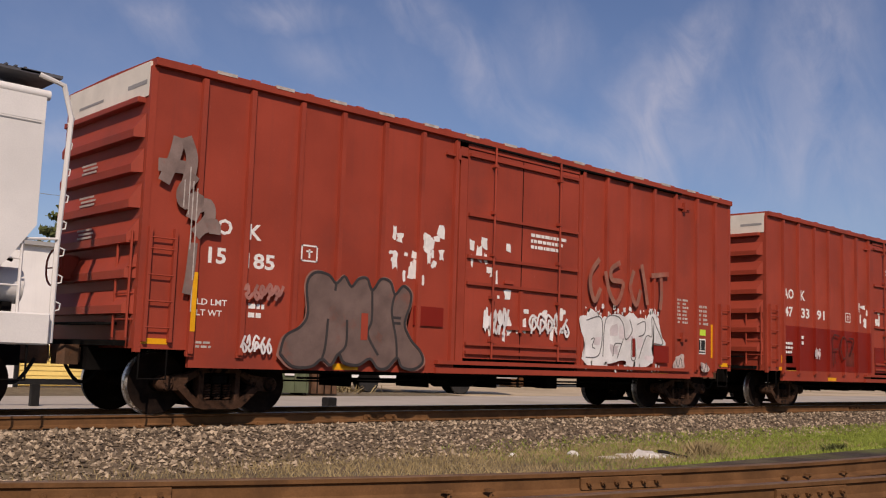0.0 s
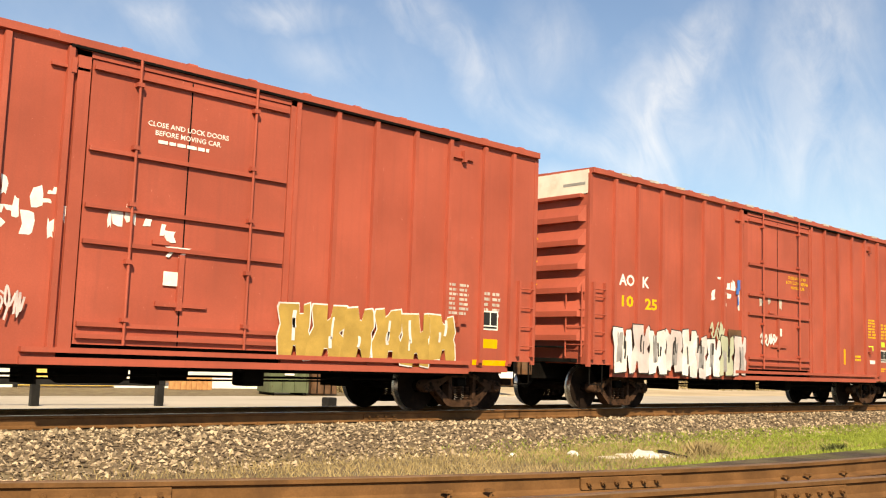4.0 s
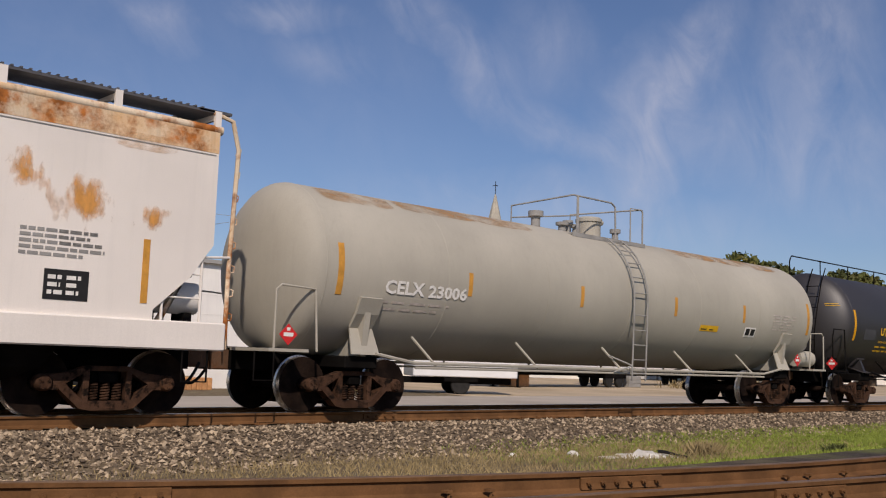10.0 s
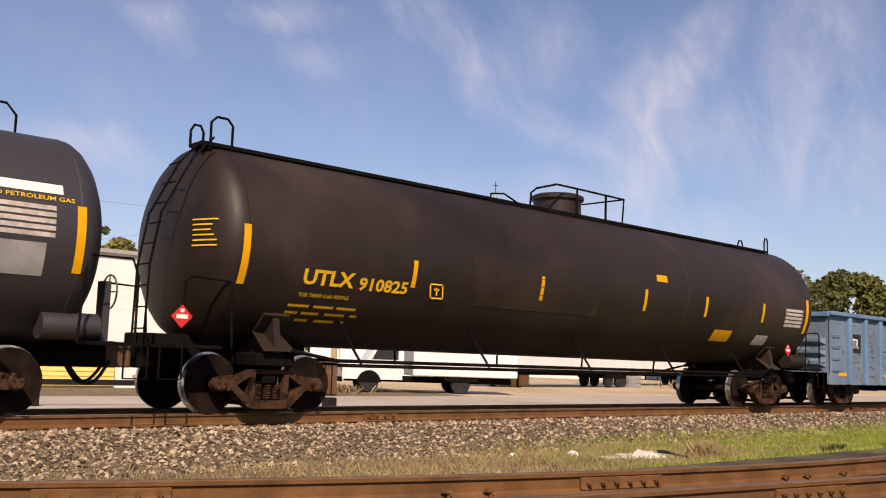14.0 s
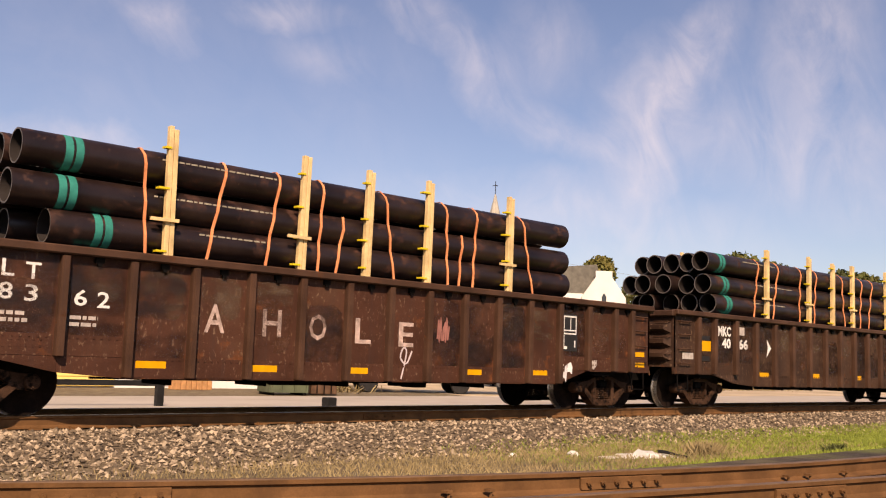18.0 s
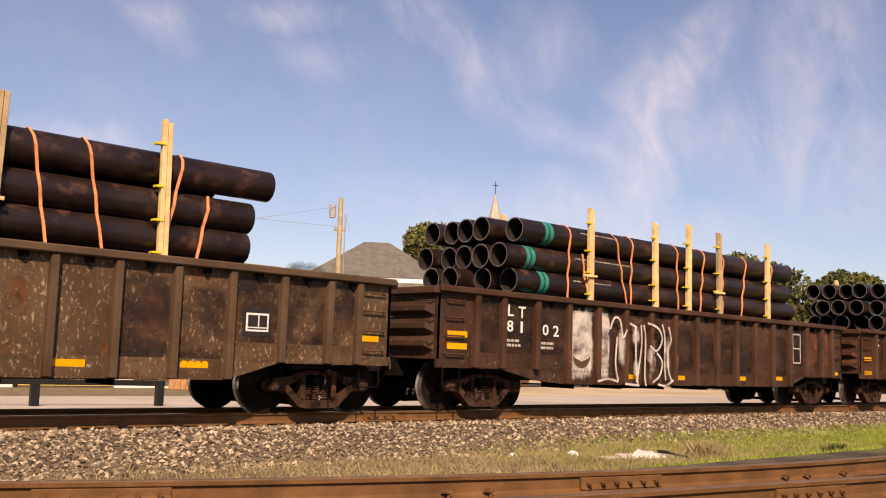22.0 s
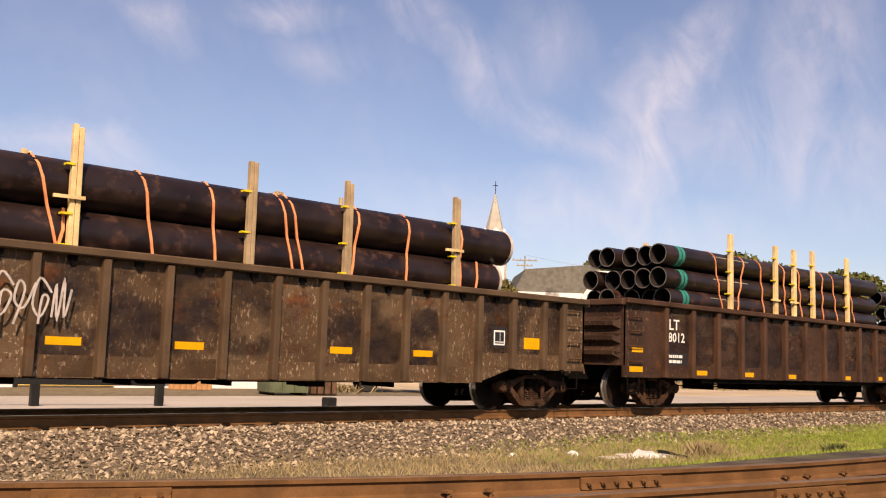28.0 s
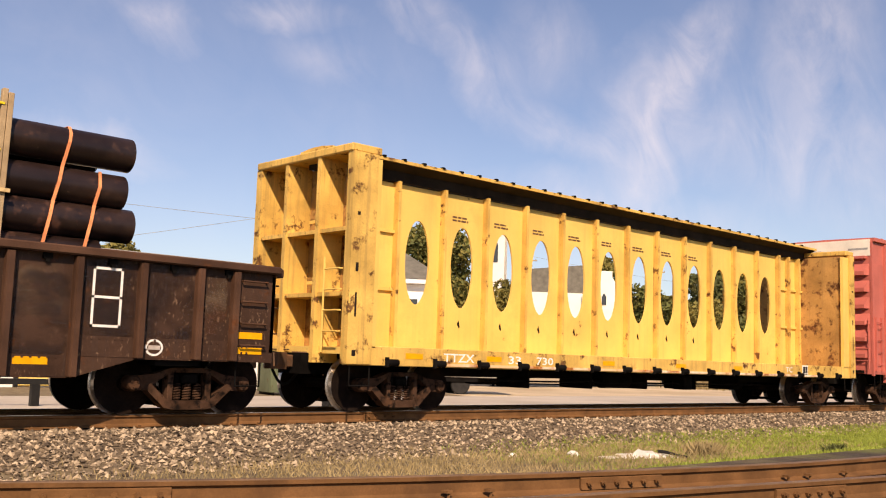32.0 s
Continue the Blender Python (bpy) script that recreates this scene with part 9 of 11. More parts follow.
def build_centre_beam():
    L = 18.6
    car = wagon("centre_beam_car", "yellow centre-beam lumber car, empty and chipped, with oval openings", "flat car", 344.25)
    zd, zt = 1.10, 4.32
    part("deck", Shape().box(0.1, L - 0.1, -1.38, 1.38, zd - 0.12, zd), YELLOW_CAR, car, "narrow yellow deck")
    part("side_sill", Shape().box(0.0, L, -1.46, -1.36, 0.80, zd + 0.03, 0.01).box(0.0, L, 1.36, 1.46, 0.80, zd + 0.03, 0.01), YELLOW_WORN, car)
    part("sill_rub_rail", Shape().box(2.0, L - 2.0, -1.475, -1.455, 0.82, 0.87), RUSTBAND, car)
    part("centre_sill", Shape().box(-0.1, L + 0.1, -0.35, 0.35, 0.62, zd - 0.12), UNDER, car)
    bays, x0 = 12, 2.05
    bw = (L - 2 * x0) / bays
    for k in range(bays):
        xc = x0 + bw * (k + 0.5)
        part("beam_panel", kit("oval", lambda: oval_panel_mesh(bw - 0.01, zd, zt - 0.05, 1.98, 3.62, 0.62)), None, car, "plate with an upright oval opening" if k == 0 else "", at=pose(xc, 0, 0))
    for k in range(bays + 1):
        x = x0 + bw * k
        part("beam_post", Shape().box(x - 0.035, x + 0.035, -0.27, 0.12, zd, zt - 0.02), YELLOW_WORN, car)
    for a, b in ((0.3, x0), (L - x0, L - 0.3)):
        part("beam_panel", Shape().box(a, b, -0.13, -0.09, zd, zt - 0.05), YELLOW_CAR, car)
        for x in (a + (b - a) * 0.33, a + (b - a) * 0.66):
            part("beam_post", Shape().box(x - 0.035, x + 0.035, -0.27, 0.12, zd, zt - 0.02), YELLOW_WORN, car)
        for z in (2.2, 3.3):
            part("beam_stiffener", Shape().box(a, b, -0.18, 0.18, z, z + 0.06), YELLOW_CAR, car)
    tc_ = part("top_chord", Shape().prism([(-0.50, zt + 0.27), (-0.50, zt + 0.33), (-0.15, zt + 0.37), (0.15, zt + 0.37), (0.50, zt + 0.33), (0.50, zt + 0.27)], "x", 0.25, L - 0.25), YELLOW_WORN, car, "winged top flange")
    s = Shape()
    for k in range(34):
        x = 0.9 + k * 0.5
        s.box(x, x + 0.07, -0.52, -0.44, zt + 0.32, zt + 0.36)
    part("cable_hook", s, UNDER, tc_)
    # Black web carries the flange's shade in its colour.
    part("chord_web", Shape().prism([(-0.47, zt + 0.268), (0.47, zt + 0.268), (0.2, zt + 0.17), (0.2, zt - 0.03), (-0.2, zt - 0.03), (-0.2, zt + 0.17)], "x", 0.25, L - 0.25), SHADE_BLACK, tc_, "web under the flange, shade in its black")
    for i, e in enumerate((0.0, L)):
        sx = 1 if i == 0 else -1
        bh = part("bulkhead", Shape().box(min(e + sx * 0.5, e + sx * 0.55), max(e + sx * 0.5, e + sx * 0.55), -1.38, 1.38, zd, zt + 0.02), BULK_BROWN, car, "rusty yellow end bulkhead with deep ribs")
        # Brown films: rust, with the shade inside the cells in their colour.
        for a, b, z0, z1 in ((-1.35, -0.5, 1.2, 2.1), (-0.5, 0.4, 1.3, 2.2), (-1.3, -0.4, 2.3, 3.2), (-0.4, 0.5, 2.2, 3.2), (-0.4, 0.6, 3.3, 4.2), (-1.3, -0.6, 3.4, 4.2)):
            if sx > 0:
                part("rust_stain", Shape().box(e + 0.494, e + 0.497, a, b, z0, z1), BULK_RUST_SHADE, bh)
        for z0, z1, w in ((2.35, 2.5, 0.03), (1.6, 2.0, 0.02), (0.95, 1.05, 0.04), (3.3, 3.36, 0.03)):
            # Slots drawn as dark plates, the holes' shade in their colour.
            part("post_slot", Shape().box(e + sx * 0.12 - w, e + sx * 0.12 + w, -1.513, -1.509, z0, z1), SHADE_BLACK, bh)
        for y in (-1.42, -0.5, 0.5, 1.42):
            w = 0.05 if abs(y) < 1 else 0.09
            part("bulkhead_post", Shape().box(min(e - 0.02 * sx, e + sx * 0.27), max(e - 0.02 * sx, e + sx * 0.5), y - w, y + w, 0.82, zt + 0.06), YELLOW_WORN, bh)
        for y in (-0.95, 0.0, 0.95):
            part("bulkhead_rib", Shape().box(min(e + 0.38 * sx, e + sx * 0.5), max(e + 0.38 * sx, e + sx * 0.5), y - 0.02, y + 0.02, zd, zt), YELLOW_CAR, bh)
        for z in (1.95, 3.05):
            part("bulkhead_shelf", Shape().box(min(e + sx * 0.02, e + sx * 0.5), max(e + sx * 0.02, e + sx * 0.5), -1.35, 1.35, z, z + 0.07), YELLOW_WORN, bh)
        part("bulkhead_cap", Shape().box(min(e - 0.05 * sx, e + sx * 0.45), max(e - 0.05 * sx, e + sx * 0.6), -1.48, 1.48, zt + 0.06, zt + 0.20, 0.02), YELLOW_WORN, bh)
        part("bulkhead_wing", Shape().prism([(e + sx * 0.24, zd), (e + sx * 0.24, zt), (e + sx * 0.62, zt), (e + sx * 0.62, zd)], "y", -1.46, -1.38), YELLOW_CAR, bh, "side wing of the bulkhead")
        part("bulkhead_wing", Shape().prism([(e + sx * 0.24, zd), (e + sx * 0.24, zt), (e + sx * 0.62, zt), (e + sx * 0.62, zd)], "y", 1.38, 1.46), YELLOW_CAR, bh)
        s = Shape()
        for z in (1.35, 1.7, 2.05, 2.4):
            s.bar([(e - sx * 0.02, -1.3, z), (e - sx * 0.1, -1.3, z), (e - sx * 0.1, -0.9, z), (e - sx * 0.02, -0.9, z)], 0.013)
        s.bar([(e - sx * 0.1, -0.9, 1.0), (e - sx * 0.1, -0.9, 2.6)], 0.02)
        part("end_ladder", s, YELLOW_CAR, bh)
        stirrup(car, 0.1 if i == 0 else L - 0.55, -1.44, 0.82, 0.42, 0.36)
    for k in range(16):
        x = 1.0 + k * (L - 2.0) / 15
        part("winch", Shape().tube((x - 0.12, -1.47, 0.86), (x + 0.12, -1.47, 0.86), 0.06, 10).box(x - 0.16, x - 0.12, -1.53, -1.40, 0.78, 0.95), UNDER, car)
    y = -1.461
    letters(car, "TTZX", 2.2, 0.90, 0.78, 0.15, WHITE_P, y)
    letters(car, "33", 3.9, 0.90, 0.35, 0.15, WHITE_P, y)
    letters(car, "730", 4.7, 0.90, 0.5, 0.15, WHITE_P, y)
    letters(car, "TC", 14.6, 0.92, 0.35, 0.14, WHITE_P, y)
    acei(car, 15.5, 0.84, 0.3, 0.28, y)
    for x in (1.3, 3.3, 6.8, 9.5, 12.0):
        decal(car, "reflector", x, x + 0.4, 0.93, 1.03, AMBER, y)
    for k in range(1, 9):
        xc = x0 + bw * (k + 0.5)
        part("dark_scuff", Shape().prism([(xc - 0.09, 1.66), (xc - 0.05, 1.74), (xc - 0.01, 1.60), (xc - 0.04, 1.58)], "y", -0.136, -0.131), UNDER, car)
        bars(car, xc - 0.3, xc + 0.3, 3.72, 3.85, 2, STEEL_RUST, -0.132, 1, 500 + k)
    for x in (1.55, 17.05):
        truck(car, x)
    brake_gear(car, 4.0, L - 4.0)
    end_gear(car, L)


build_centre_beam()

# ---- ground ----
def ground_z(y):
    pts = ((-4000, -0.30), (2.0, -0.22), (6.6, -0.20), (8.2, -0.50), (11.0, -0.50), (12.7, -0.20), (16.0, -0.20), (17.4, -0.46), (19.0, -0.50), (5000, -0.50))
    for (a, za), (b, zb) in zip(pts, pts[1:]):
        if a <= y <= b:
            return za + (zb - za) * (y - a) / (b - a)
    return -0.5


def earth_material():
    m = bpy.data.materials.new("trackside earth")
    m.use_nodes = True
    n, l = m.node_tree.nodes, m.node_tree.links
    b = n["Principled BSDF"]
    b.inputs["Roughness"].default_value = 0.95
    b.inputs["Specular IOR Level"].default_value = 0.2
    co = n.new("ShaderNodeTexCoord")
    sep = n.new("ShaderNodeSeparateXYZ")
    l.new(co.outputs["Object"], sep.inputs[0])

    def tex(sc, d=5.0):
        t = n.new("ShaderNodeTexNoise")
        t.inputs["Scale"].default_value, t.inputs["Detail"].default_value = sc, d
        l.new(co.outputs["Object"], t.inputs["Vector"])
        return t.outputs["Fac"]

    def span(src, a, z, lo=0.0, hi=1.0):
        r = n.new("ShaderNodeMapRange")
        r.inputs["From Min"].default_value, r.inputs["From Max"].default_value = a, z
        r.inputs["To Min"].default_value, r.inputs["To Max"].default_value = lo, hi
        l.new(src, r.inputs["Value"])
        return r.outputs["Result"]

    def op(kind, a, c):
        x = n.new("ShaderNodeMath")
        x.operation = kind
        for s, k in ((a, 0), (c, 1)):
            if hasattr(s, "links"):
                l.new(s, x.inputs[k])
            else:
                x.inputs[k].default_value = s
        return x.outputs[0]

    def mixc(f, a, c):
        x = n.new("ShaderNodeMix")
        x.data_type = "RGBA"
        l.new(f, x.inputs["Factor"])
        for s, k in ((a, "A"), (c, "B")):
            if hasattr(s, "links"):
                l.new(s, x.inputs[k])
            else:
                x.inputs[k].default_value = (*s, 1)
        return x.outputs["Result"]

    wob = span(tex(0.9), 0.3, 0.7, -1.0, 1.0)
    ywob = op("ADD", sep.outputs["Y"], op("MULTIPLY", wob, 0.7))
    stone = mixc(span(tex(26, 3), 0.35, 0.65), (0.06, 0.042, 0.027), (0.22, 0.165, 0.11))
    soil = mixc(span(tex(3.5), 0.35, 0.65), (0.13, 0.095, 0.06), (0.21, 0.165, 0.10))
    green = mixc(span(tex(5.0), 0.3, 0.7), (0.13, 0.17, 0.034), (0.22, 0.265, 0.055))
    gfac = op("MULTIPLY", span(op("ADD", sep.outputs["X"], op("MULTIPLY", wob, 2.5)), 11.0, 17.0), op("SUBTRACT", 1.0, span(ywob, 11.3, 11.9)))
    sfac = op("MULTIPLY", span(ywob, 10.6, 11.6), op("SUBTRACT", 1.0, span(ywob, 17.2, 18.4)))
    # Near ground, mostly out of view, made dark to cut its bounce light.
    dark_near = mixc(span(tex(6.0), 0.35, 0.65), (0.035, 0.030, 0.025), (0.075, 0.062, 0.05))
    near = mixc(span(ywob, 5.6, 7.4), dark_near, mixc(gfac, soil, green))
    col = mixc(sfac, near, stone)
    l.new(col, b.inputs["Base Color"])
    bp = n.new("ShaderNodeBump")
    bp.inputs["Strength"].default_value, bp.inputs["Distance"].default_value = 0.8, 0.04
    l.new(tex(30, 4), bp.inputs["Height"])
    l.new(bp.outputs[0], b.inputs["Normal"])
    return m


def build_ground():
    xs = [-3000, -400, -100, -40, -20] + list(range(-10, 61, 2)) + [80, 110, 160, 260, 500, 3200]
    ys = [-3000, -300, -60, -20, -5, 0, 2, 4, 5.5, 6.6, 7.4, 8.2, 9.2, 10.2, 11.0, 11.6, 12.2, 12.7, 14.4, 16, 16.7, 17.4, 19, 24, 30, 40, 60, 100, 200, 500, 3200]
    vs = [(x, y, ground_z(y) + (0.03 * noise.noise(Vector((x * 0.7, y * 0.9, 0))) if -12 < x < 62 and 7 < y < 11.2 else 0)) for y in ys for x in xs]
    nx = len(xs)
    fs = [(j * nx + i, j * nx + i + 1, (j + 1) * nx + i + 1, (j + 1) * nx + i) for j in range(len(ys) - 1) for i in range(nx - 1)]
    g = new("ground", Shape().add(vs, fs).mesh("ground", earth_material()))
    tagged(g, "trackside ground of gravel, dry soil and green turf", "ground", kind="structure")
    road = new("road", Shape().box(-260, 320, 18.2, 29.2, -0.52, -0.485).mesh("road", ROAD))
    tagged(road, "pale worn asphalt road beyond the tracks", "road", kind="structure")
    lot = new("pavement", Shape().prism([(29, 29.3), (300, 29.3), (300, 110), (36, 60)], "z", -0.52, -0.488).mesh("pavement", LOT))
    tagged(lot, "sandy gravel lot beside the road", "lot", kind="structure")


build_ground()


def scatter_stones():
    """Loose ballast: small faceted stones on the near shoulder and between the ties."""
    rng = np.random.default_rng(5)
    base = np.array([(1, 0, 0), (0.2, 0.95, 0.1), (-0.9, 0.35, 0), (-0.6, -0.8, 0.05), (0.5, -0.85, 0), (0.1, 0.1, 0.85), (0, 0, -0.6)])
    tri = [(0, 1, 5), (1, 2, 5), (2, 3, 5), (3, 4, 5), (4, 0, 5), (1, 0, 6), (2, 1, 6), (3, 2, 6), (4, 3, 6), (0, 4, 6)]
    n = 26000
    u = rng.random(n)
    x = 1.5 + 44 * u ** 2.2
    y = 10.55 + 2.75 * rng.random(n) ** 0.75
    size = 0.030 * (0.6 + 0.9 * rng.random(n) ** 2)
    keep = rng.random(n) < np.clip((y - 10.2) / 0.9 - np.clip((x - 12) / 30, 0, 0.45), 0.05, 1)
    x, y, size = x[keep], y[keep], size[keep]
    n = len(x)
    z = np.array([ground_z(v) for v in y]) + size * 0.25
    a = rng.random(n) * 6.283
    tilt = rng.normal(0, 0.5, (n, 3))
    v = base[None] * (1 + 0.35 * rng.normal(0, 1, (n, 7, 1))).clip(0.5, 1.6) * size[:, None, None]
    c, s = np.cos(a)[:, None], np.sin(a)[:, None]
    vx = v[:, :, 0] * c - v[:, :, 1] * s
    vy = v[:, :, 0] * s + v[:, :, 1] * c
    vz = v[:, :, 2] + vx * tilt[:, :1] * 0.5 + vy * tilt[:, 1:2] * 0.5
    P = np.stack([vx + x[:, None], vy + y[:, None], vz + z[:, None]], -1).reshape(-1, 3)
    F = (np.array(tri)[None] + (np.arange(n) * 7)[:, None, None]).reshape(-1, 3)
    me = bpy.data.meshes.new("ballast")
    me.from_pydata(P.tolist(), [], F.tolist())
    m = bpy.data.materials.new("ballast stones")
    m.use_nodes = True
    nn, l = m.node_tree.nodes, m.node_tree.links
    geo = nn.new("ShaderNodeNewGeometry")
    cr_ = nn.new("ShaderNodeValToRGB")
    e = cr_.color_ramp.elements
    e[0].color, e[1].color = (0.050, 0.034, 0.021, 1), (0.52, 0.40, 0.27, 1)
    mid = e.new(0.5)
    mid.color = (0.185, 0.135, 0.085, 1)
    l.new(geo.outputs["Random Per Island"], cr_.inputs[0])
    l.new(cr_.outputs[0], nn["Principled BSDF"].inputs["Base Color"])
    nn["Principled BSDF"].inputs["Roughness"].default_value = 0.9
    me.materials.append(m)
    tagged(new("ballast", me), "loose pale limestone ballast on the track shoulder", "ballast", kind="stuff")


scatter_stones()


def blades(name, label, n, area, height, mat, seed, width=0.012):
    """Many separate grass blades as one object."""
    rng = np.random.default_rng(seed)
    x, y = area(rng, n)
    n = len(x)
    z = np.array([ground_z(v) for v in y])
    a = rng.random(n) * 6.283
    h = height * (0.45 + 0.8 * rng.random(n))
    lean = rng.normal(0, 0.38, (n, 2)) * h[:, None]
    dx, dy = np.cos(a) * width, np.sin(a) * width
    P = np.stack([np.stack([x - dx, y - dy, z], -1), np.stack([x + dx, y + dy, z], -1), np.stack([x + lean[:, 0] * 0.4 + dx * 0.6, y + lean[:, 1] * 0.4 + dy * 0.6, z + h * 0.6], -1), np.stack([x + lean[:, 0], y + lean[:, 1], z + h], -1)], 1).reshape(-1, 3)
    i = np.arange(n) * 4
    F = np.concatenate([np.stack([i, i + 1, i + 2], -1), np.stack([i, i + 2, i + 3], -1)])
    me = bpy.data.meshes.new(name)
    me.from_pydata(P.tolist(), [], F.tolist())
    me.materials.append(mat)
    return tagged(new(name, me), label, "grass", kind="stuff")


def turf_area(rng, n):
    x = 10.5 + 45 * rng.random(n) ** 1.5
    y = 7.0 + 4.6 * rng.random(n)
    k = rng.random(n) < np.clip((x - 10.5) / 6.5, 0.05, 1) * np.clip((12.2 - y + 0.05 * (x - 15)) / 1.2, 0, 1)
    return x[k], y[k]


def straw_area(rng, n):
    x = 3.5 + 17 * rng.random(n) ** 1.2
    y = 8.3 + 3.2 * rng.random(n)
    k = rng.random(n) < np.clip((x - 3.5) / 5, 0.0, 1) * np.clip((11.6 - y) / 1.4, 0.08, 1) * np.clip((21 - x) / 7, 0, 1)
    return x[k], y[k]


def clump_area(cx, cy, r):
    def f(rng, n):
        return cx + rng.normal(0, r, n), cy + rng.normal(0, r * 0.6, n)
    return f


blades("grass", "short green grass beside the near track", 90000, turf_area, 0.065, GRASS, 31, 0.008)
blades("dry_grass", "thin straw coloured grass on the gravel verge", 26000, straw_area, 0.085, STRAW, 32, 0.005)
blades("dry_grass_tuft", "straw coloured tuft beside the pale cloth", 500, clump_area(14.4, 9.1, 0.22), 0.22, STRAW, 33, 0.006)
blades("weed_clump", "dark green weeds in the turf", 240, clump_area(16.5, 7.85, 0.12), 0.16, NEEDLE, 34, 0.012)

# ---- tracks ----
RAIL = ((0.0, 0.0), (0.070, 0.0), (0.070, 0.010), (0.020, 0.028), (0.009, 0.045), (0.009, 0.125), (0.034, 0.140), (0.037, 0.170), (0.028, 0.178))


def rail_mesh(line, top, mat, height=0.178):
    """A flat-bottomed rail swept along a plan line."""
    half = list(RAIL[1:])
    prof = [(-a, z) for a, z in half[::-1]] + half
    prof = prof[::-1]
    pts = [Vector((x, y, 0)) for x, y in line]
    vs, n = [], len(prof)
    for i, p in enumerate(pts):
        d = (pts[min(i + 1, len(pts) - 1)] - pts[max(i - 1, 0)]).normalized()
        side = Vector((-d.y, d.x, 0))
        vs += [tuple(p + side * a + Vector((0, 0, top - 0.178 + z))) for a, z in prof]
    fs = []
    for i in range(len(pts) - 1):
        fs += [(i * n + k, i * n + (k + 1) % n, (i + 1) * n + (k + 1) % n, (i + 1) * n + k) for k in range(n)]
    fs += [tuple(range(n)), tuple(range((len(pts) - 1) * n, len(pts) * n))[::-1]]
    me = Shape().add(vs, fs).mesh("rail", [RAIL_SIDE, mat])
    for p in me.polygons:
        if p.center.z > top - 0.006:
            p.material_index = 1
    return me


def bolt_mesh():
    s = Shape().tube((0, 0, 0), (0, -0.03, 0), 0.024, 6)
    s.tube((0, -0.03, 0), (0, -0.05, 0), 0.014, 8)
    return s.mesh("bolt", RAIL_SIDE)


def joint(rail, at, length, top, bolts):
    """A bolted joint bar on the near face of a rail."""
    s = Shape().prism([(-0.012, top - 0.140), (-0.038, top - 0.146), (-0.030, top - 0.10), (-0.034, top - 0.055), (-0.012, top - 0.045)], "x", -length / 2, length / 2)
    j = part("joint_bar", s, RAIL_SIDE, rail, "bolted joint bar", at=at)
    for k in range(bolts):
        x = -length / 2 + length * (k + 0.5) / bolts
        part("bolt", kit("bolt", bolt_mesh), None, j, at=pose(x, -0.030, top - 0.095))
    return j


def build_tracks():
    t = thing("track_far", "main track with rusty rails on dark ties in ballast", "railway track", kind="structure")
    for y in (YC - 0.753, YC + 0.753):
        r = part("rail", rail_mesh([(-260, y), (400, y)], 0.0, RAIL_SHINE), None, t, "rusty rail with a bright head")
        for x in (1.8, 11.2, 30.0):
            joint(r, pose(x, y, 0), 0.75, 0.0, 4) if y < YC else None
    tie = Shape().box(-0.115, 0.115, -1.3, 1.3, -0.38, -0.192, 0.012).mesh("tie", TIE)
    plate = Shape().box(-0.09, 0.09, -0.17, 0.17, -0.192, -0.176).box(-0.05, -0.02, -0.11, -0.08, -0.176, -0.15).box(0.02, 0.05, 0.08, 0.11, -0.176, -0.15).mesh("tie_plate", RAIL_SIDE)
    for i in range(150):
        x = -4 + i * 0.508 + random.uniform(-0.03, 0.03)
        p = part("tie", tie, None, t, at=pose(x, YC + random.uniform(-0.05, 0.05), 0, 0, 0, random.uniform(-0.8, 0.8)))
        if i < 60:
            part("tie_plate", plate, None, p, at=pose(0, -0.753, 0))
    # near turnout: two rails that curve away from the main track
    n = thing("track_near", "near siding turnout with bolted brown rails", "railway track", kind="structure")
    zt = 0.05

    def curve_a(x):
        return 4.62 + 1.98 * ((11.4 - x) / 9.0) ** 2 if x < 11.4 else 4.62

    line = [(x * 0.5, curve_a(x * 0.5)) for x in range(-24, 60)]
    ra = part("rail", rail_mesh(line, zt, RAIL_TOP), None, n, "brown rusted siding rail")
    line_b = [(x * 0.5, 4.33 - (x * 0.5 - 5.2) * 0.192 + 0.006 * (x * 0.5 - 5.2) ** 2) for x in range(-10, 44)]
    rb = part("rail", rail_mesh(line_b, zt, RAIL_TOP), None, n, "brown rusted closure rail")
    for x, ln, bolts in ((6.86, 0.88, 6), (2.9, 0.88, 6)):
        y = curve_a(x)
        sl = (curve_a(x + 0.1) - curve_a(x - 0.1)) / 0.2
        joint(ra, pose(x, y, 0, 0, 0, math.degrees(math.atan(sl))), ln, zt, bolts)
    x = 7.72
    joint(rb, pose(x, 4.33 - (x - 5.2) * 0.192 + 0.006 * (x - 5.2) ** 2, 0, 0, 0, math.degrees(math.atan(-0.162))), 0.9, zt, 6)
    for k, (x, d) in enumerate(((8.9, 0.0), (9.25, 0.0), (5.2, 0.0), (5.55, 0.0), (9.9, 0.0))):
        y = curve_a(x) - 0.085
        part("spike", Shape().tube((x, y, zt - 0.178), (x + 0.01, y, zt - 0.12), 0.012, 6).box(x - 0.03, x + 0.03, y - 0.02, y + 0.045, zt - 0.125, zt - 0.105), RAIL_SIDE, n)
    for i in range(34):
        x = -4 + i * 0.55
        part("tie", tie, None, n, at=pose(x, curve_a(x) - 0.75, zt + 0.0, 0, 0, random.uniform(-2, 2) - 8))


build_tracks()


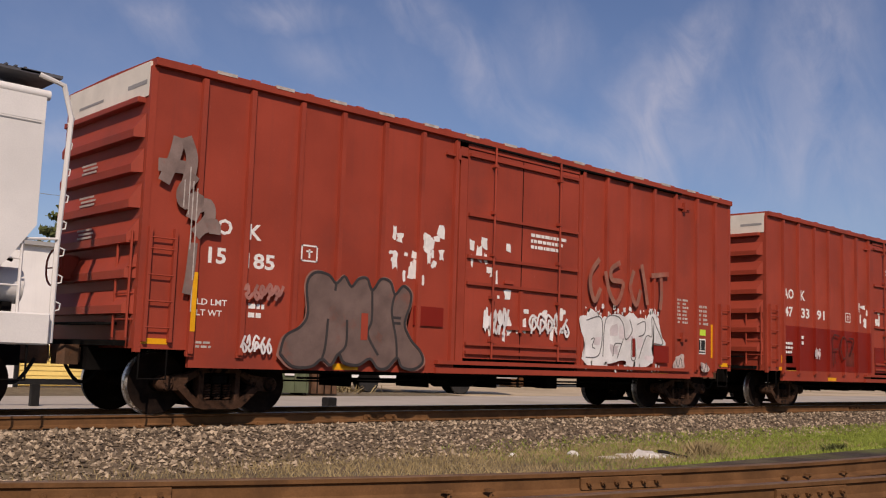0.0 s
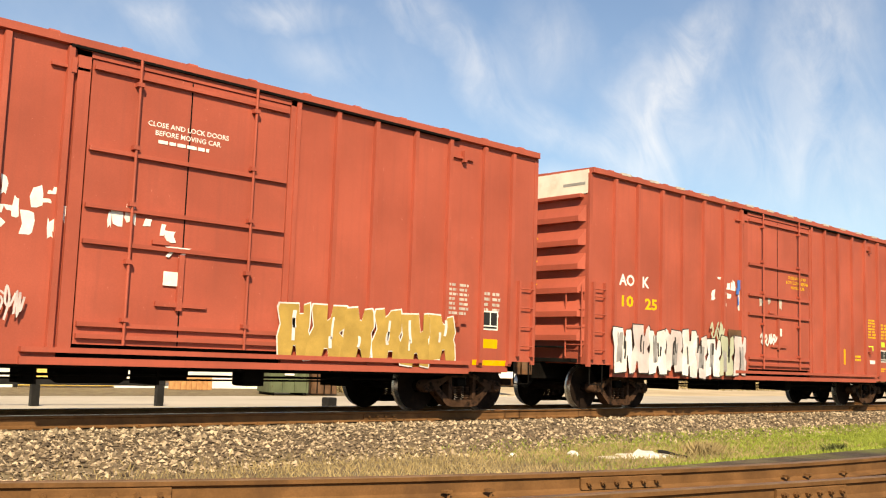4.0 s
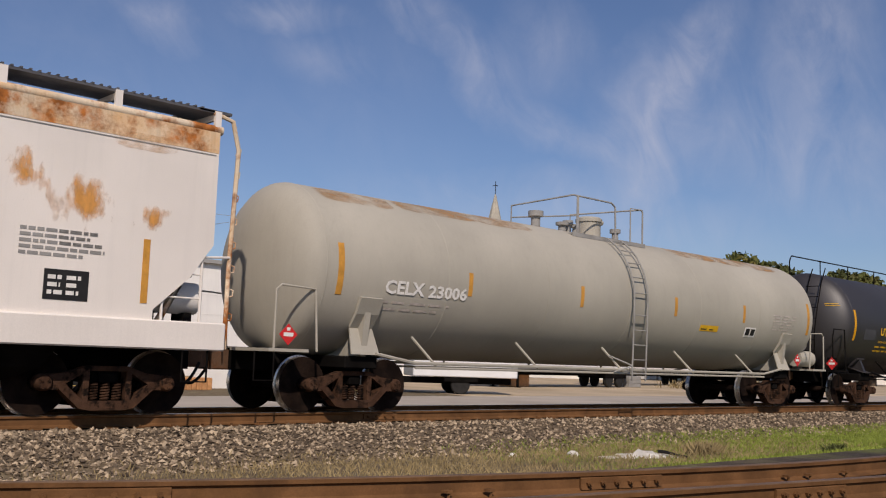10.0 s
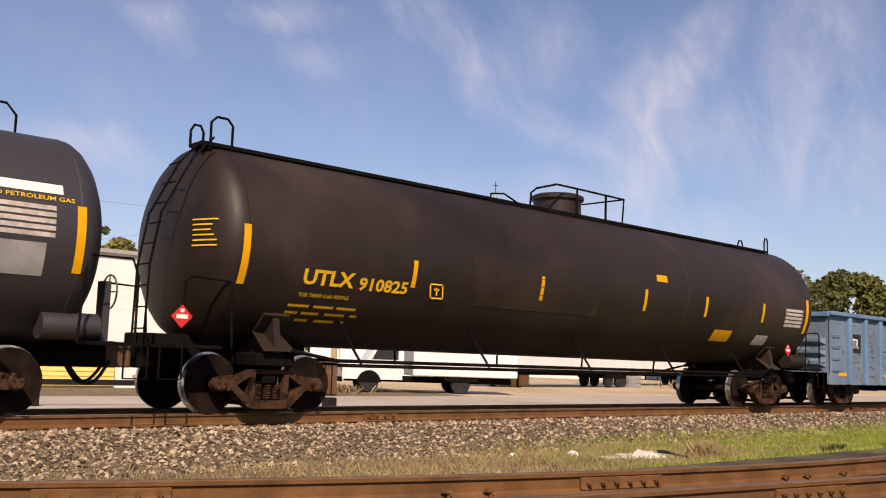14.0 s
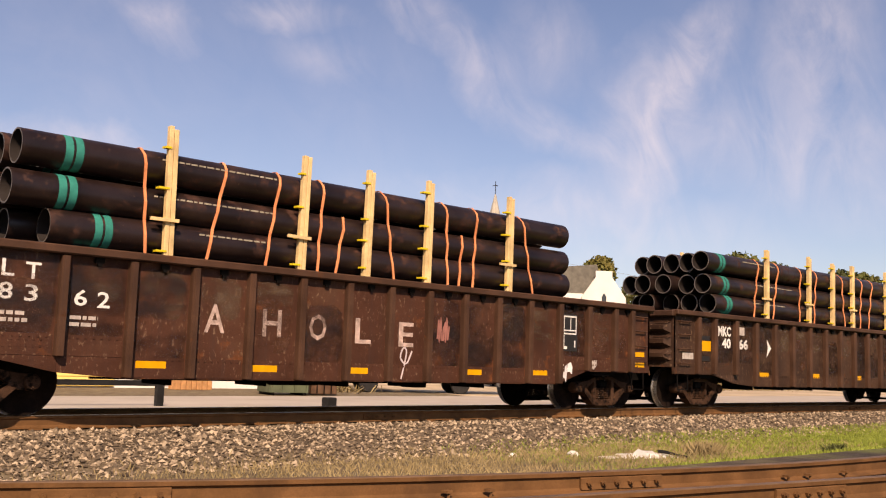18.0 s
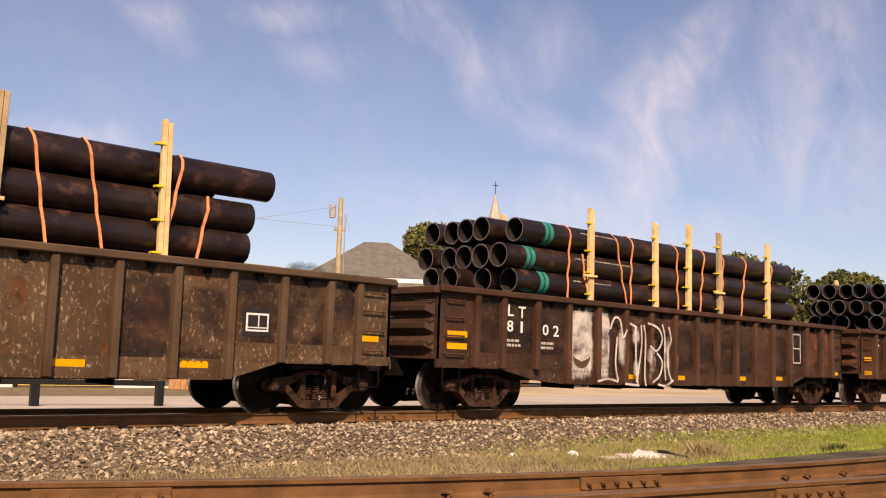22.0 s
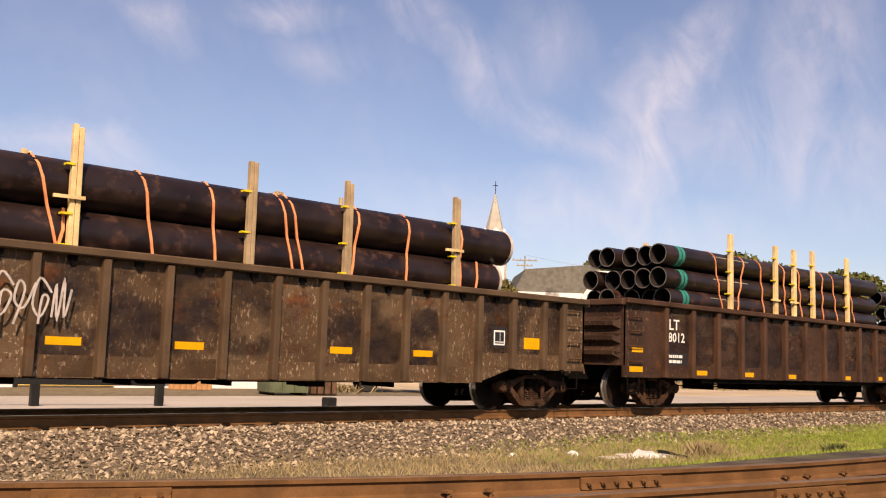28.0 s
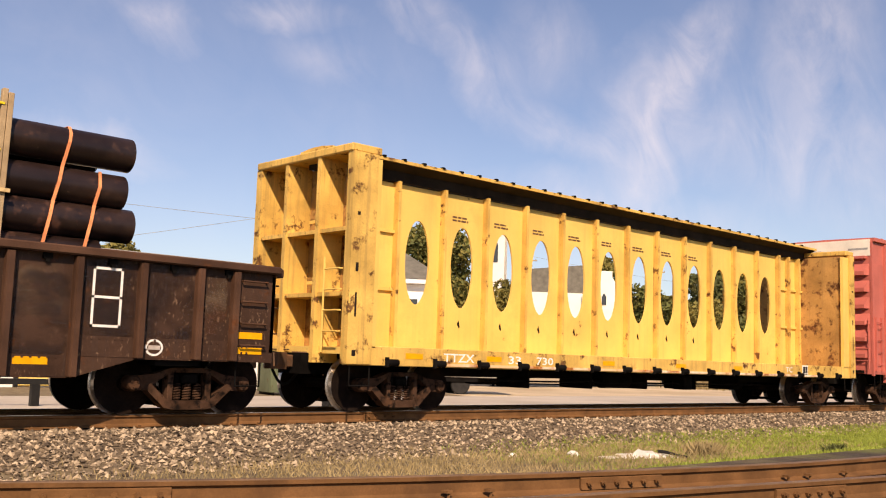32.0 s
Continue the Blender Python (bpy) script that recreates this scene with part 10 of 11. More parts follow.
def litter():
    rnd = random.Random(9)
    nx, ny = 14, 7
    vs = []
    for j in range(ny):
        for i in range(nx):
            u, v = i / (nx - 1), j / (ny - 1)
            w = math.sin(math.pi * u) ** 0.6 * math.sin(math.pi * v) ** 0.6
            vs.append((u * 1.75 - 0.87 + rnd.uniform(-0.04, 0.04), (v - 0.5) * 0.62 * (0.35 + 0.65 * math.sin(math.pi * u)) + rnd.uniform(-0.03, 0.03), 0.01 + w * rnd.uniform(0.02, 0.11) * (1.3 if 0.45 < u < 0.7 else 0.7)))
    fs = [(j * nx + i, j * nx + i + 1, (j + 1) * nx + i + 1, (j + 1) * nx + i) for j in range(ny - 1) for i in range(nx - 1)]
    rag = thing("cloth_scrap", "crumpled pale cloth lying in the grass", "litter", pose(13.1, 9.38, ground_z(9.38), 0, 0, -14))
    ob = part("cloth", Shape().add(vs, fs), RAG, rag, "", 60)
    s = Shape().bar([(0.25, -0.1, 0.10), (0.4, -0.2, 0.08), (0.55, -0.18, 0.05), (0.75, -0.26, 0.02)], 0.02).bar([(0.3, -0.05, 0.11), (0.5, 0.0, 0.09), (0.6, -0.15, 0.05)], 0.016)
    part("dark_band", s, HOSE, rag)
    for x, y, r in ((12.15, 10.0, 0.12), (11.2, 10.4, 0.08)):
        st = Shape()
        st.lathe([(0, r), (r * 0.5, r * 0.9), (r * 0.8, r * 0.4), (r * 0.85, 0.0)], "z", 9)
        st.v = [(a * rnd.uniform(0.8, 1.2), b * rnd.uniform(0.6, 0.9), c) for a, b, c in st.v]
        o = new("stone", st.mesh("stone", RAG))
        o.matrix_basis = pose(x, y, ground_z(y) - 0.01)
        tagged(o, "pale loose stone in the grass", "stone")


litter()

# ---- beyond the tracks ----
def barrier():
    b = thing("barrier", "low black steel barrier beside the road", "barrier", pose(0, 0, 0))
    for x, y in ((1.2, 24.9), (9.1, 24.2), (12.2, 23.9)):
        part("post", Shape().box(x - 0.10, x + 0.10, y - 0.08, y + 0.08, -0.5, 0.10, 0.01), BAR_BLACK, b)
    s = Shape()
    s.add([(-6, 25.45, 0.03), (12.32, 23.83, 0.03), (12.32, 23.97, 0.03), (-6, 25.6, 0.03), (-6, 25.45, 0.17), (12.32, 23.83, 0.17), (12.32, 23.97, 0.17), (-6, 25.6, 0.17)], [(3, 2, 1, 0), (4, 5, 6, 7), (0, 1, 5, 4), (1, 2, 6, 5), (2, 3, 7, 6), (3, 0, 4, 7)])
    part("rail_beam", s, BAR_BLACK, b)
    p = new("bollard", Shape().box(-0.17, 0.17, -0.15, 0.15, 0, 0.28, 0.03).mesh("bollard", BAR_BLACK))
    p.matrix_basis = pose(16.8, 22.7, -0.49)
    tagged(p, "short black bollard at the road edge", "bollard")


barrier()


def warehouse():
    h = thing("warehouse", "white block warehouse with a yellow siding panel", "building", pose(0, 0, 0))
    wall = part("wall", Shape().box(-14, 23.3, 36.0, 36.3, -0.6, 4.6).box(22.9, 23.3, 36.3, 50, -0.6, 4.6).box(-14, 23.3, 49.7, 50, -0.6, 4.6).box(-14, -13.7, 36.3, 49.7, -0.6, 4.6), WALL_WHITE, h)
    part("roof", Shape().box(-14.2, 23.5, 35.8, 50.2, 4.6, 4.75), WALL_GREY, h, "flat roof edge")
    y = 35.93
    sid = part("yellow_siding", Shape().box(12.9, 16.45, y, 36.0, -0.45, 1.0), WALL_YEL, h, "yellow lap siding panel")
    for k in range(8):
        part("lap_board", Shape().prism([(y, -0.42 + k * 0.175), (y - 0.04, -0.42 + k * 0.175), (y - 0.012, -0.26 + k * 0.175), (y, -0.26 + k * 0.175)], "x", 12.92, 16.43), WALL_YEL, sid)
    part("corner_post", Shape().box(12.74, 12.87, y - 0.06, 36.0, -0.5, 1.05), BAR_BLACK, h)
    part("door", Shape().box(11.2, 12.2, y, 36.0, -0.45, 1.6), STEEL_RUST, h, "brown wooden door")
    part("ledge", Shape().box(17.2, 19.5, 35.7, 36.0, -0.1, 0.0), WOOD_OLD, h)
    for k in range(5):
        part("block_course", Shape().box(16.3, 23.3, y + 0.06, y + 0.075, 0.1 + k * 0.8, 0.13 + k * 0.8), WALL_WHITE, h)


warehouse()


def dumpster():
    d = thing("dumpster", "dull green steel dumpster with a white notice", "dumpster", pose(20.5, 30.6, -0.5, 0, 0, -14) @ Matrix.Diagonal((0.76, 0.9, 1.0, 1.0)))
    part("body", Shape().prism([(-0.75, 0.1), (0.75, 0.1), (0.85, 1.1), (0.75, 1.38), (-0.75, 1.38)], "x", -0.98, 0.98), GREEN_BIN, d)
    for x in (-0.9, -0.3, 0.3, 0.9):
        part("stiffener", Shape().box(x - 0.05, x + 0.05, -0.82, -0.74, 0.1, 1.36), GREEN_BIN, d)
    part("lid", Shape().prism([(-0.8, 1.38), (0.8, 1.38), (0.8, 1.44), (-0.8, 1.48)], "x", -1.0, 1.0), BAR_BLACK, d)
    part("notice", Shape().box(-0.28, 0.2, -0.84, -0.825, 0.72, 1.2), WHITE_P, d)
    part("notice", Shape().box(-0.85, -0.5, -0.78, -0.765, 1.0, 1.3), WHITE_OLD, d)
    for x in (-0.8, 0.8):
        part("skid", Shape().box(x - 0.08, x + 0.08, -0.75, 0.75, 0.0, 0.1), UNDER, d)
    b = thing("scrap_bin", "rust brown steel bin beside the dumpster", "bin", pose(22.0, 30.35, -0.5, 0, 0, -20) @ Matrix.Diagonal((0.68, 0.8, 1.0, 1.0)))
    part("body", Shape().box(-0.72, 0.72, -0.7, 0.7, 0.05, 1.3, 0.03), STEEL_RUST, b)
    part("rim", Shape().box(-0.76, 0.76, -0.74, 0.74, 1.22, 1.34, 0.02), STEEL_RUST, b)
    for x in (-0.4, 0.0, 0.4):
        part("stiffener", Shape().box(x - 0.03, x + 0.03, -0.74, -0.69, 0.08, 1.25), UNDER, b)


dumpster()


def block_stack():
    p = thing("block_stack", "stack of terracotta blocks by the warehouse wall", "blocks", pose(19.0, 34.7, -0.5))
    for k in range(7):
        part("block", Shape().box(-0.78 + k * 0.225, -0.58 + k * 0.225, -0.3, 0.3, 0, 0.47, 0.015), TERRA, p)


block_stack()


def road_wheel(parent, x, y, r=0.42):
    w = part("wheel", Shape().lathe([(-0.13, r * 0.62), (-0.13, r * 0.92), (-0.1, r), (0.1, r), (0.13, r * 0.92), (0.13, r * 0.62)], "y", 24), TYRE, parent, "black tyre on a grey rim", 35, pose(x, y, r))
    part("rim", Shape().lathe([(-0.115, 0.0), (-0.09, r * 0.2), (-0.06, r * 0.4), (-0.12, r * 0.62), (0.12, r * 0.62), (0.12, 0.0)], "y", 20), RIM, w, "", 35)
    return w


def service_truck():
    t = thing("service_truck", "white box truck parked on the gravel", "truck", pose(26.9, 33.8, -0.5, 0, 0, -29.5))
    cab = part("cab", Shape().prism([(-1.15, 0.55), (-1.15, 1.05), (-0.95, 1.22), (-0.1, 1.35), (0.35, 2.15), (1.35, 2.2), (1.45, 0.55)], "y", -0.98, 0.98), TRUCK_WHITE, t, "white cab with a sloping hood", 30)
    part("side_window", Shape().prism([(0.1, 1.4), (0.45, 2.05), (1.25, 2.08), (1.25, 1.4)], "y", -0.99, -0.985), GLASSY, cab)
    part("headlamp", Shape().box(-1.17, -1.1, -0.9, -0.6, 0.85, 1.05), LAMP_RED, cab, "amber front lamp")
    part("bumper", Shape().box(-1.28, -1.13, -0.95, 0.95, 0.42, 0.62, 0.02), UNDER, cab)
    part("wheel_arch", Shape().prism([(0.52 * math.cos(a * 0.314), 0.42 + 0.52 * math.sin(a * 0.314)) for a in range(11)], "y", -0.992, -0.93), UNDER, cab)
    part("box_body", Shape().box(1.9, 6.6, -1.1, 1.1, 0.75, 2.4, 0.03), TRUCK_WHITE, t, "long white box body")
    part("chassis", Shape().box(-0.9, 6.5, -0.45, 0.45, 0.45, 0.72), UNDER, t)
    part("mudguard", Shape().box(3.3, 4.8, -1.05, 1.05, 0.55, 0.75), UNDER, t)
    for x in (0.0, 4.05):
        for y in (-0.85, 0.85):
            road_wheel(t, x, y)


service_truck()


def trailer(x, y, turn, length, label, box_mat):
    t = thing("semi_trailer", label, "trailer", pose(x, y, -0.49, 0, 0, turn), "parked trailers")
    part("box_body", Shape().box(0, length, -1.25, 1.25, 1.15, 3.9, 0.03), box_mat, t)
    part("rub_rail", Shape().box(-0.02, length + 0.02, -1.27, 1.27, 1.1, 1.22), GREY_STEEL, t)
    part("undercarriage", Shape().box(0.6, length - 0.3, -0.5, 0.5, 0.75, 1.1).box(length - 3.2, length - 0.4, -1.1, 1.1, 0.62, 1.0), UNDER, t)
    for px in (2.2,):
        for py in (-0.9, 0.9):
            part("landing_leg", Shape().box(px - 0.06, px + 0.06, py - 0.06, py + 0.06, 0.0, 1.1).box(px - 0.15, px + 0.15, py - 0.15, py + 0.15, 0, 0.05), UNDER, t)
    for px in (length - 2.6, length - 1.2):
        for py in (-0.95, 0.95):
            road_wheel(t, px, py, 0.5)


trailer(41, 40.5, 8, 15.5, "white semi-trailer parked on the gravel lot", TRUCK_WHITE)
trailer(60, 47, 5, 14.5, "white semi-trailer parked farther along the lot", SILVER_BOX)
trailer(95, 70, 0, 15, "pale semi-trailer far across the lot", WALL_WHITE)


def crate(x, y, sx, sy, h, mat, label):
    c = thing("crate", label, "crate", pose(x, y, -0.49))
    for k in range(3):
        part("slat", Shape().box(-sx, sx, -sy - 0.02, -sy, h * (k + 0.1) / 3, h * (k + 0.85) / 3), mat, c)
    part("body", Shape().box(-sx, sx, -sy, sy, 0, h, 0.02), mat, c)


crate(44.6, 41.4, 0.8, 0.5, 0.8, TERRA, "orange crates stacked on the gravel lot")
crate(57.8, 42.5, 0.7, 0.5, 0.8, GREY_STEEL, "grey box on the gravel lot")


def long_shed(x0, x1, y, h, mat, label):
    s = thing("shed", label, "building", pose(0, 0, -0.5))
    part("wall", Shape().box(x0, x1, y, y + 10, 0, h), mat, s)
    part("roof", Shape().prism([(y - 0.4, h), (y + 5, h + 1.6), (y + 10.4, h)], "x", x0 - 0.3, x1 + 0.3), WALL_GREY, s)
    n = int((x1 - x0) / 8)
    for k in range(n):
        x = x0 + (k + 0.5) * (x1 - x0) / n
        part("window", Shape().box(x - 1.2, x + 1.2, y - 0.03, y, h * 0.35, h * 0.75), GLASSY, s)


long_shed(105, 175, 66, 3.2, WALL_WHITE, "long low pale shed beyond the lot")


def church():
    c = thing("church", "white church tower with a pale slate spire and cross", "church", pose(107.4, 104.6, -0.5, 0, 0, -38))
    w = 1.62
    tw = part("tower", Shape().box(-w, w, -w, w, 0, 20.6), STUCCO, c, "square white tower")
    for a in range(4):
        m = Matrix.Rotation(a * math.pi / 2, 4, "Z")
        part("gable", Shape().prism([(-w, 20.6), (w, 20.6), (0, 22.0)], "y", -w - 0.06, -w + 0.3), STUCCO, tw, at=m)
        arch = [(-0.42, 16.6), (0.42, 16.6), (0.42, 19.2), (0.25, 19.75), (0, 20.0), (-0.25, 19.75), (-0.42, 19.2)]
        part("belfry_opening", Shape().prism(arch, "y", -w - 0.05, -w - 0.01), GLASSY, tw, at=m)
        for sx in (-1, 1):
            part("buttress", Shape().box(sx * w - 0.18, sx * w + 0.18, -w - 0.18, -w + 0.18, 0, 21.2), STUCCO, tw, at=m)
    part("spire", Shape().lathe([(20.7, 1.75), (21.6, 1.45), (27.3, 0.12), (27.4, 0.0)], "z", 8), SPIRE, c, "tall octagonal spire")
    part("cross", Shape().box(-0.05, 0.05, -0.05, 0.05, 27.2, 29.4).box(-0.42, 0.42, -0.04, 0.04, 28.65, 28.75), BAR_BLACK, c)
    nave = part("nave", Shape().box(-5, 5, 1.6, 26, 0, 9).prism([(-5.4, 9), (5.4, 9), (0, 14.5)], "y", 1.5, 26.2), STUCCO, c)
    part("nave_roof", Shape().prism([(-5.6, 9.0), (0, 14.7), (5.6, 9.0), (5.3, 9.0), (0, 14.35), (-5.3, 9.0)], "y", 1.3, 26.4), SHINGLE, nave)


church()


def house():
    h = thing("house", "large house with a grey hipped shingle roof", "house", pose(44.0, 54.6, -0.5, 0, 0, -38))
    part("wall", Shape().box(-4.2, 4.2, -4, 4, 0, 6.6), WALL_WHITE, h)
    part("eave", Shape().box(-4.75, 4.75, -4.6, 4.6, 6.55, 6.85), TRUCK_WHITE, h, "white eave board")
    part("roof", Shape().add([(-4.8, -4.65, 6.86), (4.8, -4.65, 6.86), (4.8, 4.65, 6.86), (-4.8, 4.65, 6.86), (-0.9, 0, 9.75), (0.9, 0, 9.75)], [(0, 1, 5, 4), (1, 2, 5), (2, 3, 4, 5), (3, 0, 4), (3, 2, 1, 0)]), SHINGLE, h, "hipped grey shingle roof")
    for x in (-2.4, 0, 2.4):
        w = part("window", Shape().box(x - 0.5, x + 0.5, -4.06, -3.98, 4.1, 5.6), TRUCK_WHITE, h)
        part("pane", Shape().box(x - 0.42, x + 0.42, -4.08, -4.055, 4.18, 5.52), GLASSY, w)
    g = thing("hall", "white gabled hall with a dark roof and an arched window", "building", pose(85.5, 69.5, -0.5, 0, 0, -40))
    part("wall", Shape().box(-7.5, 3.6, -3, 8, 0, 9.2), STUCCO, g)
    part("roof", Shape().prism([(-7.9, 9.2), (-6.6, 11.7), (1.2, 12.5), (2.2, 9.2)], "y", -2.4, 8.4), SHINGLE, g, "dark shingle roof")
    part("parapet", Shape().prism([(-0.6, 0), (4.2, 0), (4.2, 8.8), (2.7, 11.0), (2.7, 11.7), (0.9, 11.7), (0.9, 11.0), (-0.6, 8.8)], "y", -3.5, -3.0), STUCCO, g, "stepped white front")
    part("arched_window", Shape().prism([(1.55, 8.0), (2.05, 8.0), (2.05, 8.9), (1.8, 9.3), (1.55, 8.9)], "y", -3.56, -3.49), GLASSY, g)


house()


def pole(x, y, top, arms, label, mat=POLE_WOOD, r=0.17, can=False):
    p = thing("utility_pole", label, "pole", pose(x, y, -0.5))
    part("shaft", Shape().tube((0, 0, 0), (0, 0, top + 0.5), r, 12, r * 0.7), mat, p, "", 40)
    d = Vector((0.75, -0.66, 0))
    for z, w in arms:
        a, b = -d * w, d * w
        part("crossarm", Shape().tube((a.x, a.y, z), (b.x, b.y, z), 0.06, 6), WOOD_OLD, p)
        for k in (-0.9, -0.35, 0.35, 0.9):
            q = d * w * k
            part("insulator", Shape().tube((q.x, q.y, z), (q.x, q.y, z + 0.2), 0.05, 6), GREY_STEEL, p)
    if can:
        part("transformer", Shape().tube((-0.38, 0.3, top - 0.75), (-0.38, 0.3, top + 0.05), 0.2, 12), WALL_GREY, p, "grey transformer can", 40)
        part("conduit", Shape().bar([(0.24, -0.2, 0), (0.24, -0.2, top - 0.5), (0.45, -0.4, top - 1.6)], 0.035), GREY_STEEL, p)
    return p


pole(35.8, 48.1, 10.7, ((9.2, 0.35),), "sunlit timber pole with a transformer can", can=True, r=0.2)
pole(81.2, 74.2, 13.0, ((13.0, 1.4), (12.4, 0.9)), "distant utility pole with crossarms", GREY_STEEL, 0.13)
pole(98.6, 68.4, 13.0, ((12.9, 0.8),), "far utility pole behind the trees", GREY_STEEL, 0.13)
pole(19.6, 57.0, 10.6, ((10.0, 0.25), (9.3, 0.2)), "thin service mast by the warehouse", WOOD_OLD, 0.12)


def wires():
    w = thing("overhead_wire", "thin sagging overhead wires", "wire", pose(0, 0, 0))
    for a, b, sag in (((35.8, 48.1, 10.2), (12.0, 52.0, 4.5), 0.1), ((35.8, 48.1, 8.9), (-12.0, 53.0, 9.6), 0.5), ((81.2, 74.2, 13.1), (140, 66, 12.0), 0.8)):
        a, b = Vector(a), Vector(b)
        pts = [a.lerp(b, i / 14) - Vector((0, 0, sag * 4 * (i / 14) * (1 - i / 14))) for i in range(15)]
        part("cable", Shape().bar(pts, 0.013, 5), GREY_STEEL, w)


wires()


# ---- trees ----
def crown_mesh(rng, clusters, n, size, mat, name="crown", needles=False):
    """Many small leaf blades gathered round cluster centres (x, y, z, radius)."""
    cl = np.array(clusters)
    w = cl[:, 3] ** 2
    k = rng.choice(len(cl), n, p=w / w.sum())
    d = rng.normal(0, 1, (n, 3))
    d /= np.linalg.norm(d, axis=1)[:, None]
    rad = cl[k, 3] * (0.55 + 0.5 * rng.random(n) ** 0.6)
    c = cl[k, :3] + d * rad[:, None] * np.array([1, 1, 0.8])
    a = rng.normal(0, 1, (n, 3))
    a /= np.linalg.norm(a, axis=1)[:, None]
    b = np.cross(a, rng.normal(0, 1, (n, 3)))
    b /= np.linalg.norm(b, axis=1)[:, None]
    s = size * (0.5 + rng.random(n))[:, None]
    P = np.stack([c - a * s, c + b * s * 0.55, c + a * s, c - b * s * 0.55], 1).reshape(-1, 3)
    F = np.arange(n * 4).reshape(-1, 4)
    me = bpy.data.meshes.new(name)
    me.from_pydata(P.tolist(), [], F.tolist())
    me.materials.append(mat)
    return me


def tree(x, y, base, height, spread, seed, mat, n=3200, leaf=0.22, label="leafy autumn tree with an uneven crown", trunk=None, mix_mat=None):
    rng = np.random.default_rng(seed)
    t = thing("tree", label, "tree", pose(x, y, base))
    th = height * 0.24 if trunk is None else trunk
    part("trunk", Shape().tube((0, 0, 0), (0.1, 0, th), spread * 0.06 + 0.08, 9, spread * 0.04 + 0.05).tube((0.1, 0, th), (0.2, 0.1, height * 0.8), spread * 0.04 + 0.05, 7, 0.04), BARK, t, "", 50)
    cl = []
    for i in range(14):
        a = rng.random() * 6.283
        r = spread * 0.5 * (0.2 + 0.7 * rng.random())
        z = th + (height - th) * (0.12 + 0.78 * rng.random())
        f = 1 - 0.55 * max(0, (z - th) / (height - th) - 0.35)
        p = (math.cos(a) * r * f, math.sin(a) * r * f, z, spread * 0.5 * (0.36 + 0.26 * rng.random()))
        cl.append(p)
        part("limb", Shape().tube((0.1, 0, th * (0.8 + 0.3 * rng.random())), p[:3], 0.07 * spread / 4 + 0.02, 6, 0.02), BARK, t)
    cl.append((0, 0, height - spread * 0.24, spread * 0.26))
    part("crown", crown_mesh(rng, cl, n, leaf, mat), None, t)
    if mix_mat:
        part("crown", crown_mesh(rng, cl[::2], n // 3, leaf, mix_mat), None, t)
    return t


def conifer(x, y, base, height, spread, seed):
    rng = np.random.default_rng(seed)
    t = thing("conifer", "ragged dark conifer with upswept boughs", "tree", pose(x, y, base))
    part("trunk", Shape().tube((0, 0, 0), (0, 0, height * 0.97), 0.2, 8, 0.03), BARK, t, "", 50)
    cl = []
    for i in range(34):
        f = (i + 0.5) / 34
        z = height * (0.25 + 0.72 * f)
        r = spread * 0.5 * (1.02 - f) ** 0.7 * (0.75 + 0.5 * rng.random())
        a = i * 2.4 + rng.random()
        tip = (math.cos(a) * r, math.sin(a) * r, z + 0.25 * r)
        part("bough", Shape().tube((0, 0, z - 0.1), tip, 0.035, 5, 0.01), BARK, t)
        for k in (0.45, 0.75, 1.0):
            cl.append((tip[0] * k, tip[1] * k, z - 0.1 + 0.3 * r * k, 0.16 + 0.16 * (1 - f)))
    part("needles", crown_mesh(rng, cl, 5200, 0.16, NEEDLE, "needles"), None, t)


conifer(18.5, 46.2, -0.5, 9.0, 5.6, 61)
tree(60.0, 67.0, -0.5, 14.3, 8.2, 62, LEAF_A, 8000, 0.22, mix_mat=LEAF_B)
tree(62.2, 64.8, -0.5, 12.0, 4.6, 63, LEAF_B, 3000, 0.2)
tree(66.8, 63.7, -0.5, 9.4, 3.6, 64, LEAF_B, 2600, 0.2, "thin yellowing street tree beyond the lot")
tree(14.9, 48.0, -0.5, 6.4, 2.4, 65, LEAF_B, 2000, 0.12, "pale half-bare shrubby tree")
tree(27.4, 60.0, -0.5, 8.7, 3.2, 66, LEAF_B, 3000, 0.15, "tawny half-bare shrubby tree")
tree(24.6, 60.0, -0.5, 7.6, 3.4, 72, LEAF_B, 2200, 0.15, "tawny half-bare shrubby tree")
tree(87.8, 68.6, -0.5, 14.0, 5.6, 68, LEAF_A, 3600, 0.25, mix_mat=LEAF_B)
tree(92.0, 58.0, -0.5, 8.6, 5.5, 69, LEAF_B, 3200, 0.2)
tree(97.0, 62.5, -0.5, 12.4, 4.6, 70, LEAF_C, 3200, 0.25)
for i, (x, y, hh, sp) in enumerate(((109, 62, 15.2, 9), (118, 72, 15.2, 9), (103, 62, 12.5, 8), (95.5, 62, 9.2, 6), (123, 67, 16.6, 9), (127, 61, 14.6, 8), (131, 57, 14.8, 8), (135, 51, 12.6, 8), (139, 45, 11.6, 8), (146, 40, 11.5, 9), (155, 36, 12.0, 9), (168, 33, 12.0, 10), (112, 79, 12.0, 8))):
    tree(x, y, -0.5, hh, sp, 80 + i, LEAF_C if i % 3 else LEAF_A, 4200, 0.34, "tall dark tree in the far row", mix_mat=LEAF_A)


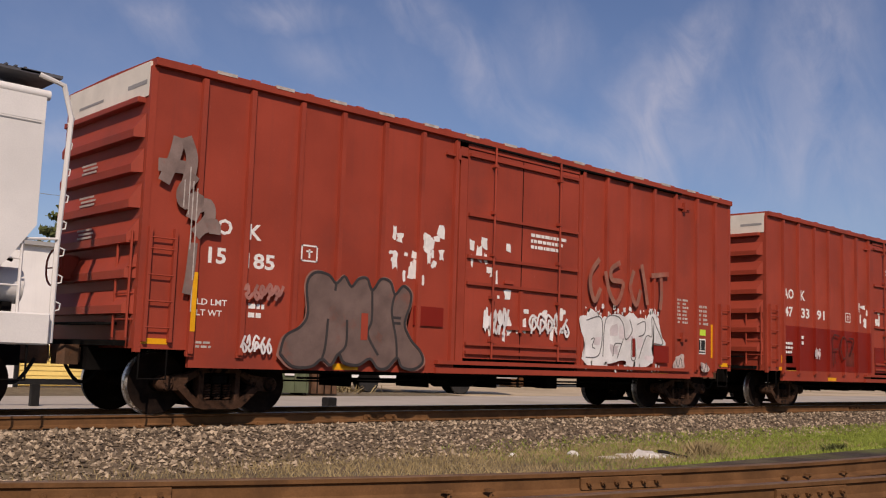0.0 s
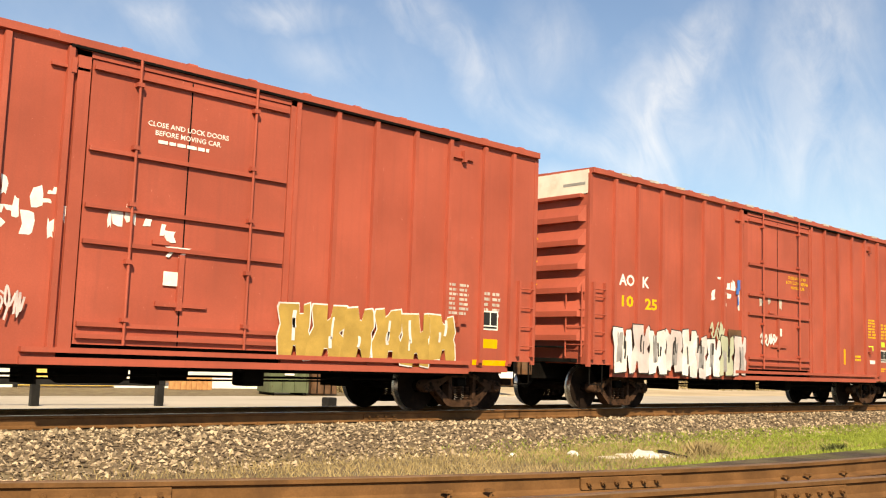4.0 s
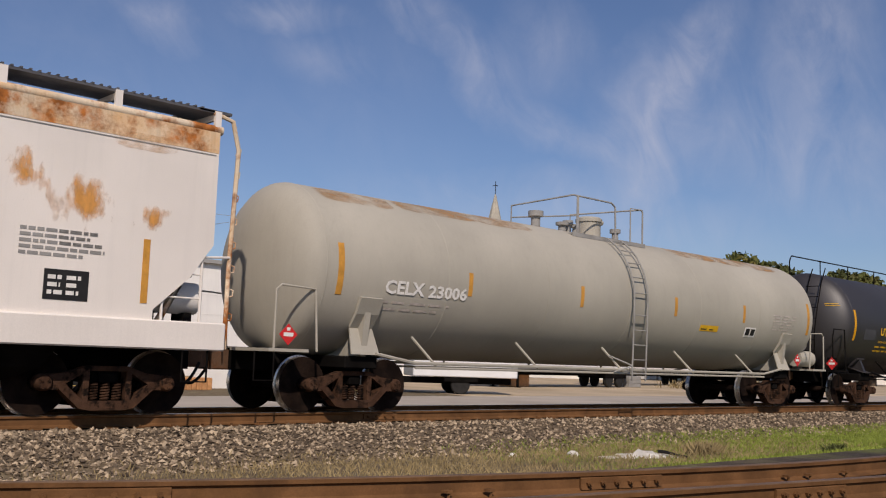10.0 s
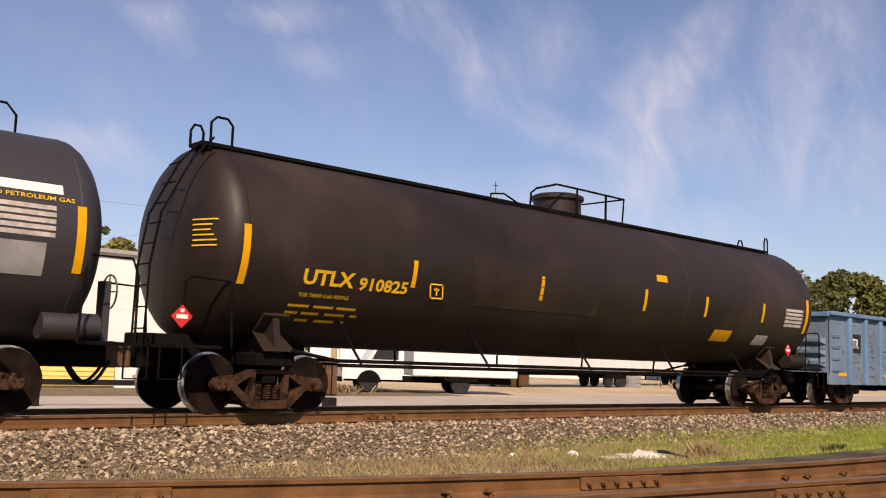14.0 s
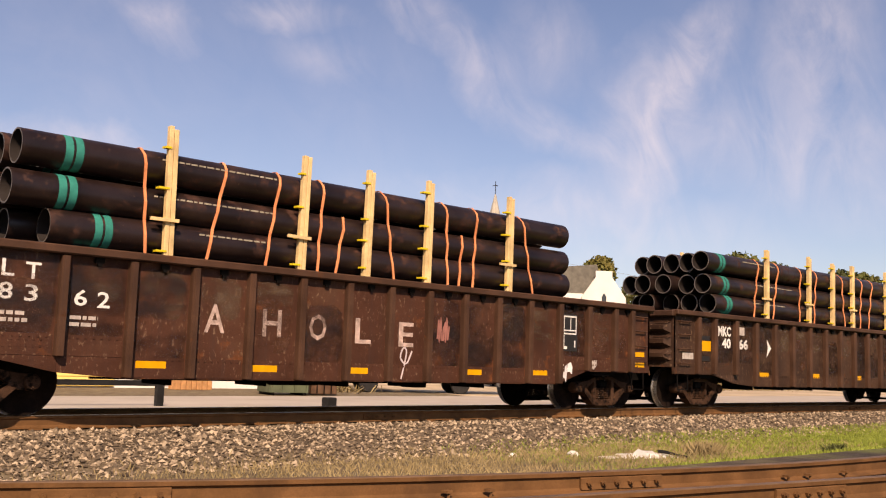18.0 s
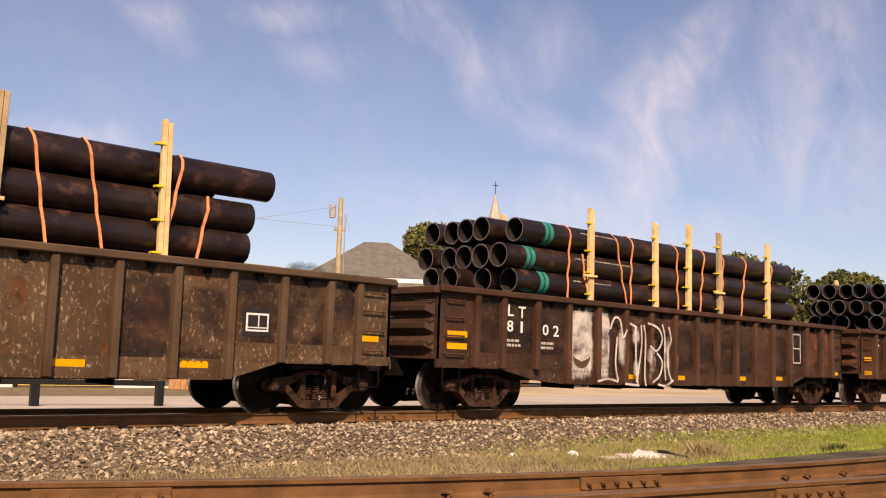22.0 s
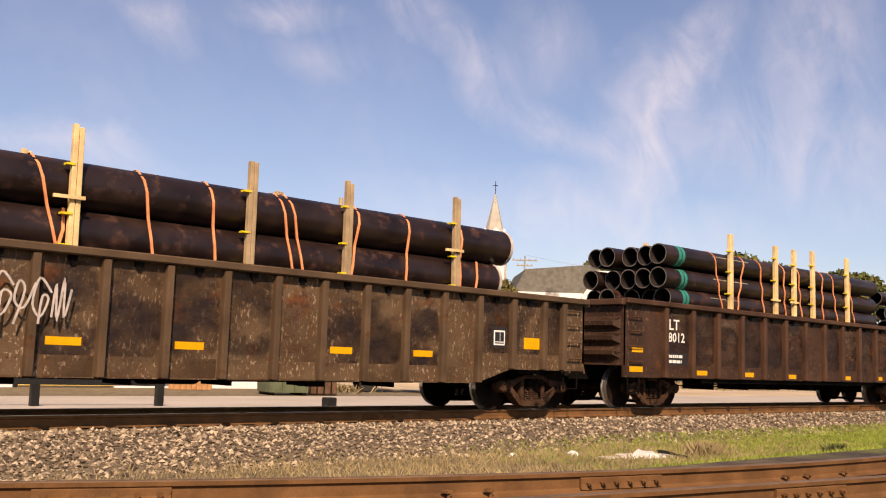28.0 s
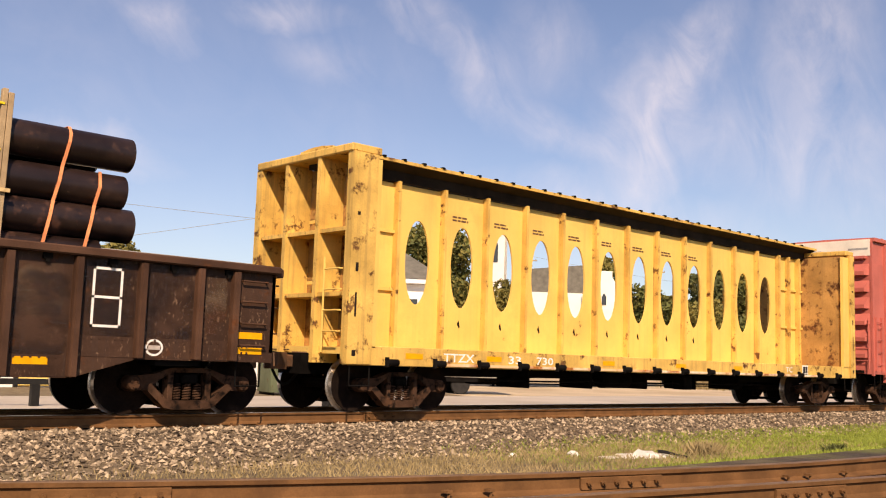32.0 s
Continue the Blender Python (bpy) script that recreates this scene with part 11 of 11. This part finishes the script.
def weeds(x, y, spread, n, h, seed, label):
    """A clump of tall dry stalks."""
    rng = np.random.default_rng(seed)
    s = Shape()
    for i in range(n):
        px, py = rng.normal(0, spread, 2)
        a, hh = rng.random() * 6.283, h * (0.5 + 0.6 * rng.random())
        lx, ly = rng.normal(0, 0.22, 2)
        dx, dy = 0.02 * math.cos(a), 0.02 * math.sin(a)
        s.add([(px - dx, py - dy, 0), (px + dx, py + dy, 0), (px + lx + dx * 1.6, py + ly + dy * 1.6, hh * 0.7), (px + lx - dx * 1.6, py + ly - dy * 1.6, hh * 0.7), (px + lx * 1.5, py + ly * 1.5, hh)], [(0, 1, 2, 3), (3, 2, 4)])
    t = thing("weed_clump", label, "weeds", pose(x, y, -0.5))
    tagged(part("dry_stalk", s, STRAW, t), kind="stuff")


weeds(62.6, 39.6, 1.2, 420, 0.6, 301, "tall dry tawny weeds at the lot's edge")
weeds(67.5, 40.2, 1.5, 520, 0.75, 302, "tall dry tawny weeds at the lot's edge")
weeds(72.5, 41.0, 1.6, 480, 0.65, 303, "tall dry tawny weeds at the lot's edge")
weeds(24.6, 33.6, 0.9, 260, 0.35, 304, "low dry weeds beside the parked truck")


def far_woods():
    rng = np.random.default_rng(77)
    cl = []
    for i in range(420):
        a = radians(-75 + 205 * rng.random())
        r = 320 + 160 * rng.random()
        cl.append((math.sin(a) * r, math.cos(a) * r, 2 + 8 * rng.random(), 4 + 3 * rng.random()))
    ob = new("far_woods", crown_mesh(rng, cl, 26000, 1.4, LEAF_C, "far_woods"))
    tagged(ob, "distant belt of dark woods along the horizon", "woods", kind="stuff")


far_woods()

# ---- motion ----
def motions():
    """The train rolls by to the left at a steady speed; every wheelset turns with it."""
    for ob, u in CARS:
        walk(ob, [(t, pose(u - SPEED * t, YC, 0)) for t in (0, 4, 8, 12, 16, 20, 24, 28, 32)])
    step = 2 / FPS
    rows = int(32 / step)
    turn = -math.degrees(SPEED / WHEEL_R)
    for w, x in WHEELSETS:
        walk(w, [(i * step, pose(x, 0, WHEEL_R, 0, turn * i * step, 0)) for i in range(rows + 1)])


motions()
